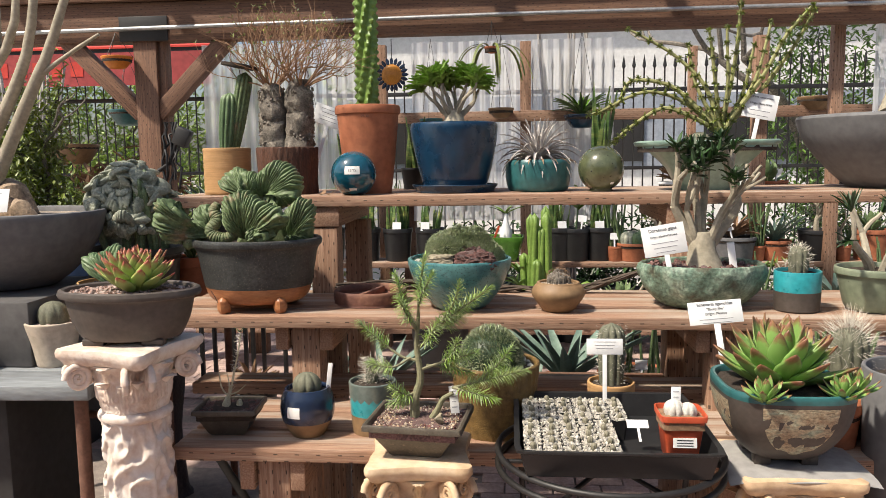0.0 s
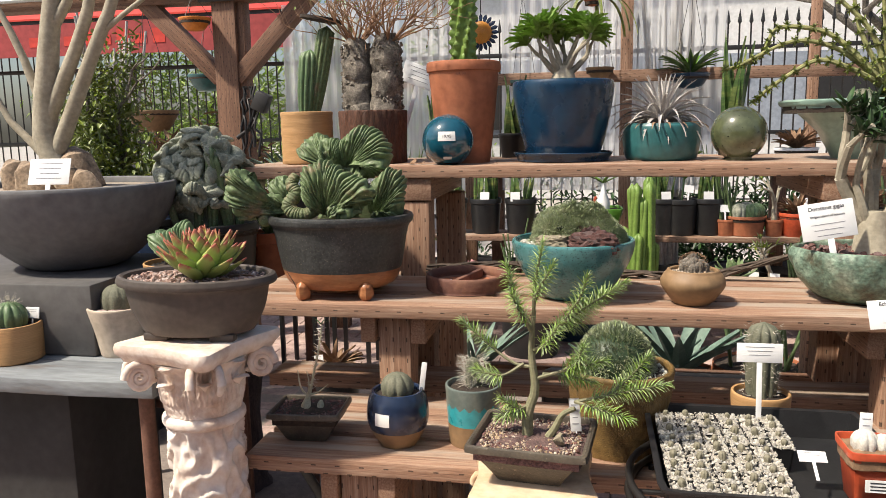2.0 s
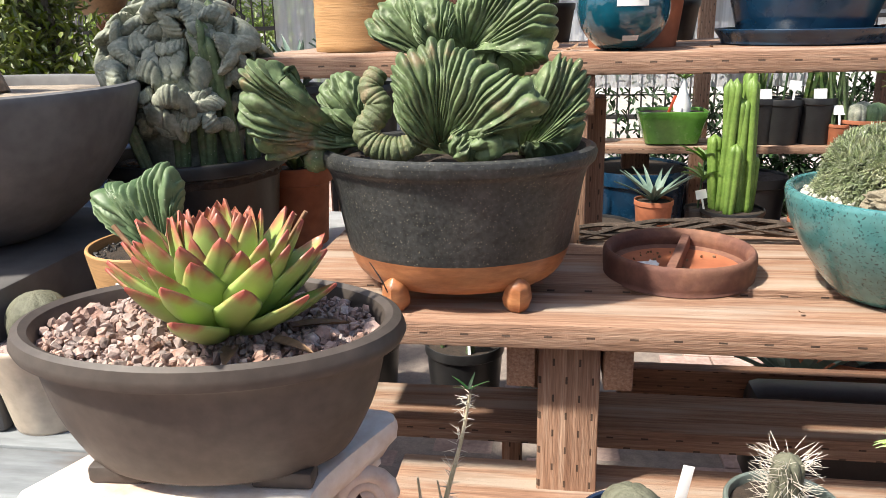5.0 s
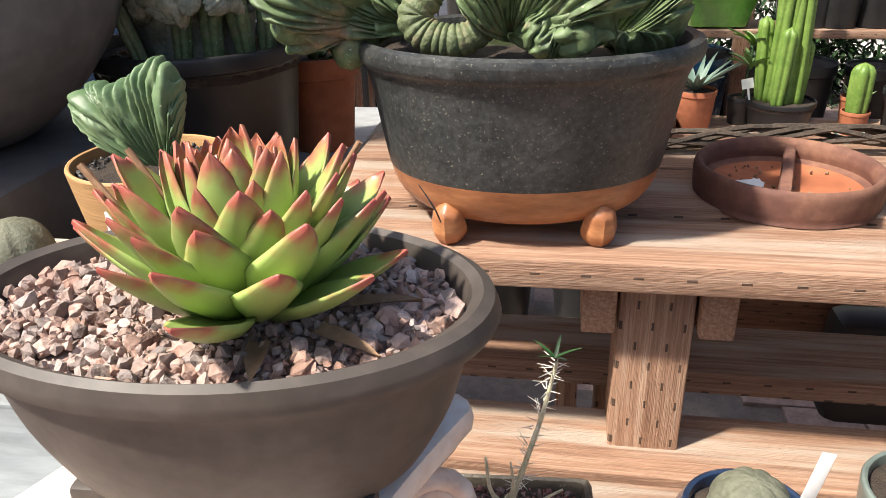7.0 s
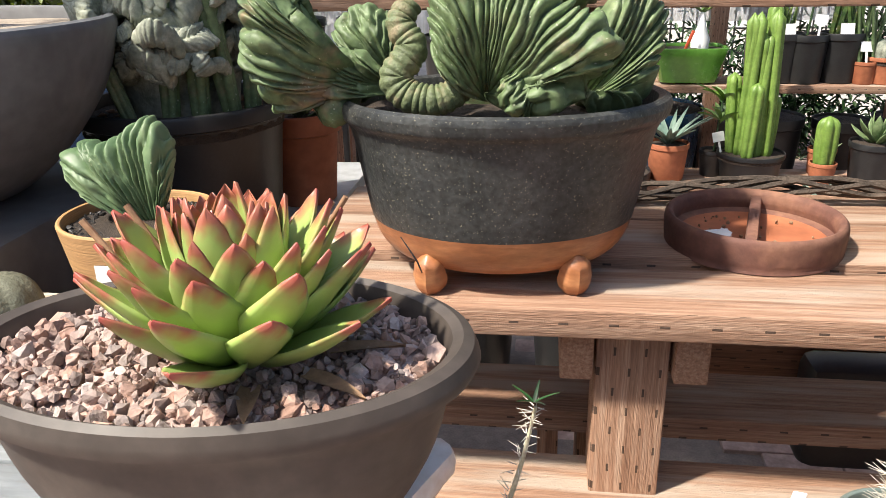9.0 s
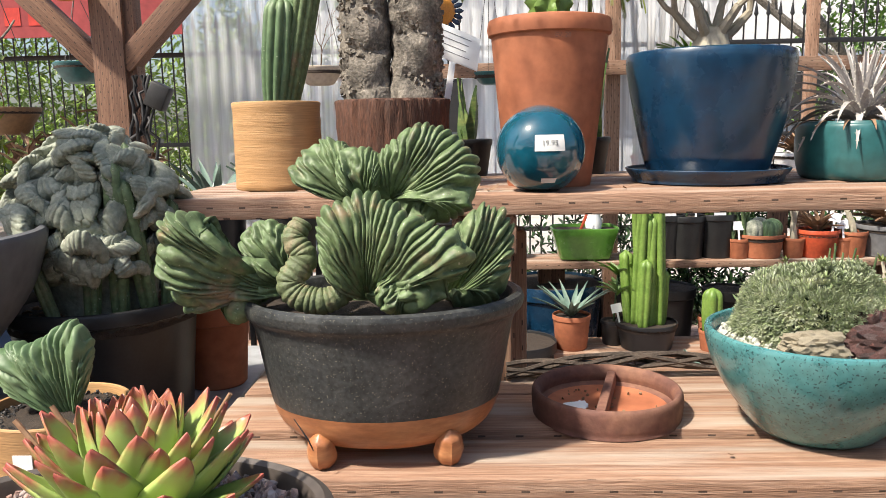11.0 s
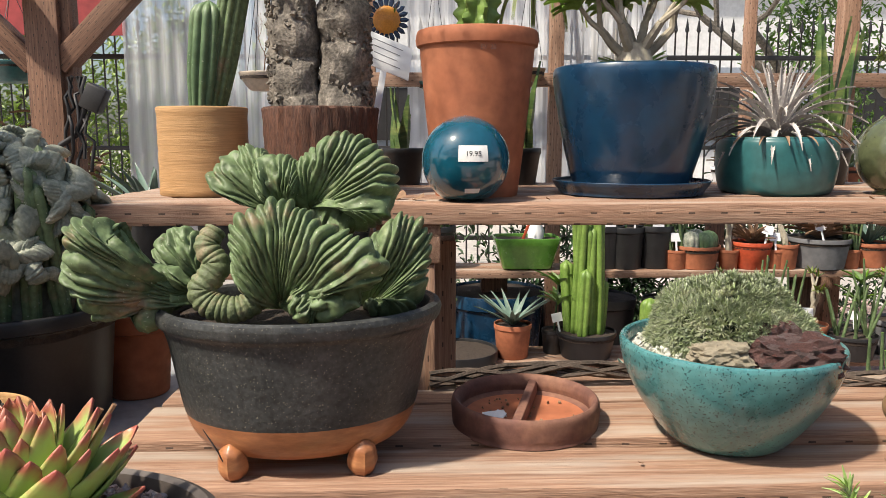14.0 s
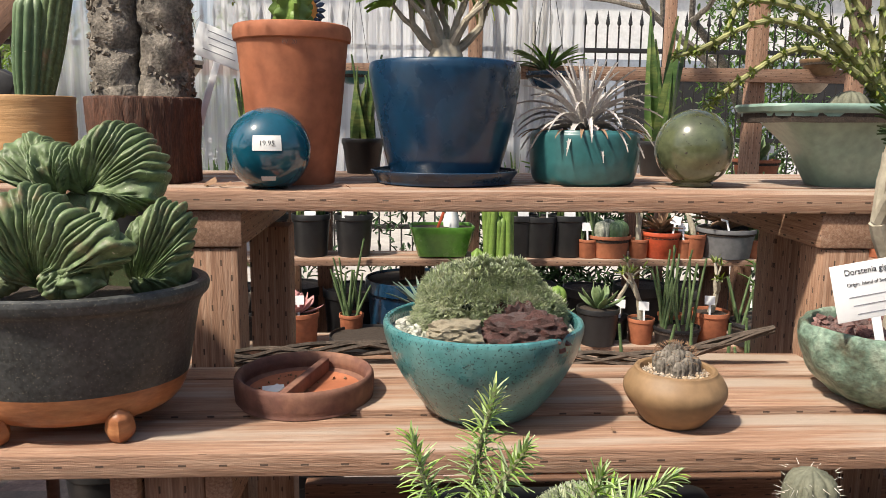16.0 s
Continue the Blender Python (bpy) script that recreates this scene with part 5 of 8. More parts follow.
prt, tips = [tube_data([(0, 0, 0.20), (0, 0, 0.235), (0.005, 0, 0.275)], [0.052, 0.040, 0.024], 14)], []
for dx, dy in ((-1, 0.1), (1.15, 0.0), (0.1, 0.8), (-0.5, -0.5), (0.5, -0.5), (-0.2, 0.1), (0.3, 0.2)):
    p_, t_ = grow_tree(rnd, (dx * 0.02, dy * 0.02, 0.255), (dx, dy, 0.85), 0.070, 0.011, 2, 0.65, 0.8, (2, 2), 0.28, 0.12)
    as_object("branch", *join_data(p_), PALEBARK, e)
    tips += t_
as_object("stem", *join_data(prt), PALEBARK, e, "grey-brown swollen stem")
as_object("leaves", *join_data(leaf_cluster(tips, rnd, 18, 0.058, 0.027, 1.0, 0.035, 0.8)), LEAF_B, e)["kind"] = "stuff"
gravel("moss", 160, 0.14, 0.14, 0.217, 0.006, DRY, e, seed=4)

e = pot("potted_silver_bromeliad", "low dark teal pot with a silvery spiny bromeliad", (0.114, 2.88, TOP), smooth_profile([(0.096, 0.0), (0.109, 0.01), (0.1175, 0.05), (0.117, 0.10), (0.112, 0.111)], 4), TEALDARK, 0.008, 0.012)
rnd = random.Random(10)
spec, teeth = [], []
for i in range(64):
    f = i / 64
    a = i * 2.4
    el = 0.05 + 1.35 * f
    d = Vector((math.cos(a) * math.cos(el), math.sin(a) * math.cos(el), math.sin(el)))
    L_ = 0.175 * (1 - 0.35 * abs(f - 0.45))
    spec.append((Vector((d.x * 0.015, d.y * 0.015, 0.112 + 0.012 * f)), d + Vector((0, 0, 0.40)), L_, 0.0130, 2.5 - 1.9 * f))
bl = [blade_data(*s, n=10, fold=0.45, start=0.9) for s in spec]
as_object("leaves", *join_data(bl), LEAF_S, e, "silvery toothed leaves")
for v, f in bl:
    for k in range(1, 10):
        for j, s in ((0, -1), (2, 1)):
            p = Vector(v[k * 4 + j])
            c = Vector(v[k * 4 + 1])
            q = p + (p - c).normalized() * 0.0026 + Vector((0, 0, 0.001))
            teeth.append(tube_data([p, q], [0.0009, 0.0002], 3))
as_object("teeth", *join_data(teeth), SPINE, e)["kind"] = "stuff"
blades("dry_leaves", [((0.09 * math.cos(a), 0.09 * math.sin(a), 0.115), (math.cos(a), math.sin(a), 0.2), 0.06, 0.008, 1.2) for a in [i * 0.37 for i in range(17)]], DRY, e)

e = thing("ceramic_ball", "olive-green glazed ceramic ball with a small label", "garden ornament", (0.335, 2.82, TOP), 0)
lathe("ball", [(0.001, 0.0), (0.04, 0.0), (0.045, 0.004)] + [(0.081 * math.cos(t), 0.080 + 0.081 * math.sin(t)) for t in [radians(-62 + 152 * k / 30) for k in range(31)]], OLIVE, e, segs=72, sharp=0)
curved_label(e, 0.081, 0.080, radians(30), radians(-38), 0.018, 0.011)

e = pot("flared_square_planter", "pale green flared square planter with a low grey succulent", (0.70, 2.85, TOP), [(0.085, 0.0), (0.09, 0.004), (0.13, 0.08), (0.19, 0.14), (0.235, 0.158), (0.24, 0.168)], material("pale_green_glaze", ((0.17, 0.27, 0.22), (0.27, 0.37, 0.31)), 8, rough=0.35, bump=0.08, coat=0.2), 0.012, 0.02, 64, power=5.0, sy=0.55)
ribbed("cactus", e, (-0.02, 0, 0.145), 0.045, 0.06, 13, GLOBE)
rnd = random.Random(77)
prt = []
for k, line in enumerate((
        ((-0.02, 0.28), (-0.12, 0.38), (-0.27, 0.40), (-0.30, 0.30), (-0.41, 0.27)),
        ((-0.07, 0.32), (-0.21, 0.36), (-0.37, 0.28)),
        ((-0.04, 0.25), (-0.15, 0.30), (-0.27, 0.22), (-0.32, 0.17)),
        ((0.0, 0.37), (-0.12, 0.49), (-0.27, 0.57)),
        ((0.10, 0.43), (0.11, 0.62), (0.11, 0.70)),
        ((0.19, 0.39), (0.26, 0.54), (0.35, 0.63)),
        ((0.17, 0.37), (0.22, 0.58)), ((0.21, 0.37), (0.30, 0.50), (0.35, 0.61)),
        ((0.02, 0.43), (0.0, 0.55)), ((-0.04, 0.37), (-0.06, 0.51)), ((0.13, 0.32), (0.16, 0.50)), ((0.07, 0.35), (0.06, 0.56)))):
    ctrl = [Vector((0.06, 0, 0.14)), Vector((0.055, 0.01 * (k % 3), 0.20))] + [Vector((x - 0.0, 0.025 * math.sin(k * 2.1 + n_), z)) for n_, (x, z) in enumerate(line)]
    pts = []
    for a_, b_ in zip(ctrl, ctrl[1:]):
        pts += [a_.lerp(b_, t_ / 4) + Vector([rnd.uniform(-0.003, 0.003) for _ in range(3)]) for t_ in range(4)]
    pts.append(ctrl[-1])
    for _ in range(2):
        pts = [pts[0]] + [(pts[q - 1] + pts[q] * 2 + pts[q + 1]) / 4 for q in range(1, len(pts) - 1)] + [pts[-1]]
    td = tube_data(pts, [0.0105 - 0.0065 * q / len(pts) for q in range(len(pts))], 7)
    prt.append(td)
    as_object("stem", *td, STEM_Y, e, "yellow-green wandering stem")
beads = []
for v, f in prt:
    for k in [q % len(v) for q in range(30, len(v) * 4)]:
        if rnd.random() < 0.8:
            d = Vector([rnd.uniform(-1, 1) for _ in range(3)]).normalized()
            beads.append(blade_data(v[k], d, 0.014, 0.008, 0, n=2, start=0.6))
as_object("leaves", *join_data(beads), LEAF_Y, e)["kind"] = "stuff"
sign("plant_sign", "white printed sign for a South African succulent", (0.855, 2.83, TOP + 0.15), 0.115, 0.09, 0.10, rz=-4, tilt=8, lines=("Ceraria namaquensis", "Origin: South Africa"), bars=2, shear=12)
sign("plant_sign", "large white sign seen askew behind a caudex", (-0.71, 2.93, TOP + 0.15), 0.12, 0.09, 0.13, rz=20, tilt=30, lines=(), bars=4, shear=20)

e = pot("large_bowl_planter", "wide dark-grey bowl planter with a pale caudex trunk", (1.37, 2.90, TOP), smooth_profile([(0.13, 0.0), (0.16, 0.012), (0.24, 0.09), (0.30, 0.17), (0.325, 0.235), (0.327, 0.245)], 4), GREYPOT, 0.02, 0.02, 72)
tube("caudex", [(0.2, 0, 0.22), (0.08, -0.02, 0.25), (-0.02, 0, 0.28), (0.03, 0.02, 0.40), (0.05, 0.02, 0.62)], [0.05, 0.06, 0.05, 0.035, 0.02], PALEBARK, e, "", 12)
gravel("bark_mulch", 260, 0.29, 0.29, 0.235, 0.012, DRY, e, seed=6)

# ---- low bench ----
e = pot("potted_caudex_shrub", "tapered bronze-brown bonsai pot with a spiny bare caudex shrub", (-0.778, 2.075, LOW), [(0.052, 0.0), (0.056, 0.003), (0.062, 0.010), (0.094, 0.070), (0.105, 0.073), (0.105, 0.081)], BRONZE, 0.012, 0.012, 96, power=26.0, sy=0.80, rz=4, soil=SOIL)
e.scale = (0.86, 0.86, 0.92)
gravel("dark_gravel", 700, 0.090, 0.070, 0.0765, 0.0045, LAVA, e, seed=3, power=8)
rnd = random.Random(15)
prt = [tube_data([(-0.01, 0, 0.065), (-0.012, 0, 0.085), (-0.006, 0, 0.105), (0.0, 0, 0.125)], [0.015, 0.014, 0.008, 0.004], 12),
       tube_data(curve_through([(0.0, 0, 0.11), (0.018, -0.005, 0.18), (0.034, -0.005, 0.24), (0.047, -0.005, 0.305)], 10), [0.0040 - 0.0002 * q for q in range(11)], 8),
       tube_data(curve_through([(-0.006, 0, 0.11), (-0.022, -0.01, 0.14), (-0.028, -0.01, 0.185)], 6), [0.0034 - 0.0003 * q for q in range(7)], 7),
       tube_data(curve_through([(-0.004, 0, 0.11), (0.004, -0.012, 0.15), (0.000, -0.016, 0.185)], 6), [0.0030 - 0.0003 * q for q in range(7)], 7),
       tube_data(curve_through([(0.0, 0, 0.115), (0.028, -0.01, 0.125), (0.060, -0.015, 0.150)], 6), [0.0030 - 0.0003 * q for q in range(7)], 7),
       tube_data([(0.028, 0, 0.065), (0.032, 0, 0.090), (0.034, 0, 0.100)], [0.011, 0.010, 0.004], 8)]
as_object("stem", *join_data(prt), material("pale_green_stem", ((0.40, 0.38, 0.24), (0.62, 0.58, 0.44)), 40, rough=0.7, bump=0.4), e)
th = []
for _ in range(80):
    t = rnd.random()
    p = Vector((0.004 + 0.043 * t, -0.005 * t, 0.125 + 0.18 * t))
    d = Vector((rnd.uniform(-1, 1), rnd.uniform(-1, 1), rnd.uniform(-0.2, 0.6))).normalized()
    th.append(tube_data([p + d * 0.003, p + d * rnd.uniform(0.010, 0.022)], [0.0009, 0.0002], 3))
as_object("thorn_coat", *join_data(th), SPINE, e)["kind"] = "stuff"
blades("leaves", [((0.045, -0.005, 0.31), (math.cos(a), math.sin(a), 0.6), 0.03, 0.004, 0.3) for a in (0, 1.3, 2.6, 3.9, 5.1)], LEAF_D, e)

e = pot("potted_star_cactus", "round navy-glazed pot with a bare clay base and a globe cactus", (-0.551, 2.062, LOW), smooth_profile([(0.040, 0.0), (0.046, 0.005), (0.068, 0.045), (0.075, 0.075), (0.071, 0.11), (0.062, 0.132)], 4), NAVY, 0.008, 0.014)
paint_band(pot_of(e), 0.046, BROWNCLAY)
ribbed("cactus", e, (0, 0, 0.115), 0.041, 0.062, 9, GLOBE, 0.14, "grey-green ribbed globe")
curved_label(e, 0.076, 0.078, radians(-16), radians(3), 0.038, 0.030)
sign("plant_tag", "narrow white plastic plant tag", (-0.50, 2.085, LOW + 0.10), 0.013, 0.09, 0.01, rz=0, tilt=-4, bars=0, shear=8)

e = pot("potted_white_spined_cactus", "banded grey, aqua and brown beaker with a white-spined cactus", (-0.373, 2.098, LOW), smooth_profile([(0.054, 0.0), (0.058, 0.004), (0.062, 0.06), (0.066, 0.125), (0.067, 0.143)], 22), BROWNCLAY, 0.007, 0.014, 120)
paint_band(pot_of(e), 0.055, AQUA, False, 0.0)
paint_band(pot_of(e), 0.10, material("grey_green_glaze", ((0.09, 0.12, 0.11), (0.17, 0.20, 0.18)), 12, rough=0.35, bump=0.1, coat=0.3), False, 0.004)
ribbed("cactus", e, (0, 0, 0.125), 0.019, 0.085, 8, GLOBE, 0.2)
spines(e, (0, 0, 0.13), 0.018, 0.08, 260, 0.026, SPINE, 5, globe=False)

e = pot("potted_mound_cactus", "woven-textured golden-brown pot with a domed spiny cactus mound", (-0.030, 2.125, LOW), smooth_profile([(0.098, 0.0), (0.104, 0.004), (0.112, 0.09), (0.119, 0.155), (0.121, 0.178), (0.123, 0.192)], 4), WICKER, 0.012, 0.015, 96, ripple=lambda a, z: 1 + 0.012 * math.sin(a * 30 + z * 300) * math.sin(z * 260))
gravel("gravel", 300, 0.105, 0.105, 0.185, 0.006, GRAVEL_G, e, seed=12)
rnd = random.Random(14)
spec = []
for _ in range(4200):
    a, ph = rnd.uniform(0, 6.283), math.asin(rnd.uniform(0.0, 1))
    d = Vector((math.cos(a) * math.cos(ph), math.sin(a) * math.cos(ph), math.sin(ph)))
    spec.append((Vector((d.x * 0.086 - 0.012, d.y * 0.086, 0.185 + d.z * 0.105)), d + Vector([rnd.uniform(-0.6, 0.6) for _ in range(3)]), rnd.uniform(0.008, 0.014), 0.002))
blades("mound", spec, CUSHION, e, n=2)
# dark filler under the mound; its colour carries the shade between the leaves
lathe("mound_core", smooth_profile([(0.084, 0.17), (0.086, 0.215), (0.06, 0.265), (0.001, 0.285)], 4), LEAF_D, e, "dark green filler dome with the shade between leaves in its colour", 32, at=(-0.012, 0, 0))

e = pot("potted_golden_cactus", "mustard clay pot with a short ribbed grey cactus", (0.298, 2.20, LOW), smooth_profile([(0.048, 0.0), (0.055, 0.01), (0.065, 0.08), (0.067, 0.118)], 4), TANCLAY, 0.008, 0.015)
ribbed("cactus", e, (0, 0, 0.10), 0.038, 0.190, 10, GLOBE, 0.22)
spines(e, (0, 0, 0.1), 0.038, 0.18, 230, 0.012, SPINE, 6, globe=False)

for x, y, n_, tall_, sd in ((0.37, 3.16, 9, 0.36, 3), (-0.38, 3.17, 10, 0.22, 5), (-0.66, 3.17, 8, 0.16, 8)):
    e = pot("potted_snake_plant", "small black pot of upright variegated snake plant behind the ornaments", (x, y, TOP), [(0.04, 0.0), (0.05, 0.07), (0.053, 0.075), (0.053, 0.085)], BLACKPL, 0.005, 0.012, 32, group="snake plants on the top shelf")
    rnd = random.Random(sd)
    for k in range(n_):
        blades("leaf", [((rnd.uniform(-0.02, 0.02), rnd.uniform(-0.02, 0.02), 0.07), (rnd.uniform(-0.2, 0.2), rnd.uniform(-0.2, 0.2), 1), tall_ * rnd.uniform(0.55, 1.05), 0.03, 0.0)], SNAKE, e, twist=1.0)
# dry leaves and crumbs on the boards
rnd = random.Random(90)
for x, y, z, s in ((-0.66, 2.72, TOP, 0.022), (-0.63, 2.705, TOP, 0.016), (-0.38, 2.70, TOP, 0.007), (0.22, 2.70, TOP, 0.008), (-0.30, 2.33, MID, 0.007), (0.05, 2.32, MID, 0.006), (0.0, 2.52, MID, 0.009), (0.62, 2.0, LOW, 0.012), (0.55, 2.05, LOW, 0.014), (0.60, 2.10, LOW, 0.010), (-0.3, 2.14, LOW, 0.008)):
    vs, fs = leaf_data(s * 1.6, s, s * 0.12, 0.4, 5)
    o = as_object("fallen_leaf", vs, fs, DRY)
    o.location, o.rotation_euler = (x, y, z + 0.003), (0, 0, rnd.uniform(0, 6))
    tagged(o, "small curled dry brown leaf on a bench board", "leaf", "fallen leaves")


# ---- in front of the bench ----
def pedestal(name, label, at, rz, side, top, shaft, mat):
    """A cast column: concave square abacus, acanthus and volute capital, fluted shaft with a vine."""
    e = thing(name, label, "pedestal", at, rz)
    n = 96

    def ring(s, z, cut=0.13):
        out = []
        for k in range(n):
            a = 2 * math.pi * k / n
            c, d = math.cos(a), math.sin(a)
            q = s / max(abs(c), abs(d))
            m_ = min(abs(c), abs(d)) / max(abs(c), abs(d))
            q *= 1 - cut * (1 - m_ ** 1.5)
            q = min(q, s * 1.32)
            out.append((q * c, q * d, z))
        return out

    rows_ = [ring(0.001, top - 0.044), ring(side * 0.40, top - 0.046), ring(side * 0.455, top - 0.040), ring(side * 0.475, top - 0.030), ring(side * 0.50, top - 0.022), ring(side * 0.505, top - 0.010), ring(side * 0.495, top - 0.002), ring(side * 0.47, top), ring(0.001, top)]
    vs = [p for r in rows_ for p in r]
    fs = [(i * n + k, i * n + (k + 1) % n, (i + 1) * n + (k + 1) % n, (i + 1) * n + k) for i in range(len(rows_) - 1) for k in range(n)]
    as_object("abacus", vs, fs, mat, e, sharp=50)
    zc = top - 0.044
    zl = zc - 0.125

    def carving(a, z):
        """Two tiers of lobed leaves with a midrib, standing proud of the bell."""
        h = 0.0
        for cnt, shift, z0, z1, amp in ((8, 0.0, zl, zl + 0.075, 0.16), (8, 0.5, zl + 0.03, zl + 0.122, 0.20)):
            t = (z - z0) / (z1 - z0)
            if 0 <= t <= 1:
                u = ((a / (2 * math.pi) * cnt + shift) % 1.0 - 0.5) * 2
                w = (0.92 - 0.5 * t) * (0.86 + 0.14 * math.cos(t * 26))
                if abs(u) < w:
                    v = abs(u) / w
                    h = max(h, amp * (0.35 + 0.65 * t ** 2) * (1 - v ** 3) * (0.72 + 0.28 * math.cos(v * 15 - t * 5)))
        return 1 + h

    prof = smooth_profile([(side * 0.40, zc), (side * 0.33, zc - 0.03), (shaft * 1.12, zc - 0.085), (shaft * 1.02, zl)][::-1], 16)
    lathe("bell", prof, mat, e, segs=240, ripple=carving, sharp=0)
    for k in range(8):
        me = leaf_mesh("acanthus", 0.036, 0.034, 0.014, -0.75, mat)
        ob = new("acanthus", me)
        ob.parent = e
        ob.matrix_basis = Matrix.Rotation(2 * math.pi * k / 8, 4, "Z") @ Matrix.Translation((shaft * 1.22, 0, zc - 0.052)) @ Matrix.Rotation(radians(-62), 4, "Y")
    for k in range(4):
        a = math.pi / 4 + k * math.pi / 2
        for s in (-1, 1):
            pts, rad = [], []
            for i in range(34):
                t = i / 33
                th = 4.6 * math.pi * t
                q = 0.033 * (1 - 0.82 * t)
                pts.append((side * 0.50 - 0.002 + q * math.cos(th) * 0.9, s * 0.012, zc - 0.030 + q * math.sin(th)))
                rad.append(0.0095 * (1 - 0.5 * t))
            ob = tube("volute", pts, rad, mat, e, "", 8)
            ob.rotation_euler = (0, 0, a + s * 0.12)
    zs = zc - 0.125
    lathe("collar", smooth_profile([(shaft * 1.0, zs - 0.03), (shaft * 1.16, zs - 0.022), (shaft * 1.16, zs - 0.008), (shaft * 1.02, zs)], 4), mat, e)

    def scrolls(a, z):
        """Moulded stems and leaves winding over the drum."""
        p = Vector((math.cos(a) * 2.1, math.sin(a) * 2.1, z * 17))
        n1, n2 = noise.noise(p), noise.noise(p * 2.3 + Vector((4, 1, 7)))
        return 1 + 0.17 * max(0.0, 1 - abs(n1) * 6.5) ** 0.6 + 0.07 * max(0.0, n2) - 0.05

    rows_n = 110
    lathe("shaft", [(shaft * (1.12 - 0.12 * k / rows_n), 0.06 + (zs - 0.08) * k / rows_n) for k in range(rows_n + 1)], mat, e, segs=150, ripple=scrolls, sharp=0)
    lathe("base", smooth_profile([(shaft * 1.75, 0), (shaft * 1.75, 0.03), (shaft * 1.5, 0.045), (shaft * 1.3, 0.07)], 3), mat, e)
    return e


pedestal("column_pedestal", "white-washed ornate Corinthian column pedestal of cast stone", (-0.957, 1.885, 0), -14, 0.268, 0.955, 0.078, CAST)
pedestal("column_pedestal", "tan ornate cast-stone pedestal with scrolled capital", (-0.213, 1.865, 0), 4, 0.262, 0.690, 0.085, CAST_TAN)
pedestal("column_pedestal", "tan cast-stone pedestal under a paper sheet", (0.69, 1.915, 0), 0, 0.29, 0.660, 0.085, CAST_TAN)

ECH1 = leaf_gradient("red_tipped_leaf", (0.24, 0.35, 0.065), (0.30, 0.39, 0.115), (0.36, 0.05, 0.06), 0.098, 0.805)
ECH2 = leaf_gradient("maroon_tipped_leaf", (0.15, 0.28, 0.07), (0.20, 0.34, 0.09), (0.22, 0.045, 0.045), 0.160, 0.75)
e = pot("potted_echeveria", "brown oval bonsai pot with a red-tipped green echeveria in pink gravel", (-0.955, 1.888, 0.968), smooth_profile([(0.118, 0.0), (0.128, 0.006), (0.150, 0.05), (0.162, 0.10)], 4) + [(0.166, 0.104), (0.178, 0.107), (0.181, 0.113), (0.180, 0.117)], BROWNPOT, 0.021, 0.014, 96, sx=1.0, sy=0.655, rz=3, soil=GRAVEL_P, dome=0.006)
for x in (-0.075, 0.075):
    for y in (-0.05, 0.05):
        box("foot", x - 0.028, x + 0.028, y - 0.012, y + 0.012, -0.013, 0.004, BROWNPOT, e, bev=0.004)
gravel("gravel", 1500, 0.157, 0.102, 0.106, 0.0058, GRAVEL_M, e, "pink crushed stone", seed=1, dome=0.008)
gravel("gravel", 800, 0.156, 0.101, 0.113, 0.0060, GRAVEL_M, e, "pink crushed stone", seed=21, dome=0.008)
heart = new("echeveria")
heart.parent, heart.location = e, (0.022, -0.012, 0.118)
rosette(heart, (0, 0, 0), 0.108, 112, ECH1, 3, flat=13, steep=86, width=0.375, thick=0.13, grow=0.78, cup=True)
for a, x, y in ((1.2, 0.05, 0.03), (1.0, 0.045, 0.02), (2.2, -0.05, 0.01), (2.5, -0.06, -0.02)):
    tube("dry_stalk", [(x * 0.4, y * 0.4, 0.03), (x, y, 0.07), (x * 1.4, y + 0.004, 0.10)], [0.0025, 0.002, 0.0022], TWIG, heart, "cut dry flower stalk", 6)
blades("dry_leaves", [((0.05, -0.03, 0.004), (1, -0.6, 0.1), 0.05, 0.014, 0.2), ((0.06, 0.0, 0.004), (1, 0.2, 0.1), 0.05, 0.014, 0.2), ((0.02, -0.045, 0.003), (0.2, -1, 0.1), 0.04, 0.014, 0.2)], DRY, heart)

# bonsai pot with a feathery succulent shrub
e = pot("potted_feathery_shrub", "square bronze-brown bonsai pot with a feathery green succulent shrub", (-0.213, 1.862, 0.692), [(0.062, 0.0), (0.066, 0.004), (0.07, 0.012), (0.108, 0.07), (0.122, 0.074), (0.122, 0.082)], BRONZE, 0.014, 0.012, 96, power=26.0, sy=0.88, rz=-6, soil=LAVA)
gravel("gravel", 620, 0.102, 0.088, 0.0785, 0.0042, GRAVEL_T, e, "tan and brown grit", seed=8, power=6)
gravel("dark_grit", 420, 0.102, 0.088, 0.0790, 0.0042, LAVA, e, seed=18, power=6)
rnd = random.Random(42)
STEMG = material("grey_green_stem_bark", ((0.14, 0.14, 0.08), (0.26, 0.25, 0.15)), 25, rough=0.7, bump=0.3)
FEATHER = material("soft_green_needle", ((0.22, 0.35, 0.085), (0.35, 0.50, 0.15), (0.47, 0.60, 0.25)), 18, rough=0.45, bump=0, thin=0.3, island=0.3)
prt = [tube_data(curve_through([(-0.012, 0, 0.07), (-0.010, 0, 0.13), (0.004, 0, 0.18), (-0.004, 0, 0.26), (0.002, 0, 0.345)], 14), [0.0125 - 0.0006 * q for q in range(15)], 10),
       tube_data(curve_through([(0.025, 0, 0.07), (0.045, 0, 0.10), (0.060, 0, 0.13), (0.085, 0, 0.145)], 8), [0.009 - 0.0005 * q for q in range(9)], 8)]
fol = []
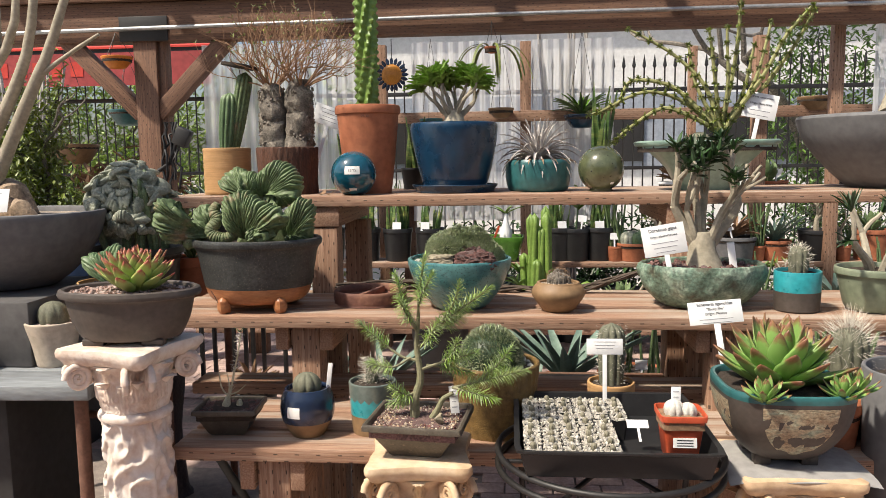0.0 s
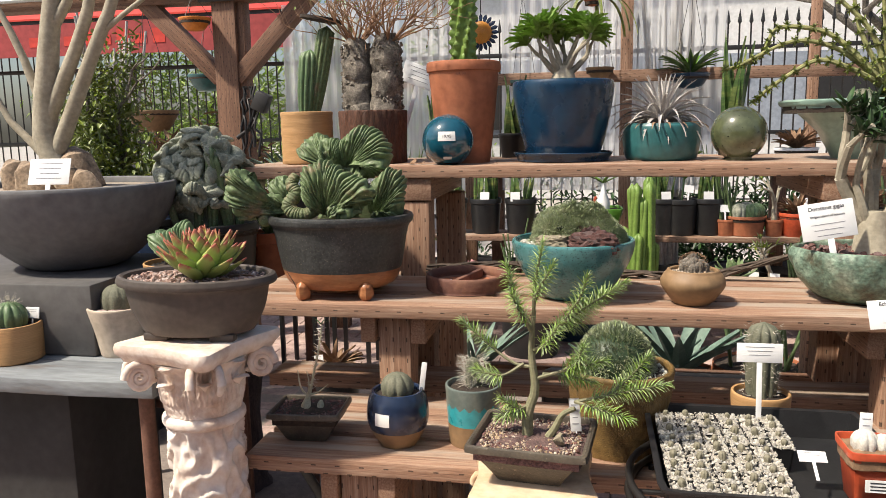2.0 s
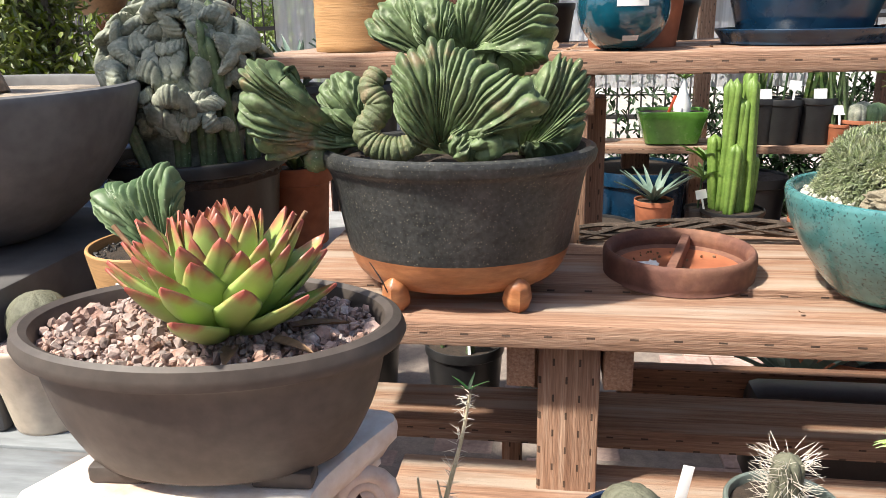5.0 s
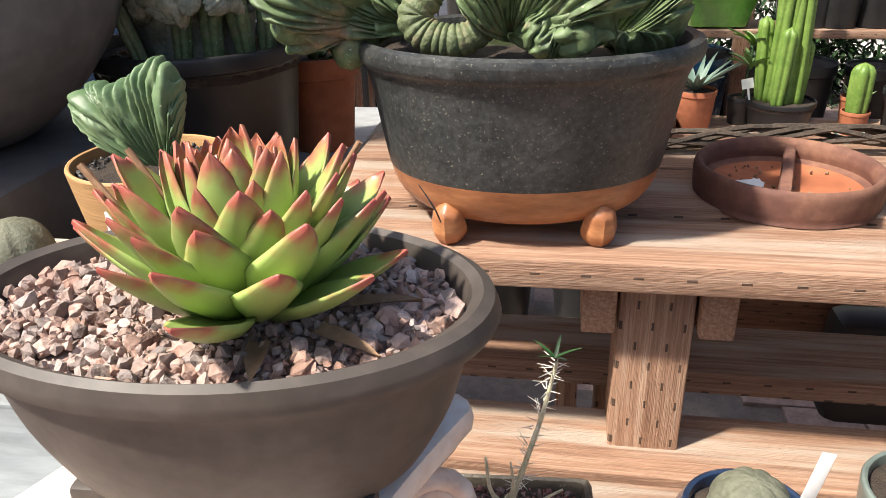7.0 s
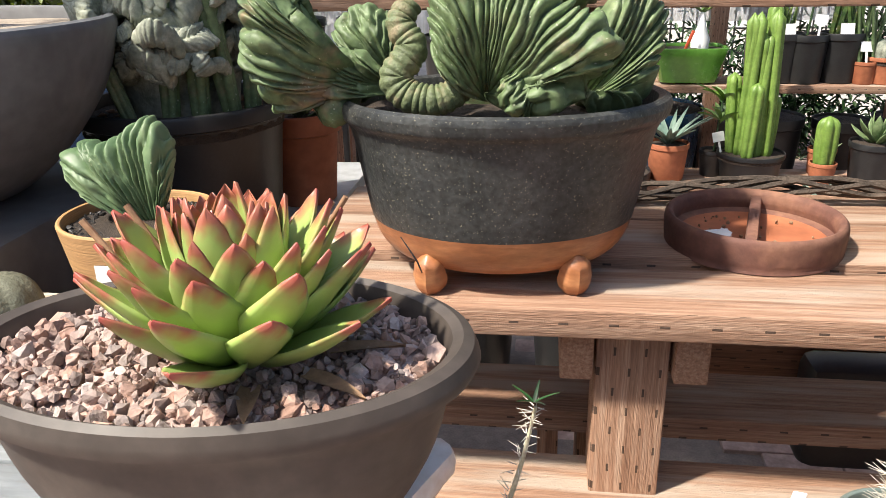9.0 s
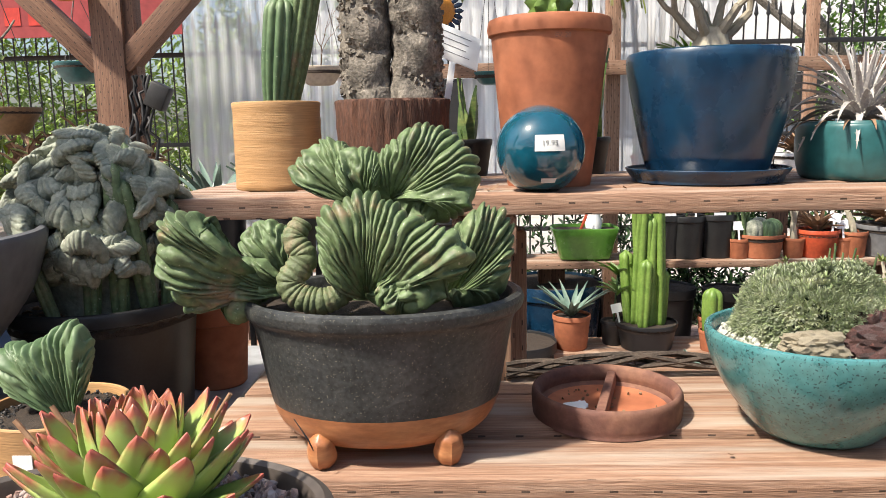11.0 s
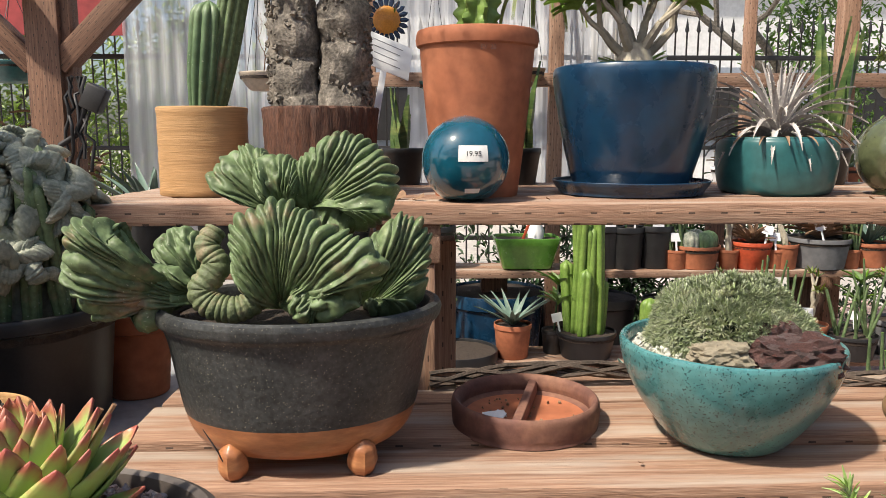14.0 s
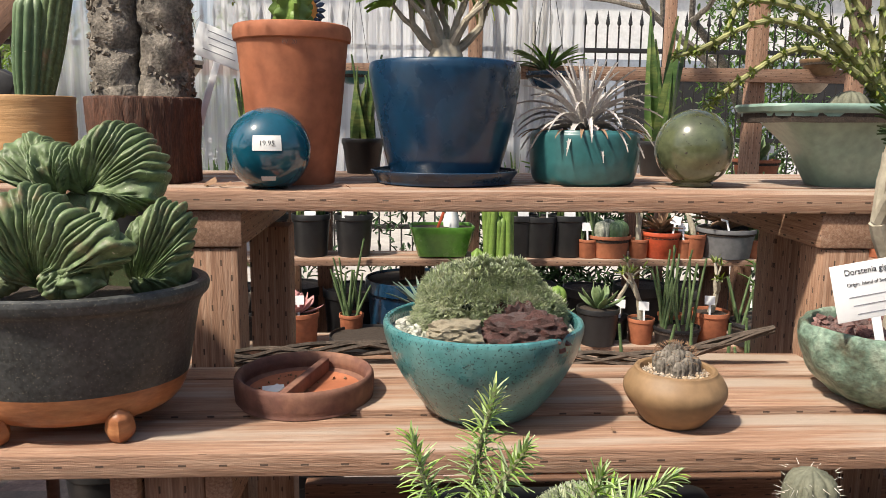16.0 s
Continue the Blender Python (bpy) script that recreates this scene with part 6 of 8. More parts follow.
# start, way point and tip of each branch, and how far along it the leaves begin
for a_, m_, b_, bare in (
        ((0.0, 0, 0.20), (-0.05, 0.0, 0.21), (-0.150, 0.0, 0.275), 0.50), ((-0.02, 0, 0.205), (-0.06, -0.03, 0.19), (-0.115, -0.04, 0.20), 0.45),
        ((-0.012, 0, 0.13), (-0.03, -0.02, 0.13), (-0.062, -0.03, 0.15), 0.2), ((-0.012, 0, 0.12), (-0.03, 0.01, 0.115), (-0.075, 0.0, 0.105), 0.2),
        ((0.0, 0, 0.27), (-0.03, 0.0, 0.31), (-0.058, 0.01, 0.375), 0.35), ((0.0, 0, 0.28), (0.0, 0.02, 0.34), (0.018, 0.01, 0.415), 0.30),
        ((0.0, 0, 0.29), (0.01, -0.02, 0.33), (0.045, -0.03, 0.385), 0.30), ((-0.002, 0, 0.26), (-0.02, -0.03, 0.30), (-0.035, -0.045, 0.335), 0.3),
        ((-0.003, 0, 0.22), (0.06, 0.0, 0.28), (0.180, 0.0, 0.355), 0.30), ((0.04, 0, 0.262), (0.09, 0.03, 0.28), (0.135, 0.04, 0.33), 0.2),
        ((0.05, 0, 0.27), (0.09, -0.02, 0.32), (0.11, -0.03, 0.365), 0.2), ((0.004, 0, 0.18), (0.06, -0.01, 0.20), (0.145, -0.02, 0.225), 0.4),
        ((0.06, -0.01, 0.20), (0.09, -0.03, 0.22), (0.105, -0.05, 0.255), 0.2), ((0.085, 0, 0.145), (0.15, 0.0, 0.16), (0.262, 0.01, 0.185), 0.2),
        ((0.085, 0, 0.145), (0.13, -0.03, 0.145), (0.195, -0.04, 0.135), 0.2), ((0.15, 0.0, 0.16), (0.19, 0.02, 0.19), (0.225, 0.03, 0.225), 0.2),
        ((0.02, 0, 0.19), (0.07, 0.03, 0.18), (0.12, 0.04, 0.17), 0.3), ((0.0, 0, 0.23), (0.03, -0.03, 0.25), (0.06, -0.045, 0.29), 0.3)):
    pts = curve_through([(x_, y_, 0.07 + (z_ - 0.07) * 1.19) for x_, y_, z_ in (a_, m_, b_)], 14)
    length = sum((q - p).length for p, q in zip(pts, pts[1:]))
    prt.append(tube_data(pts, [0.0042 - 0.00018 * q for q in range(15)], 6))
    n_ = int(length * (1 - bare) * 1000) + 22
    for q in range(n_):
        t_ = bare + (1 - bare) * q / (n_ - 1) * 0.999
        i_ = int(t_ * 14)
        p_ = pts[i_].lerp(pts[i_ + 1], t_ * 14 - i_)
        dd = (pts[i_ + 1] - pts[i_]).normalized()
        o_ = dd.orthogonal().normalized()
        an = q * 2.4
        r_ = o_ * math.cos(an) + dd.cross(o_) * math.sin(an)
        tip_ = max(0.0, (t_ - 0.75) / 0.25)
        fol.append(blade_data(p_, dd * (0.55 + 0.8 * tip_) + r_ * (1.1 - 0.55 * tip_), rnd.uniform(0.019, 0.032) * (1 - 0.35 * tip_), 0.0025, rnd.uniform(0.2, 1.2), n=4, start=0.75))
as_object("branching_stem", *join_data(prt), STEMG, e, "pale grey-green stems")
as_object("needles", *join_data(fol), FEATHER, e, "soft narrow green leaves")["kind"] = "stuff"
vs, fs = stones_data([(0, 0, 0)], [1], 19)
o = as_object("rock", vs, fs, STONE, e, smooth=False)
o.location, o.scale = (0.06, -0.05, 0.095), (0.016, 0.014, 0.028)
sign("plant_tag", "narrow white printed tag in a bonsai pot", (-0.125, 1.885, 0.765), 0.022, 0.07, 0.01, tilt=4, bars=4, shear=-5)

# plant stand with a tray of seedlings
e = thing("plant_stand", "black wrought-iron round plant stand", "plant stand", (0.25, 1.87, 0))
ringp = [(0.27 * math.cos(2 * math.pi * k / 48), 0.27 * math.sin(2 * math.pi * k / 48), 0) for k in range(49)]
for z in (0.66, 0.695):
    o = tube("ring", ringp, 0.008, IRON, e)
    o.location = (0, 0, z)
for k in range(6):
    a = k * math.pi / 3
    tube("spoke", [(0, 0, 0.66), (0.27 * math.cos(a), 0.27 * math.sin(a), 0.66)], 0.006, IRON, e)
    if k % 2 == 0:
        tube("leg", [(0.25 * math.cos(a + 0.5), 0.25 * math.sin(a + 0.5), 0.66), (0.21 * math.cos(a + 0.5), 0.21 * math.sin(a + 0.5), 0)], 0.008, IRON, e)
e = thing("seedling_tray", "black plastic nursery tray packed with pots of grit", "tray", (0.248, 1.872, 0.706))
hw, hd = 0.222, 0.218
vs, fs = lathe_data([(0.001, 0), (0.205, 0), (0.218, 0.055), (0.228, 0.06), (0.228, 0.065), (0.216, 0.064), (0.205, 0.006), (0.001, 0.004)], 64, 1, 0.98, None, 30.0)
as_object("tray_body", vs, fs, BLACKPL, e)
cell_v, cell_f = lathe_data([(0.001, 0), (0.014, 0), (0.0195, 0.05), (0.0205, 0.05), (0.0185, 0.05), (0.018, 0.046), (0.001, 0.045)], 20, power=12)
cell_me = bpy.data.meshes.new("seedling_pot")
cell_me.from_pydata(cell_v, [], cell_f)
cell_me.materials.append(BLACKPL)
rnd = random.Random(2)
gp = []
globe_src = ribbed("seedling_cactus", e, (0, 0, 0), 0.0078, 0.020, 6, material("grey_seedling_skin", ((0.14, 0.13, 0.09), (0.27, 0.25, 0.18)), 60, rough=0.7, bump=0.3), 0.22)
gme = globe_src.data
bpy.data.objects.remove(globe_src)
for i in range(6):
    for j in range(9):
        if i == 5 and j < 5:
            continue
        x, y = -0.185 + i * 0.0435, -0.185 + j * 0.0435
        o = new("seedling_pot", cell_me)
        o.parent, o.location = e, (x, y, 0.008 + rnd.uniform(-0.002, 0.002))
        o.rotation_euler = (0, 0, rnd.uniform(-0.06, 0.06))
        for _ in range(120):
            gp.append((x + rnd.uniform(-0.0195, 0.0195), y + rnd.uniform(-0.0195, 0.0195), 0.056 + rnd.uniform(-0.002, 0.003)))
        c = new("seedling_cactus", gme)
        c.parent, c.location = e, (x + rnd.uniform(-0.004, 0.004), y + rnd.uniform(-0.004, 0.004), 0.054)
        c.scale = [rnd.uniform(0.7, 1.05)] * 3
        c.rotation_euler = (rnd.uniform(-0.2, 0.2), rnd.uniform(-0.2, 0.2), rnd.uniform(0, 3))
o = as_object("grit", *stones_data(gp, [rnd.uniform(0.0025, 0.0042) for _ in gp], 4), SAND, e, "pale crushed grit", smooth=False)
o["kind"] = "stuff"
sign("plant_sign", "white T-shaped plant sign standing in the seedling tray", (0.262, 2.045, 0.76), 0.095, 0.042, 0.125, tilt=6, bars=3)
sign("plant_tag", "small white tag lying on the seedling tray", (0.31, 1.80, 0.775), 0.05, 0.025, 0.0, tilt=60, bars=2)
e = pot("potted_white_cactus", "square red plastic pot with a white two-headed cactus", (0.40, 1.775, 0.722), [(0.034, 0.0), (0.036, 0.002), (0.047, 0.092), (0.052, 0.093), (0.053, 0.105)], REDPL, 0.004, 0.018, 48, power=9.0, soil=DRY)
WHITECACT = material("chalky_white_cactus", ((0.46, 0.45, 0.40), (0.62, 0.60, 0.55)), 50, rough=0.85, bump=0.4)
ribbed("cactus", e, (-0.014, 0, 0.09), 0.024, 0.042, 8, WHITECACT, 0.16)
ribbed("cactus", e, (0.016, -0.004, 0.09), 0.021, 0.036, 8, WHITECACT, 0.16)
vs, fs = box_data(-0.026, 0.026, -0.0008, 0.0008, -0.011, 0.011, 0)
o = as_object("pot_label", vs, fs, PAPER, e)
o.location, o.rotation_euler = (0.002, -0.0455, 0.045), (radians(-6.5), 0, 0)
for k in range(3):
    vs, fs = box_data(-0.018, 0.018, -0.0014, -0.0009, 0.005 - k * 0.006, 0.007 - k * 0.006, 0)
    q = as_object("print_bar", vs, fs, INK, o)
sign("plant_tag", "white plastic tag behind a white cactus", (0.395, 1.80, 0.80), 0.022, 0.06, 0.015, tilt=2, bars=2)

# large echeveria on the paper-topped pedestal
vs, fs = [], []
for i in range(13):
    for j in range(11):
        x, y = -0.17 + 0.34 * i / 12, -0.135 + 0.27 * j / 10
        droop = 0.02 * max(0, abs(x) - 0.12) / 0.05 + 0.02 * max(0, abs(y) - 0.10) / 0.035
        vs.append((x, y, 0.0015 - droop * 0.5 + 0.001 * math.sin(x * 40)))
for i in range(12):
    for j in range(10):
        fs.append((i * 11 + j, (i + 1) * 11 + j, (i + 1) * 11 + j + 1, i * 11 + j + 1))
o = as_object("paper_sheet", vs + [(x, y, z - 0.0008) for x, y, z in vs], fs + [tuple(k + len(vs) for k in reversed(f)) for f in fs], GREYSHEET)
o.location = (0.69, 1.92, 0.664)
tagged(o, "grey-white paper sheet spread on a pedestal", "paper")
e = pot("potted_large_echeveria", "dark squared stoneware pot with mottled panels and a large echeveria", (0.672, 1.93, 0.682), smooth_profile([(0.07, 0.0), (0.08, 0.006), (0.11, 0.035), (0.140, 0.09), (0.151, 0.14), (0.154, 0.172)], 4), BROWNPOT, 0.014, 0.015, 80, power=3.4, rz=0)
paint_band(pot_of(e), 0.160, TEALDARK, False)
PANEL = material("buff_crackle_panel", ((0.20, 0.12, 0.07), (0.33, 0.27, 0.18), (0.24, 0.31, 0.24)), 22, (1, 1, 1.6), rough=0.55, bump=1.0, mottle=0.45)
for a in range(4):
    pv, pf = [], []
    for i in range(15):
        for j in range(9):
            s, t = -1 + 2 * i / 14, j / 8
            z = 0.025 + 0.125 * t
            wv = 0.085 * math.sqrt(max(0.0, 1 - (1.15 * (1 - t)) ** 2 * 0.75)) * s
            r = np.interp(z, [0.006, 0.035, 0.09, 0.14, 0.172], [0.08, 0.11, 0.140, 0.151, 0.154])
            q = (1 - min(0.98, abs(wv / r)) ** 3.4) ** (1 / 3.4)
            pv.append((wv, -(r * q) - 0.0015 - 0.0015 * noise.noise((wv * 60, z * 60, a)), z))
    pf = [(i * 9 + j, (i + 1) * 9 + j, (i + 1) * 9 + j + 1, i * 9 + j + 1) for i in range(14) for j in range(8)]
    o = as_object("panel", pv, pf, PANEL, e, "crackled green and buff glaze panel")
    o.rotation_euler = (0, 0, a * math.pi / 2)
for x in (-0.055, 0.055):
    for y in (-0.05, 0.05):
        box("foot", x - 0.02, x + 0.02, y - 0.015, y + 0.015, -0.018, 0.012, BROWNPOT, e, bev=0.005)
heart = new("echeveria")
heart.parent, heart.location = e, (-0.01, -0.005, 0.165)
rosette(heart, (0, 0, 0), 0.165, 66, ECH2, 7, flat=4, steep=82, width=0.36, thick=0.12, grow=0.85, cup=True)
for x, y in ((0.15, -0.07), (-0.08, -0.145), (0.10, -0.12)):
    h2 = new("offset_rosette")
    h2.parent, h2.location, h2.scale = e, (x, y, 0.165), (0.36, 0.36, 0.36)
    rosette(h2, (0, 0, 0), 0.165, 24, ECH2, 9, flat=8, steep=80, width=0.36, thick=0.12)
sign("plant_sign", "white sign for a Mexican echeveria hybrid", (0.575, 2.07, 0.85), 0.145, 0.062, 0.115, rz=6, tilt=18, lines=("Echeveria agavoides", '"Ebony like"', "Origin: Mexico"), bars=2, shear=-4)

e = pot("nursery_pot", "tall dark grey pot beside the bench", (1.03, 1.98, 0.0), [(0.10, 0.0), (0.12, 0.5), (0.135, 0.87)], GREYPOT, 0.012, 0.05)
e = pot("empty_pot", "small terracotta pot by the echeveria", (0.86, 2.06, LOW), [(0.05, 0.0), (0.06, 0.09), (0.068, 0.095), (0.068, 0.115)], TERRA, 0.008, 0.03)
sp = pot("potted_spiny_cactus", "dark pot with a long-spined pale cactus", (0.93, 2.16, LOW), [(0.07, 0.0), (0.09, 0.14)], BLACKPL, 0.008, 0.02)
ribbed("cactus", sp, (0, 0, 0.12), 0.05, 0.17, 11, GLOBE)
spines(sp, (0, 0, 0.12), 0.05, 0.18, 420, 0.05, SPINE, 9)

# ---- table, plinths and pots beside the bench ----
t = thing("work_table", "low table with a peeling grey-blue painted top and rusty pipe legs", "table")
for k in range(4):
    box("plank", -2.3, -1.115, 1.935 + k * 0.153, 1.935 + k * 0.153 + 0.15, 0.775, 0.815, TABLE, t, bev=0.004, cuts=12, wob=0.002)
for x, y in ((-1.165, 1.985), (-1.165, 2.48), (-2.2, 1.985), (-2.2, 2.48)):
    tube("leg", [(x, y, 0), (x, y, 0.775)], 0.019, RUST, t, "rusty pipe leg", 12)
tube("stretcher", [(-1.165, 1.985, 0.42), (-2.2, 1.985, 0.12)], 0.014, RUST, t, "rusty pipe brace", 10)
tube("stretcher", [(-1.165, 2.48, 0.55), (-2.2, 2.48, 0.55)], 0.014, RUST, t, "rusty pipe brace", 10)
o = box("plinth_block", -2.1, -1.385, 2.115, 2.62, 0.816, 1.01, PLINTH, bev=0.006)
tagged(o, "square dark grey plinth block on the table", "plinth")
# darker than PLINTH: the table's shade is put into this charcoal colour
o = box("floor_plinth", -2.1, -1.43, 2.05, 2.45, 0.0, 0.77, material("shade_darkened_plinth", ((0.022, 0.021, 0.021), (0.045, 0.043, 0.042)), 6, rough=0.7, bump=0.2), bev=0.006)
tagged(o, "charcoal plinth under the table, with the table's shade in its colour", "plinth")
e = pot("large_bowl_planter", "wide matt grey bowl planter with a pale caudex tree", (-1.63, 2.41, 1.011), smooth_profile([(0.12, 0.0), (0.15, 0.01), (0.21, 0.06), (0.27, 0.14), (0.298, 0.215), (0.302, 0.238)], 5), GREYPOT, 0.018, 0.02, 96, soil=GRAVEL_T)
rnd = random.Random(5)
prt = []
for x, y, r, h in ((-0.16, -0.03, 0.05, 0.09), (-0.06, -0.1, 0.045, 0.085), (0.03, -0.06, 0.04, 0.07), (0.1, -0.08, 0.035, 0.06), (-0.1, 0.05, 0.05, 0.1), (0.0, 0.03, 0.06, 0.12)):
    prt.append(tube_data([(x + 0.04, y, 0.21), (x + 0.01, y, 0.225 + h * 0.3), (x, y, 0.22 + h * 0.8), (x - 0.02, y + 0.01, 0.22 + h)], [r * 0.9, r, r * 0.8, r * 0.3], 12))
for vf in prt:
    as_object("caudex", [Vector(v) + Vector((1, 1, 1)) * 0.006 * noise.noise(Vector(v) * 25) for v in vf[0]], vf[1], CORK, e, "lumpy grey-brown caudex")
for line, r0 in ((((0.0, 0.22), (-0.08, 0.35), (-0.07, 0.46), (-0.04, 0.59), (-0.02, 0.68), (0.02, 0.84), (0.0, 1.0)), 0.042), (((-0.07, 0.42), (0.01, 0.55), (0.08, 0.67), (0.13, 0.78), (0.16, 0.95)), 0.024),
                 (((-0.04, 0.34), (0.04, 0.49), (0.14, 0.67), (0.19, 0.75), (0.26, 0.92)), 0.025), (((-0.09, 0.33), (-0.15, 0.39), (-0.21, 0.45), (-0.26, 0.60)), 0.014), (((-0.07, 0.47), (-0.10, 0.55), (-0.12, 0.63), (-0.20, 0.8)), 0.016),
                 (((0.14, 0.67), (0.25, 0.74), (0.36, 0.80)), 0.009), (((-0.02, 0.68), (0.08, 0.80), (0.10, 0.95)), 0.018)):
    pts = [Vector((x, 0.012 * math.sin(5 * z), z)) for x, z in line]
    pts = [pts[0]] + [q for a_, b_ in zip(pts, pts[1:]) for q in (a_.lerp(b_, 0.33), a_.lerp(b_, 0.67))] + [pts[-1]]
    tube("limb", pts, [r0 * (1 - 0.55 * q / len(pts)) for q in range(len(pts))], PALEBARK, e, "smooth grey limb", 12)
rnd = random.Random(3)
as_object("leaves", *join_data(leaf_cluster([(Vector((0.0, 0, 1.0)), Vector((0, 0, 1))), (Vector((-0.2, 0, 0.8)), Vector((-0.5, 0, 1)))], rnd, 6, 0.07, 0.03, 0.9)), LEAF, e)["kind"] = "stuff"
sign("plant_sign", "white printed sign in a caudex planter", (-1.56, 2.20, 1.20), 0.115, 0.075, 0.07, rz=8, tilt=22, bars=4)
e = pot("potted_globe_cactus", "tapered cream clay pot with a grey ribbed globe cactus", (-1.34, 2.165, 0.816), smooth_profile([(0.050, 0.0), (0.054, 0.004), (0.064, 0.06), (0.076, 0.11), (0.080, 0.128)], 4), CREAM, 0.008, 0.014, soil=GRAVEL_P)
ribbed("cactus", e, (0, 0, 0.105), 0.044, 0.085, 8, GLOBE, 0.10)
gravel("gravel", 160, 0.066, 0.066, 0.12, 0.004, GRAVEL_P, e, seed=5, hole=0.55)
e = pot("potted_globe_cactus", "straight tan clay pot with a dark ribbed cactus", (-1.60, 2.075, 0.816), [(0.072, 0.0), (0.075, 0.003), (0.077, 0.095)], TANCLAY, 0.008, 0.014)
ribbed("cactus", e, (0, 0, 0.08), 0.046, 0.075, 10, CACTUS_B, 0.2)
spines(e, (0, 0, 0.13), 0.02, 0.03, 60, 0.02, SPINE, 2)
sign("plant_tag", "small white tag in a cactus pot", (-1.555, 2.10, 0.90), 0.04, 0.03, 0.02, tilt=10, bars=2)

# nursery table behind, with the big grey crest
t = thing("nursery_table", "grey plastic-topped nursery table", "table")
box("top", -1.95, -1.125, 2.46, 3.13, 0.85, 0.878, material("grey_plastic_top", ((0.32, 0.33, 0.34), (0.42, 0.43, 0.44)), 6, rough=0.5, bump=0.1), t)
for x in (-1.9, -1.16):
    for y in (2.5, 3.08):
        tube("leg", [(x, y, 0), (x, y, 0.85)], 0.016, RUST, t)
e = pot("potted_grey_crest", "large black nursery pot with a mass of grey-green crested cactus", (-1.335, 2.665, 0.879), [(0.135, 0.0), (0.142, 0.006), (0.158, 0.185), (0.163, 0.203), (0.174, 0.207), (0.175, 0.226)], BLACKPL, 0.012, 0.03, 64)
rnd = random.Random(9)
mass = new("grey_crest")
mass.parent, mass.location = e, (0, 0, 0.21)
lobes = []
for i in range(300):
    a = i * 2.39996 + rnd.uniform(-0.3, 0.3)
    f = (i + 0.5) / 300
    ph = -0.35 + 1.9 * f ** 0.9
    ph = min(ph, 1.5)
    out = Vector((math.cos(a) * math.cos(ph), math.sin(a) * math.cos(ph), math.sin(ph)))
    lump = 1 + 0.16 * math.sin(a * 3 + 5 * ph) + rnd.uniform(-0.12, 0.05)
    at_ = Vector((out.x * 0.125 * lump, out.y * 0.115 * lump, 0.13 + out.z * 0.145 * lump))
    turn = out.to_track_quat("Z", "X").to_matrix().to_4x4()
    m_ = Matrix.Translation(at_) @ turn @ Matrix.Rotation(rnd.uniform(0, 6.28), 4, "Z")
    if i < 10:
        ob = crest_lobe("crest_lobe", mass, (0, 0, 0), 0, 0, rnd.uniform(0.032, 0.042), -20, 200, 0.017, 12, CACTUS_G, 1.0, i)
        lobes.append(ob)
    else:
        ob = new("crest_lobe", lobes[i % 10].data)
        ob.parent = mass
    ob.matrix_basis = m_ @ Matrix.Scale(rnd.uniform(0.65, 1.2), 4)
lathe("crest_core", smooth_profile([(0.09, 0.0), (0.100, 0.08), (0.098, 0.16), (0.065, 0.22), (0.001, 0.25)], 4), CACTUS_G, mass, "dense grey core", 32)
for x, y, h, r in ((0.07, -0.09, 0.27, 0.018), (0.11, -0.06, 0.24, 0.018), (0.09, -0.02, 0.3, 0.018), (0.03, -0.11, 0.20, 0.016), (0.13, -0.03, 0.2, 0.016)):
    ribbed("arm", mass, (x, y, 0.0), r, h, 4, CACTUS, 0.45, "dark green winged stem", tilt=(rnd.uniform(-8, 8), rnd.uniform(-6, 12), 0))
ribbed("dead_arm", mass, (-0.02, -0.135, 0.0), 0.012, 0.10, 5, CACTUS_TAN, 0.3, tilt=(0, -18, 0))
gravel("litter", 220, 0.13, 0.13, 0.208, 0.008, DRY, e, seed=3)
e = pot("potted_agave", "terracotta pot with a small green succulent", (-1.198, 2.85, 0.879), [(0.056, 0.0), (0.059, 0.003), (0.069, 0.135), (0.076, 0.138), (0.078, 0.170)], TERRA, 0.009, 0.02)
rosette(e, (0, 0, 0.158), 0.08, 14, LEAF, 4, flat=25, steep=80, width=0.25)
e = pot("potted_fork_cactus", "tan clay pot with a forked blue-green crested cactus", (-1.206, 2.25, 0.921), smooth_profile([(0.064, 0.0), (0.069, 0.004), (0.081, 0.07), (0.090, 0.124), (0.091, 0.130)], 4), TANCLAY, 0.006, 0.018)
gravel("black_gravel", 520, 0.080, 0.080, 0.121, 0.0036, IRON, e, seed=5)
crest_fan("fan", e, (0.022, -0.005, 0.112), ((-0.060, 0.0, 0.165), (-0.086, 0.0, 0.200), (-0.052, 0.0, 0.216), (-0.012, 0.0, 0.224), (0.004, 0.0, 0.238), (0.028, 0.0, 0.250), (0.050, 0.0, 0.234), (0.054, 0.0, 0.205), (0.044, 0.0, 0.160)), 0.038, CACTUS_B, 4, 0.010, 0.0135, 0.1)
box("pot_label", -0.012, 0.012, -0.0885, -0.0870, 0.075, 0.100, PAPER, e, "small white paper label", bev=0)
o = box("pot_riser", -1.278, -1.135, 2.18, 2.32, 0.816, 0.920, PLINTH, bev=0.004)
tagged(o, "small dark grey riser block under a cactus pot", "plinth")


# ---- far shelves and their pots ----
far = thing("far_shelf", "two-level orange timber plant shelf beneath black nursery pots", "shelf")
for z, y0 in ((0.70, 5.22), (0.30, 4.95)):
    for k in range(2):
        box("plank", -2.1, 3.4, y0 + k * 0.15, y0 + k * 0.15 + 0.14, z - 0.035, z, WOOD["x"], far, cuts=10)
for x in (-1.9, -0.3, 1.42, 3.0):
    box("leg", x, x + 0.14, 5.40, 5.49, 0, 0.665, OLDWOOD["z"], far)
far2 = thing("far_shelf", "narrow orange timber shelf near the iron fence", "shelf")
box("plank", -0.9, 3.6, 5.75, 6.05, 1.06, 1.09, WOOD["x"], far2)
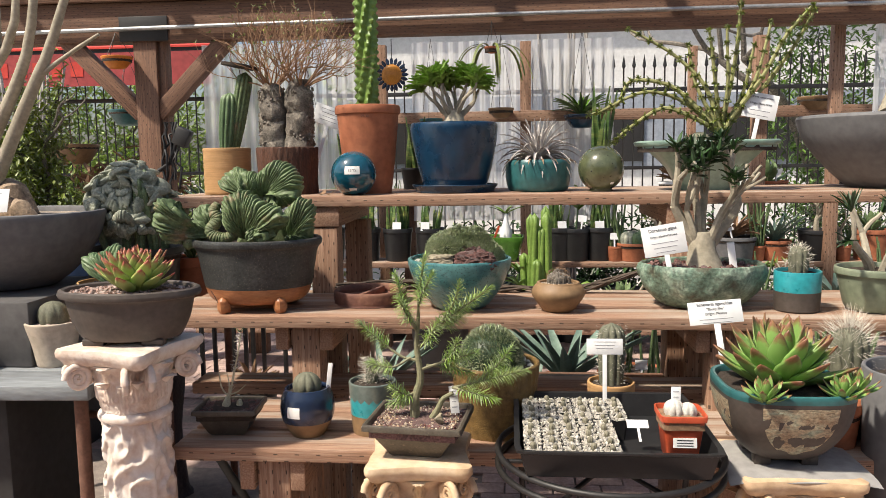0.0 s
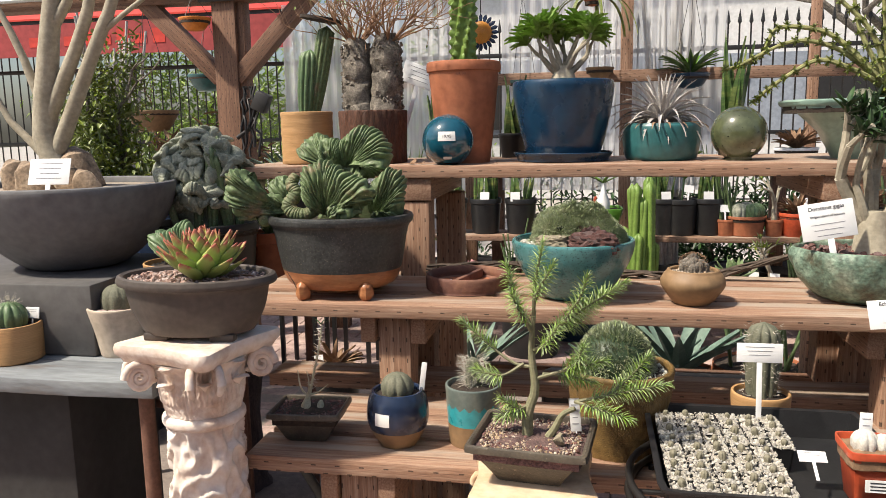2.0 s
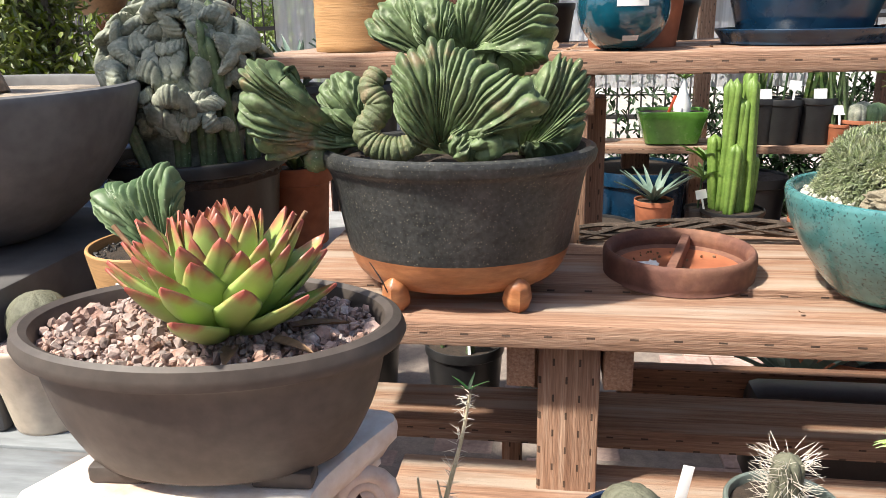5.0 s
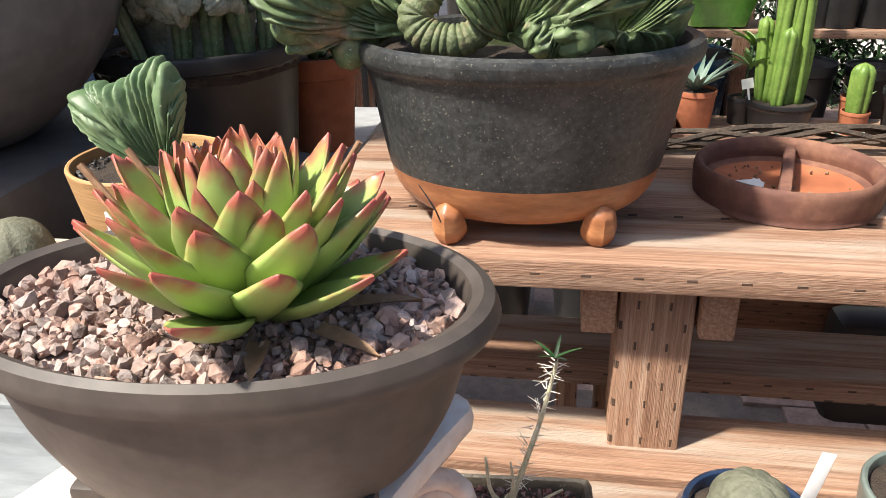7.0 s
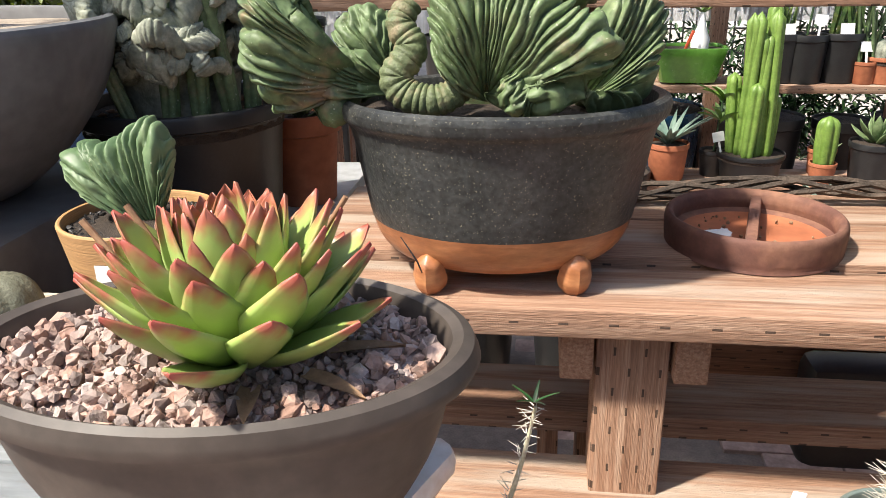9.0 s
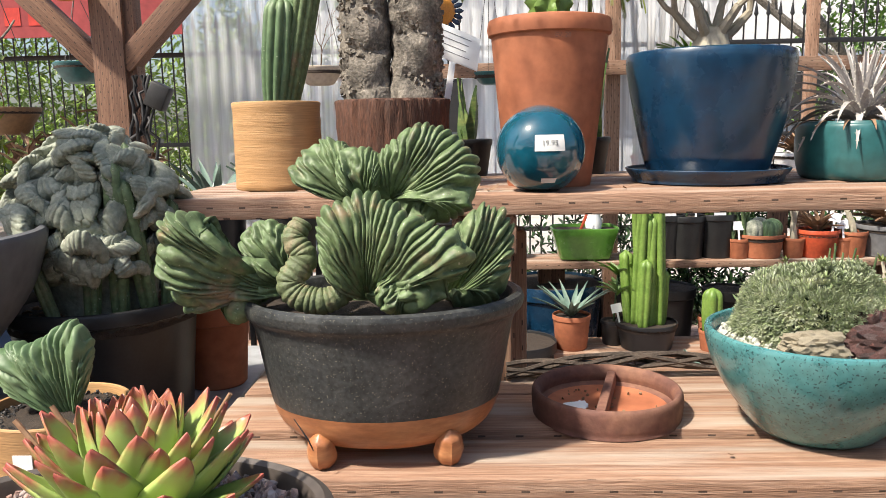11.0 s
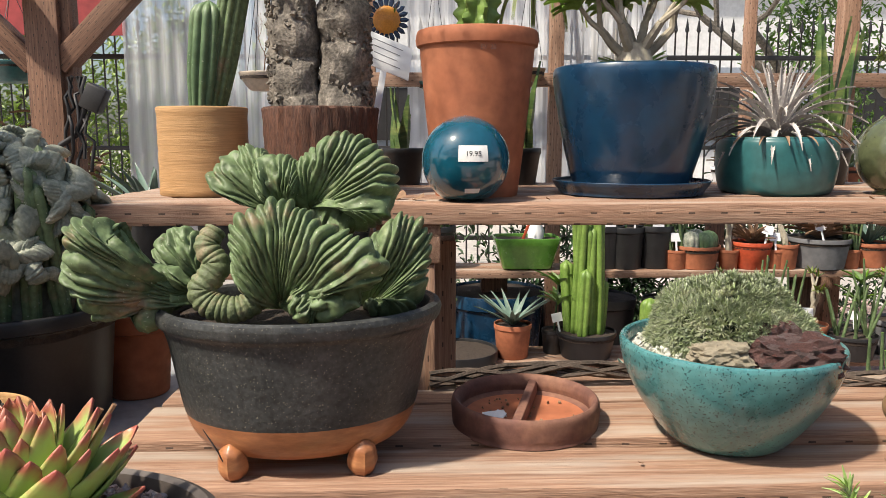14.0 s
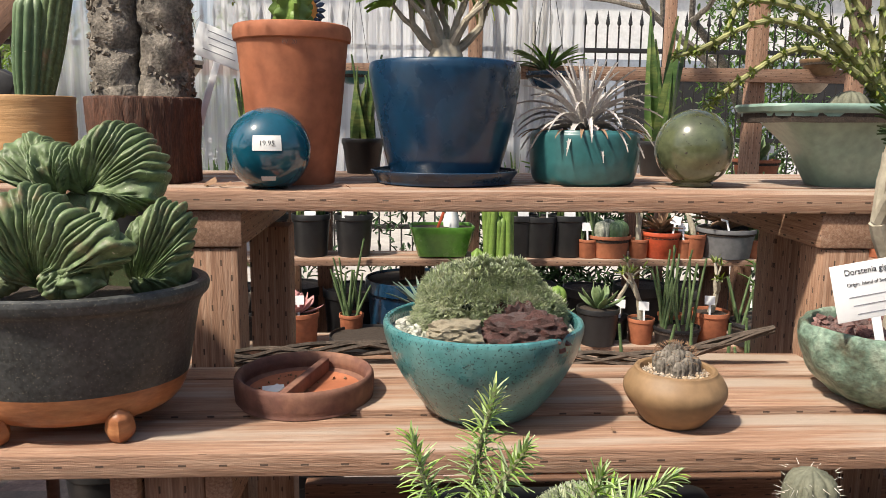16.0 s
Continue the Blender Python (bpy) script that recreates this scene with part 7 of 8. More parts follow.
for x in (-0.8, 1.1, 3.4):
    box("leg", x, x + 0.09, 5.85, 5.94, 0, 1.06, OLDWOOD["z"], far2)


def nursery(name, label, at, r, h, mat, group=""):
    return pot(name, label, at, [(r * 0.78, 0.0), (r * 0.82, 0.004), (r * 0.95, h * 0.86), (r, h * 0.88), (r, h)], mat, 0.006, 0.02, 28, group=group)


def snake_plant(at, r=0.10, h=0.22, tall=0.32, n=16, seed=1, first=None):
    e = nursery("potted_snake_plant", "black nursery pot of upright snake plant with a white label", at, r, h, BLACKPL, "snake plants on the far shelf")
    rnd = random.Random(seed)
    spec = [((rnd.uniform(-0.6, 0.6) * r, rnd.uniform(-0.6, 0.6) * r, h - 0.02), (rnd.uniform(-0.22, 0.22), rnd.uniform(-0.22, 0.22), 1), tall * rnd.uniform(0.6, 1.1), 0.03, 0.0) for _ in range(n)]
    blades("leaves", spec, SNAKE, e, twist=1.2)
    vs, fs = box_data(-0.03, 0.03, -0.001, 0.001, 0, 0.06, 0)
    o = as_object("plant_label", vs, fs, WHITEPL, e)
    o.location, o.rotation_euler = (rnd.uniform(-0.03, 0.03), -r * 0.9, h - 0.01), (radians(-12), 0, rnd.uniform(-0.3, 0.3))
    return e


for i, x in enumerate((-1.25, -1.0, -0.775, -0.545, 0.35, 0.62)):
    snake_plant((x, 5.36, 0.70), 0.105, 0.225, 0.34 if i != 3 else 0.2, 15, i)
e = pot("green_planter", "glossy green rectangular planter with a white bottle plant", (-0.07, 5.34, 0.70), [(0.10, 0), (0.13, 0.01), (0.165, 0.13), (0.175, 0.165)], GREENGLAZE, 0.012, 0.02, 40, power=7, sy=0.7)
tube("caudex", [(0.05, 0, 0.14), (0.05, 0, 0.20), (0.05, 0, 0.26), (0.05, 0, 0.33)], [0.04, 0.045, 0.02, 0.01], WHITEPL, e)
blades("leaves", [((0.05, 0, 0.32), (math.cos(a), math.sin(a), 0.7), 0.14, 0.025, 0.5) for a in (0, 1.2, 2.4, 3.6, 5)], LEAF, e)
box("red_tag", -0.02, -0.005, -0.07, -0.065, 0.15, 0.25, REDPL, e, rot=(0, 20, 0))
e = nursery("potted_cactus_columns", "black pot of tall yellow-green four-ribbed cactus columns", (0.20, 5.05, 0.30), 0.15, 0.13, BLACKPL)
rnd = random.Random(3)
for i in range(10):
    a = i * 2.4
    r = 0.028 * math.sqrt(i)
    ribbed("column", e, (r * math.cos(a), r * math.sin(a), 0.11), 0.034, rnd.uniform(0.50, 0.72) if i < 7 else rnd.uniform(0.2, 0.4), 4, CACTUS_Y, 0.35, tilt=(rnd.uniform(-3, 3), rnd.uniform(-4, 4), rnd.uniform(0, 90)))
e = nursery("potted_cactus", "small pot with a stout ribbed green cactus", (0.50, 4.99, 0.30), 0.06, 0.1, TERRA)
ribbed("column", e, (0, 0, 0.09), 0.05, 0.22, 5, CACTUS_Y, 0.3)


def small_potted(x, y, z, r, h, mat, kind, label, seed=0):
    e = nursery("potted_succulent", label, (x, y, z), r, h, mat, "small succulents on the far shelves")
    rnd = random.Random(seed)
    if seed % 2 == 0:
        vs, fs = box_data(-0.028, 0.028, -0.001, 0.001, 0.05, 0.095, 0)
        v2, f2 = box_data(-0.005, 0.005, -0.001, 0.001, -0.03, 0.05, 0)
        o = as_object("plant_label", *join_data([(vs, fs), (v2, f2)]), WHITEPL, e, "white plastic label")
        o.location, o.rotation_euler = (rnd.uniform(-0.4, 0.4) * r, -r * 0.7, h), (radians(-14), radians(rnd.uniform(-12, 12)), rnd.uniform(-0.3, 0.3))
    if kind == "rosette":
        rosette(e, (0, 0, h - 0.01), r * 1.25, 14, LEAF, seed, flat=15, steep=80)
    elif kind == "pink":
        rosette(e, (0, 0, h - 0.01), r * 1.2, 16, PINK, seed, flat=10, steep=80, width=0.45)
    elif kind == "agave":
        blades("leaves", [((0, 0, h - 0.01), (math.cos(a), math.sin(a), 0.7 + 0.5 * rnd.random()), r * 2.4, r * 0.32, 0.3) for a in [i * 2.4 for i in range(16)]], AGAVE, e)
    elif kind == "sticks":
        for _ in range(14):
            a = rnd.uniform(0, 6.28)
            b = Vector((r * 0.6 * math.cos(a), r * 0.6 * math.sin(a), h - 0.02))
            tube("stem", bend(b, b + Vector((rnd.uniform(-0.08, 0.08), rnd.uniform(-0.05, 0.05), rnd.uniform(0.15, 0.42))), 0.03, 4), [0.008, 0.008, 0.007, 0.006, 0.005], LEAF, e, "", 6)
    elif kind == "tree":
        p_, t_ = grow_tree(rnd, (0, 0, h - 0.02), (0, 0, 1), 0.12, 0.02, 2, 0.7, 0.8, (2, 3))
        as_object("branching", *join_data(p_), PALEBARK, e)["kind"] = "stuff"
        as_object("leaves", *join_data(leaf_cluster(t_, rnd, 5, 0.05, 0.016)), LEAF_Y, e)["kind"] = "stuff"
    elif kind == "globe":
        for k in range(5):
            ribbed("globe", e, (r * 0.5 * math.cos(k * 1.3), r * 0.5 * math.sin(k * 1.3), h - 0.02), r * 0.42, r * 0.8, 9, CACTUS_G if k % 2 else CACTUS_B)
    elif kind == "leafy":
        p_ = [tube_data(bend((0, 0, h - 0.02), (0.02, 0, h + 0.25), 0.02, 4), [0.005] * 5, 6)]
        as_object("stem", *join_data(p_), LEAF_D, e)
        as_object("leaves", *join_data(leaf_cluster([(Vector((0.02, 0, h + 0.25)), Vector((0, 0, 1))), (Vector((0.015, 0, h + 0.15)), Vector((0, 0, 1)))], rnd, 9, 0.13, 0.035, 1.6, 0.02, 0.5)), LEAF, e)["kind"] = "stuff"
    elif kind == "red":
        blades("leaves", [((0, 0, h - 0.01), (rnd.uniform(-1, 1), rnd.uniform(-1, 1), 0.8), r * 1.3, r * 0.3, 0.8) for _ in range(50)], DRY, e)
    return e


PINK = material("pink_succulent_leaf", ((0.42, 0.17, 0.18), (0.52, 0.27, 0.26)), 20, rough=0.5, bump=0.05)
AGAVE = material("blue_agave_leaf", ((0.09, 0.15, 0.12), (0.17, 0.24, 0.19)), 9, rough=0.5, bump=0.05)
for i, (x, y, z, r, h, m_, k, lab) in enumerate((
    (0.46, 5.34, 0.70, 0.10, 0.22, BLACKPL, "leafy", "black pot with a single leafy stem"),
    (0.84, 5.34, 0.70, 0.125, 0.12, TERRA, "globe", "terracotta bowl of clustered cacti"),
    (1.13, 5.32, 0.70, 0.105, 0.14, REDPL, "red", "red pot with curled reddish foliage and a label"),
    (1.30, 5.30, 0.70, 0.07, 0.13, TERRA, "tree", "small terracotta pot with a white-stemmed caudex"),
    (1.50, 5.34, 0.70, 0.16, 0.16, GREYPOT, "red", "grey bowl with a twisted dry succulent"),
    (1.78, 5.36, 0.70, 0.11, 0.13, TERRA, "agave", "terracotta pot with pointed green leaves"),
    (2.05, 5.36, 0.70, 0.12, 0.20, BLACKPL, "tree", "black pot with a leafy caudex"),
    (2.40, 5.36, 0.70, 0.12, 0.20, TERRA, "rosette", "terracotta pot with a green rosette"),
    (2.75, 5.36, 0.70, 0.12, 0.20, TERRA, "globe", "terracotta pot of cacti"),
    (-0.17, 5.05, 0.30, 0.095, 0.17, TERRA, "agave", "orange plastic pot with a spiky grey agave and label"),
    (-0.80, 5.02, 0.30, 0.10, 0.17, TERRA, "pink", "terracotta pot with a pink rosette succulent"),
    (0.72, 5.02, 0.30, 0.11, 0.19, BLACKPL, "rosette", "black pot with a large pale green rosette"),
    (0.95, 5.03, 0.30, 0.07, 0.13, TERRA, "tree", "terracotta pot with a small bottle tree"),
    (1.12, 4.98, 0.30, 0.12, 0.10, BLACKPL, "sticks", "black pot of thin green pencil stems"),
    (1.32, 5.05, 0.30, 0.10, 0.16, TERRA, "tree", "terracotta pot with a yellowing shrub"),
    (1.52, 4.99, 0.30, 0.12, 0.12, BLACKPL, "sticks", "black pot of green pencil stems"),
    (1.78, 5.05, 0.30, 0.12, 0.18, GREYPOT, "tree", "green-grey pot with a swollen-stemmed shrub"),
    (2.05, 5.0, 0.30, 0.12, 0.2, TERRA, "agave", "terracotta pot with a toothed aloe"),
    (2.40, 5.0, 0.30, 0.14, 0.2, BLACKPL, "sticks", "black pot of green stems by the path"),
    (-0.45, 4.98, 0.0, 0.20, 0.36, BLACKPL, "plain", "large black pot under the far shelf"),
    (-1.35, 5.02, 0.30, 0.11, 0.2, TERRA, "rosette", "terracotta pot with a green rosette below"),
    (-0.30, 5.9, 1.09, 0.10, 0.16, TERRA, "agave", "terracotta pot with grey leaves"),
    (0.40, 5.9, 1.09, 0.12, 0.12, TERRA, "globe", "terracotta bowl of small cacti"),
    (1.25, 5.9, 1.09, 0.14, 0.12, WHITEPL, "red", "white tray of dry succulents"),
    (1.9, 5.9, 1.09, 0.14, 0.12, TERRA, "rosette", "terracotta bowl with rosettes"),
    (2.5, 5.9, 1.09, 0.12, 0.14, BLACKPL, "sticks", "black pot of trailing stems"),
    # on the ground behind the benches
    (-0.95, 3.75, 0.0, 0.14, 0.26, BLACKPL, "sticks", "black nursery pot with green stems on the paving"),
    (-0.62, 3.70, 0.0, 0.15, 0.28, BLACKPL, "agave", "black nursery pot on the paving behind the bench"),
    (-1.32, 3.80, 0.0, 0.13, 0.24, BLACKPL, "red", "black pot of orange-flowered plants"),
    (0.28, 3.65, 0.0, 0.19, 0.34, TERRA, "agave", "large terracotta pot with a striped agave"),
    (0.62, 3.75, 0.0, 0.19, 0.36, TERRA, "sticks", "large terracotta pot with cut stems"),
    (0.92, 3.70, 0.0, 0.16, 0.36, BLACKPL, "sticks", "black pot with thin stems behind the bench"),
    (0.10, 3.55, 0.0, 0.16, 0.24, BLACKPL, "agave", "black pot with arching pale agave"),
    (1.55, 3.7, 0.0, 0.18, 0.4, BLACKPL, "sticks", "black pot beyond the bench end"),
)):
    small_potted(x, y, z, r, h, m_, k, lab, i)
e = nursery("blue_planter", "large deep blue glazed planter beneath the shelf", (-0.22, 5.45, 0.0), 0.27, 0.56, BLUEGLAZE)
for i, (x, y) in enumerate(((-1.75, 4.55), (-1.45, 4.6))):
    st = thing("plant_stand", "dark slender plant stand behind the benches", "plant stand", (x, y, 0))
    box("top", -0.12, 0.12, -0.12, 0.12, 0.83, 0.86, IRON, st)
    for a in (-0.1, 0.1):
        for b_ in (-0.1, 0.1):
            box("leg", a - 0.012, a + 0.012, b_ - 0.012, b_ + 0.012, 0, 0.83, IRON, st)
    a_ = small_potted(x, y, 0.86, 0.11, 0.18, BLACKPL, "agave", "black pot with a blue-grey agave fan", i)
    a_.scale = (1.2, 1.2, 1.2)

# ---- hanging and standing things behind ----
e = thing("sun_face_ornament", "orange ceramic sun ornament with dark blue rays, hung by a chain", "wall ornament", (-0.80, 5.40, 1.985))
lathe("disc", smooth_profile([(0.001, -0.02), (0.07, -0.015), (0.072, 0.0), (0.055, 0.022), (0.001, 0.034)], 4), material("orange_ceramic", ((0.50, 0.20, 0.03), (0.60, 0.27, 0.05)), 20, rough=0.35, bump=0.05), e, segs=40).rotation_euler = (radians(90), 0, 0)
ray_me = leaf_mesh("ray", 0.055, 0.026, 0.012, 0.0, NAVY)
for k in range(20):
    o = new("ray", ray_me)
    o.parent = e
    o.matrix_basis = Matrix.Rotation(2 * math.pi * k / 20, 4, "Y") @ Matrix.Translation((0.062, 0, 0)) @ Matrix.Rotation(radians(90), 4, "X")
tube("chain", [(0, 0, 0.11), (0, 0.0, 0.24)], 0.003, IRON, e)


def hanging(x, y, z, r, mat, plant_kind, label):
    e = pot("hanging_pot", label, (x, y, z), smooth_profile([(r * 0.35, 0), (r * 0.6, 0.01), (r * 0.95, r * 0.6), (r, r * 0.75)], 3), mat, 0.006, 0.02, 28, group="hanging pots", category="hanging pot")
    for a in (0.4, 2.5, 4.6):
        tube("wire", [(r * math.cos(a), r * math.sin(a), r * 0.75), (0, 0, max(0.2, 2.25 - z))], 0.002, IRON, e, "", 4)
    rnd = random.Random(int(x * 100))
    if plant_kind == "fern":
        blades("fronds", [((0, 0, r * 0.7), (math.cos(a), math.sin(a), 0.5 + rnd.random()), r * 1.9, r * 0.28, 0.8) for a in [i * 2.4 for i in range(34)]], LEAF, e)
    elif plant_kind == "trail":
        blades("trailing_growth", [((r * 0.7 * math.cos(a), r * 0.7 * math.sin(a), r * 0.7), (math.cos(a), math.sin(a), 0.4), 0.35, 0.012, 3.2) for a in [i * 0.7 for i in range(40)]], LEAF_Y, e, n=10)
    elif plant_kind == "twigs":
        as_object("twig_crown", *join_data(grow_tree(rnd, (0, 0, r * 0.6), (0.2, 0, 1), 0.12, 0.004, 3, 0.8, 0.8, (2, 3))[0]), TWIG, e)["kind"] = "stuff"
    return e


hanging(0.50, 5.45, 1.60, 0.12, BLUEGLAZE, "fern", "dark hanging pot with a bright green fern")
hanging(-1.42, 5.3, 1.62, 0.12, CREAM, "twigs", "pale hanging bowl with bare twigs")
hanging(-3.0, 6.0, 1.70, 0.16, TEALDARK, "none", "dark teal hanging bowl")
hanging(-3.15, 5.4, 1.40, 0.19, BROWNCLAY, "twigs", "brown hanging bowl with dry growth")
hanging(-0.55, 5.6, 1.62, 0.09, TEALDARK, "none", "small green hanging pot")
hanging(-0.05, 5.5, 1.68, 0.09, BROWNCLAY, "none", "small tan hanging pot")
hanging(2.1, 5.6, 1.70, 0.12, BROWNCLAY, "none", "brown hanging bowl by the fence")
hanging(2.25, 6.0, 1.62, 0.12, CREAM, "none", "pale hanging bowl by the fence")
hanging(-0.10, 5.0, 2.06, 0.05, TERRA, "trail", "small pot of trailing pale green stems hung from the beam")
hanging(-2.55, 4.98, 2.02, 0.10, material("orange_plastic", ((0.55, 0.16, 0.02), (0.65, 0.22, 0.03)), 10, rough=0.5, bump=0.02), "none", "orange plastic hanging bucket")

# chain and lamp on the far post
e = thing("chain_and_lamp", "black work lamp and coiled chain hung on a timber post", "lamp", (-2.24, 5.0, 1.35))
for k in range(5):
    tube("chain", bend((-0.02 + 0.02 * k, 0, 0.32), (-0.05 + 0.03 * k, -0.02, -0.12 + 0.06 * (k % 2)), 0.05, 8, random.Random(k), 0.02), 0.009, IRON, e, "", 6)
box("lamp_head", 0.05, 0.15, -0.04, 0.03, 0.16, 0.28, IRON, e, rot=(0, 25, 0), bev=0.01)
tube("bracket", [(0.06, 0, 0.2), (0.0, 0, 0.05), (-0.08, 0, 0.0)], 0.015, IRON, e)


def woody(name, label, at, height, n, mat, lab, seed=1, spread=0.16, rad=0.02):
    """A bundle of upright canes."""
    e = thing(name, label, "plant", at)
    rnd = random.Random(seed)
    for k in range(n):
        a = rnd.uniform(0, 6.28)
        b = Vector((0.05 * math.cos(a), 0.05 * math.sin(a), 0))
        top_ = Vector((spread * rnd.uniform(-1, 1), spread * rnd.uniform(-1, 1), height * rnd.uniform(0.75, 1.05)))
        tube("cane", bend(b, top_, 0.02, 8, rnd, 0.015), [rad * (1 - 0.07 * i) for i in range(9)], mat, e, lab, 6)
    return e


OCOT = material("grey_white_cane", ((0.24, 0.22, 0.20), (0.52, 0.50, 0.47)), 30, (1, 1, 0.4), 0.85, 0.6)
woody("ocotillo", "bundle of grey-white spiny ocotillo canes", (0.42, 5.9, 0), 2.5, 14, OCOT, "", 3, 0.22)
woody("ocotillo", "grey ocotillo canes by the fence", (-4.2, 6.6, 0), 2.35, 16, OCOT, "", 4, 0.25, 0.025)

# leafy shrub, hedge and trees
def foliage(name, label, at, size, n, mat, seed=1, leaf=0.05, kind=""):
    """A crown of many small leaves in uneven clumps, on limbs."""
    e = thing(name, label, "tree" if size[2] > 1.2 else "shrub", at, kind=kind)
    rnd = random.Random(seed)
    limbs, tips = grow_tree(rnd, (0, 0, -size[2] * 0.5), (0, 0, 1), size[2] * 0.5, size[2] * 0.03, 3, 0.8, 0.75, (2, 3))
    as_object("limb_frame", *join_data(limbs), BARK, e, "branching limbs")
    cl = [Vector((rnd.gauss(0, 0.45) * size[0], rnd.gauss(0, 0.45) * size[1], rnd.uniform(-0.5, 0.5) * size[2])) for _ in range(34)]
    out = []
    for _ in range(n):
        c = rnd.choice(cl)
        p = c + Vector([rnd.gauss(0, 0.16) * s for s in size])
        d = Vector([rnd.uniform(-1, 1) for _ in range(3)])
        out.append(blade_data(p, d, leaf * rnd.uniform(0.6, 1.3), leaf * 0.5, 0.3, n=2, start=0.3))
    as_object("crown", *join_data(out), mat, e)["kind"] = "stuff"
    return e


# paler copy of LEAF: sunlight on the far foliage is put into the colour
LEAF_SUN = material("sun_brightened_leaf", ((0.22, 0.34, 0.08), (0.38, 0.50, 0.15), (0.50, 0.60, 0.26)), 6, rough=0.5, bump=0, thin=0.45, island=0.3)
foliage("leafy_shrub", "tangled leafy shrub in a black pot", (-2.27, 3.55, 1.30), (0.26, 0.25, 0.72), 5200, LEAF_Y, 2, 0.04)
e = nursery("nursery_pot", "large black nursery pot holding a leafy shrub", (-2.35, 3.55, 0.45), 0.26, 0.42, BLACKPL)
o = box("pot_block", -2.6, -2.1, 3.3, 3.8, 0, 0.45, IRON)
tagged(o, "dark block under a large nursery pot", "plinth")
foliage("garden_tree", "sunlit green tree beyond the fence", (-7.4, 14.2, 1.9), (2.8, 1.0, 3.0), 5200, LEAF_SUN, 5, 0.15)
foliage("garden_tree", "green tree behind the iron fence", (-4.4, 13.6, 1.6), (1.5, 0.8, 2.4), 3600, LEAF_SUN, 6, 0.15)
foliage("garden_tree", "dark ivy-covered tree by the warehouse", (3.9, 10.2, 2.1), (0.8, 0.6, 3.2), 4200, LEAF, 7, 0.10)
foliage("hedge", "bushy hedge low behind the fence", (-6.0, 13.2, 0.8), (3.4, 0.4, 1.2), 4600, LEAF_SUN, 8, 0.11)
foliage("low_shrub", "brown-green scrub below the fence", (3.0, 6.8, 0.42), (0.9, 0.4, 0.85), 3000, LEAF_D, 9, 0.05)
foliage("red_bromeliads", "reddish-brown bromeliad clump by the post", (-2.75, 5.6, 1.2), (0.3, 0.25, 0.35), 1500, DRY, 10, 0.10)
for i, (x, y, r_) in enumerate(((-2.9, 5.3, 0.30), (-2.2, 4.2, 0.22), (2.3, 4.3, 0.25))):
    nursery("nursery_pot", "large black nursery pot among the plants", (x, y, 0), r_, r_ * 2.2, BLACKPL, "black pots on the ground")
st = tagged(lathe("stump", smooth_profile([(0.15, 0.0), (0.13, 0.05), (0.115, 0.3), (0.13, 0.56), (0.001, 0.57)], 5), TRUNKW, None, segs=40, ripple=lambda a, z: 1 + 0.06 * math.sin(a * 5) + 0.03 * math.sin(a * 13 + z * 9), at=(-1.50, 3.05, 0)), "dark weathered wood stump on the paving", "stump")
lb = thing("blue_crate", "dark blue woven crate behind the bowl", "crate", (-1.75, 3.0, 0.88))
box("body", -0.25, 0.25, -0.15, 0.15, 0, 0.24, NAVY, lb)
box("rim", -0.26, 0.26, -0.16, 0.16, 0.24, 0.26, NAVY, lb)
stc = thing("folding_stand", "black folding metal stand under the bench", "stand", (-0.78, 2.30, 0))
for s in (-1, 1):
    tube("strut", [(-0.16 * s, 0, 0.0), (0.16 * s, 0.02 * s, 0.55)], 0.014, IRON, stc)
tube("strut", [(-0.2, 0, 0.2), (0.2, 0, 0.2)], 0.012, IRON, stc)
tr = thing("black_trough", "black plastic trough behind the bench legs", "trough", (0.0, 2.72, 0.0))
box("body", -0.25, 0.4, 0, 0.10, 0.4, 0.62, BLACKPL, tr, bev=0.03)

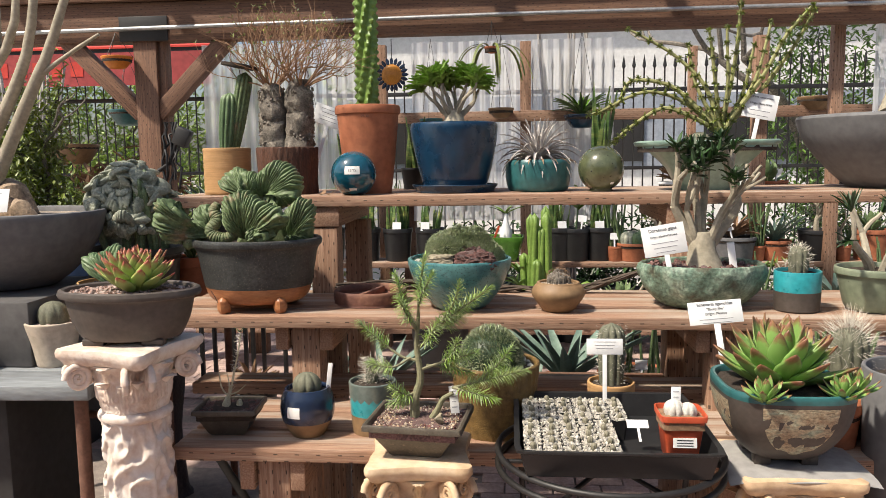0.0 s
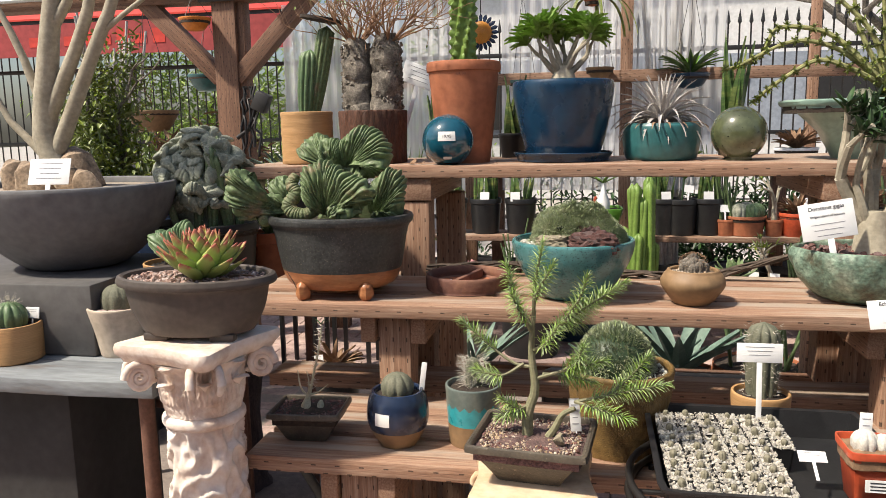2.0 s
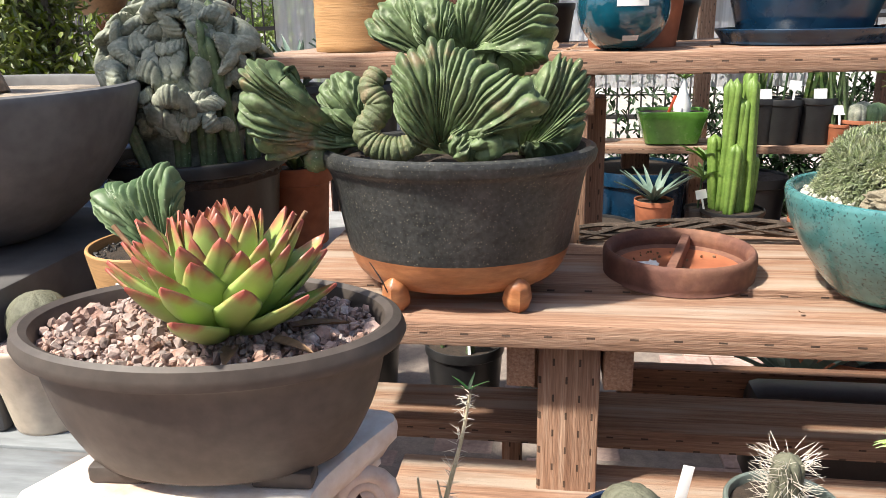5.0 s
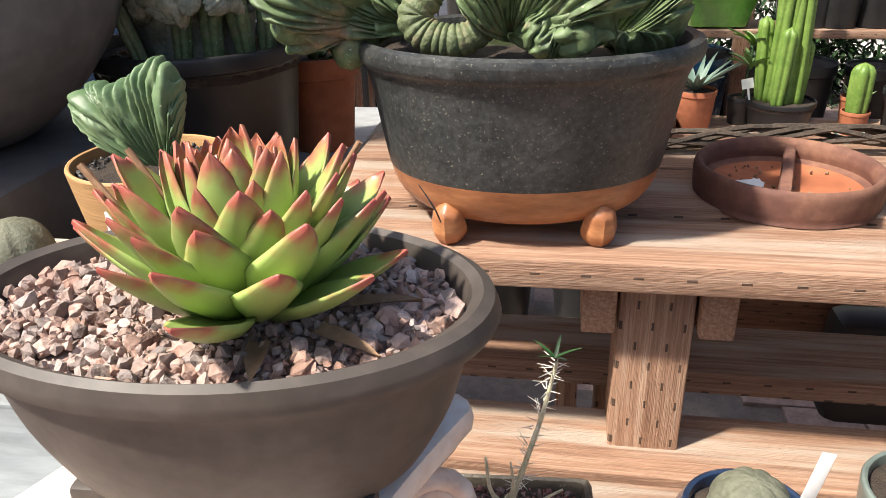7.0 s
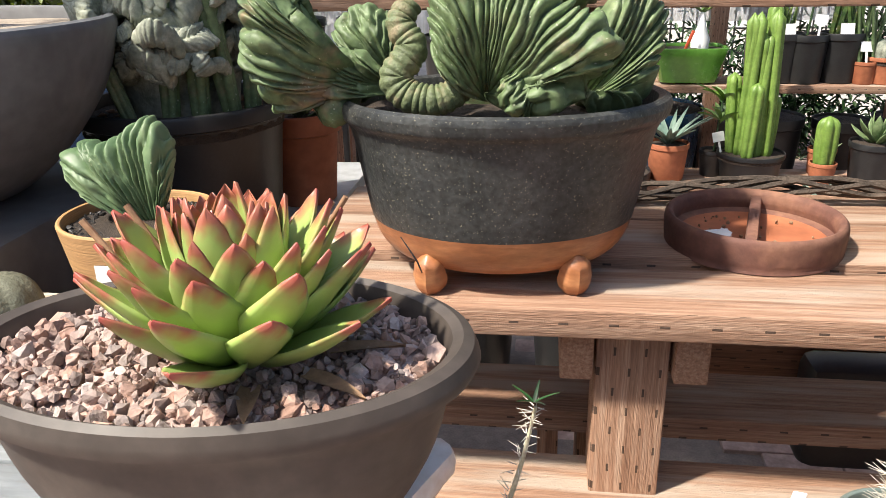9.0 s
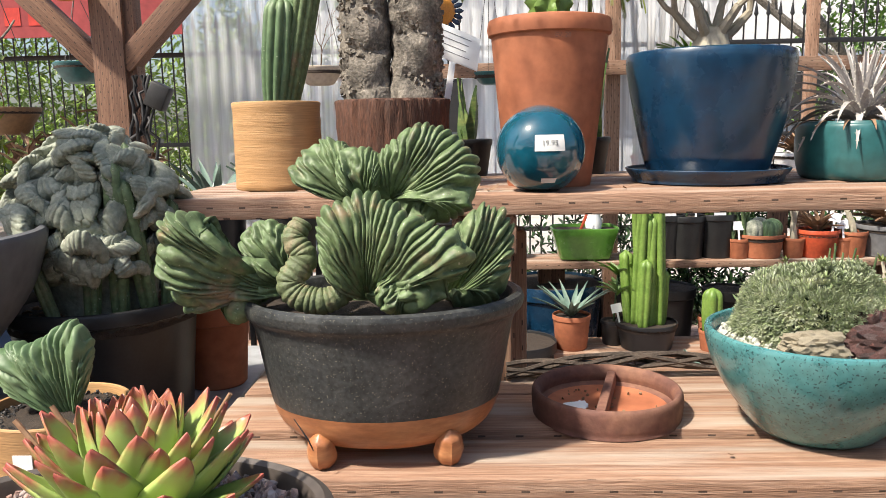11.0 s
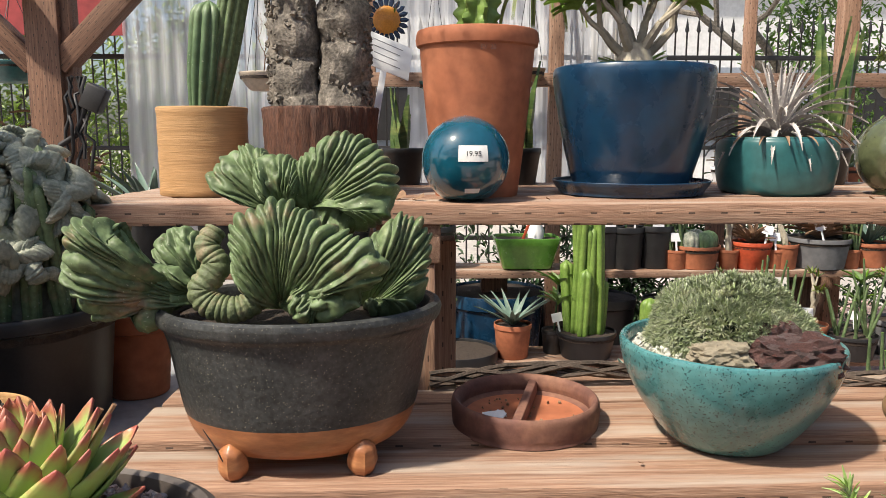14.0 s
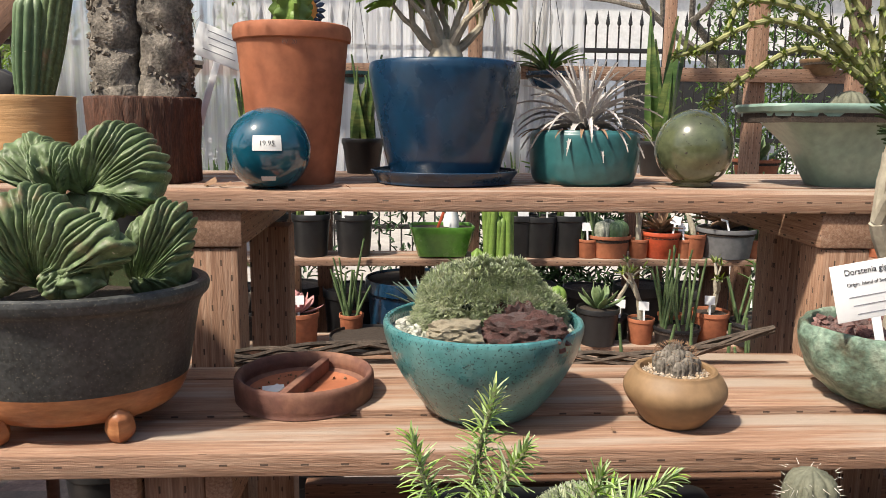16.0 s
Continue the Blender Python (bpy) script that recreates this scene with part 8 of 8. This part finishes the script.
foliage("low_shrub", "dark tangled scrub filling the ground behind the far shelf", (0.9, 6.7, 0.42), (1.5, 0.25, 0.85), 5200, LEAF_D, 12, 0.07)
for i in range(9):
    nursery("nursery_pot", "black nursery pot on the ground beneath the far shelf", (-1.3 + i * 0.36, 5.85 + 0.08 * (i % 2), 0), 0.15 + 0.02 * (i % 3), 0.42, BLACKPL, "black pots on the ground")
for i, x in enumerate((-1.1, -0.55, 0.05, 0.55, 0.85, 1.15, 1.6, 1.95)):
    small_potted(x, 5.12 + 0.05 * (i % 2), 0.30, 0.065, 0.12, TERRA if i % 2 else BLACKPL, ("tree", "sticks", "leafy", "rosette")[i % 4], "little pot squeezed among others on the lower shelf", 60 + i)
for i, x in enumerate((0.72, 1.0, 1.25, 1.65, 2.2, 2.6)):
    small_potted(x, 5.30, 0.70, 0.055, 0.10, TERRA, ("sticks", "tree", "rosette")[i % 3], "little terracotta pot among others on the upper shelf", 80 + i)

# ---- brick paving, laid as single pavers ----
bv, bf = box_data(-0.098, 0.098, -0.048, 0.048, -0.004, 0.012, 0.003)
bme = bpy.data.meshes.new("brick")
bme.from_pydata([tuple(v) for v in bv], [], bf)
bme.materials.append(BRICK)
rnd = random.Random(1)
count = 0
for r in range(26):
    for c in range(11):
        x, y = -2.35 + c * 0.203 + (0.1 if r % 2 else 0), 1.75 + r * 0.102
        if count < 290:
            o = new("brick", bme)
            o.parent = floor
            o.matrix_world = pose(x, y, -0.002 + rnd.uniform(-0.002, 0.002), 0, 0, rnd.uniform(-1, 1))
            o.matrix_parent_inverse = floor.matrix_world.inverted()
            count += 1
rest = []
for r in range(-30, 60):
    for c in range(-5, 28):
        x, y = -2.35 + c * 0.203 + (0.1 if r % 2 else 0), 1.75 + r * 0.102
        if 0 <= r < 26 and 0 <= c < 11:
            continue
        if -3.3 < x < 3.1 and y < 7.6:
            rest.append(([(v[0] + x, v[1] + y, v[2] - 0.002) for v in bv], bf))
o = as_object("pavers", *join_data(rest), BRICK, None, smooth=False)
tagged(o, "joined rows of brown brick pavers", "paving", kind="stuff")
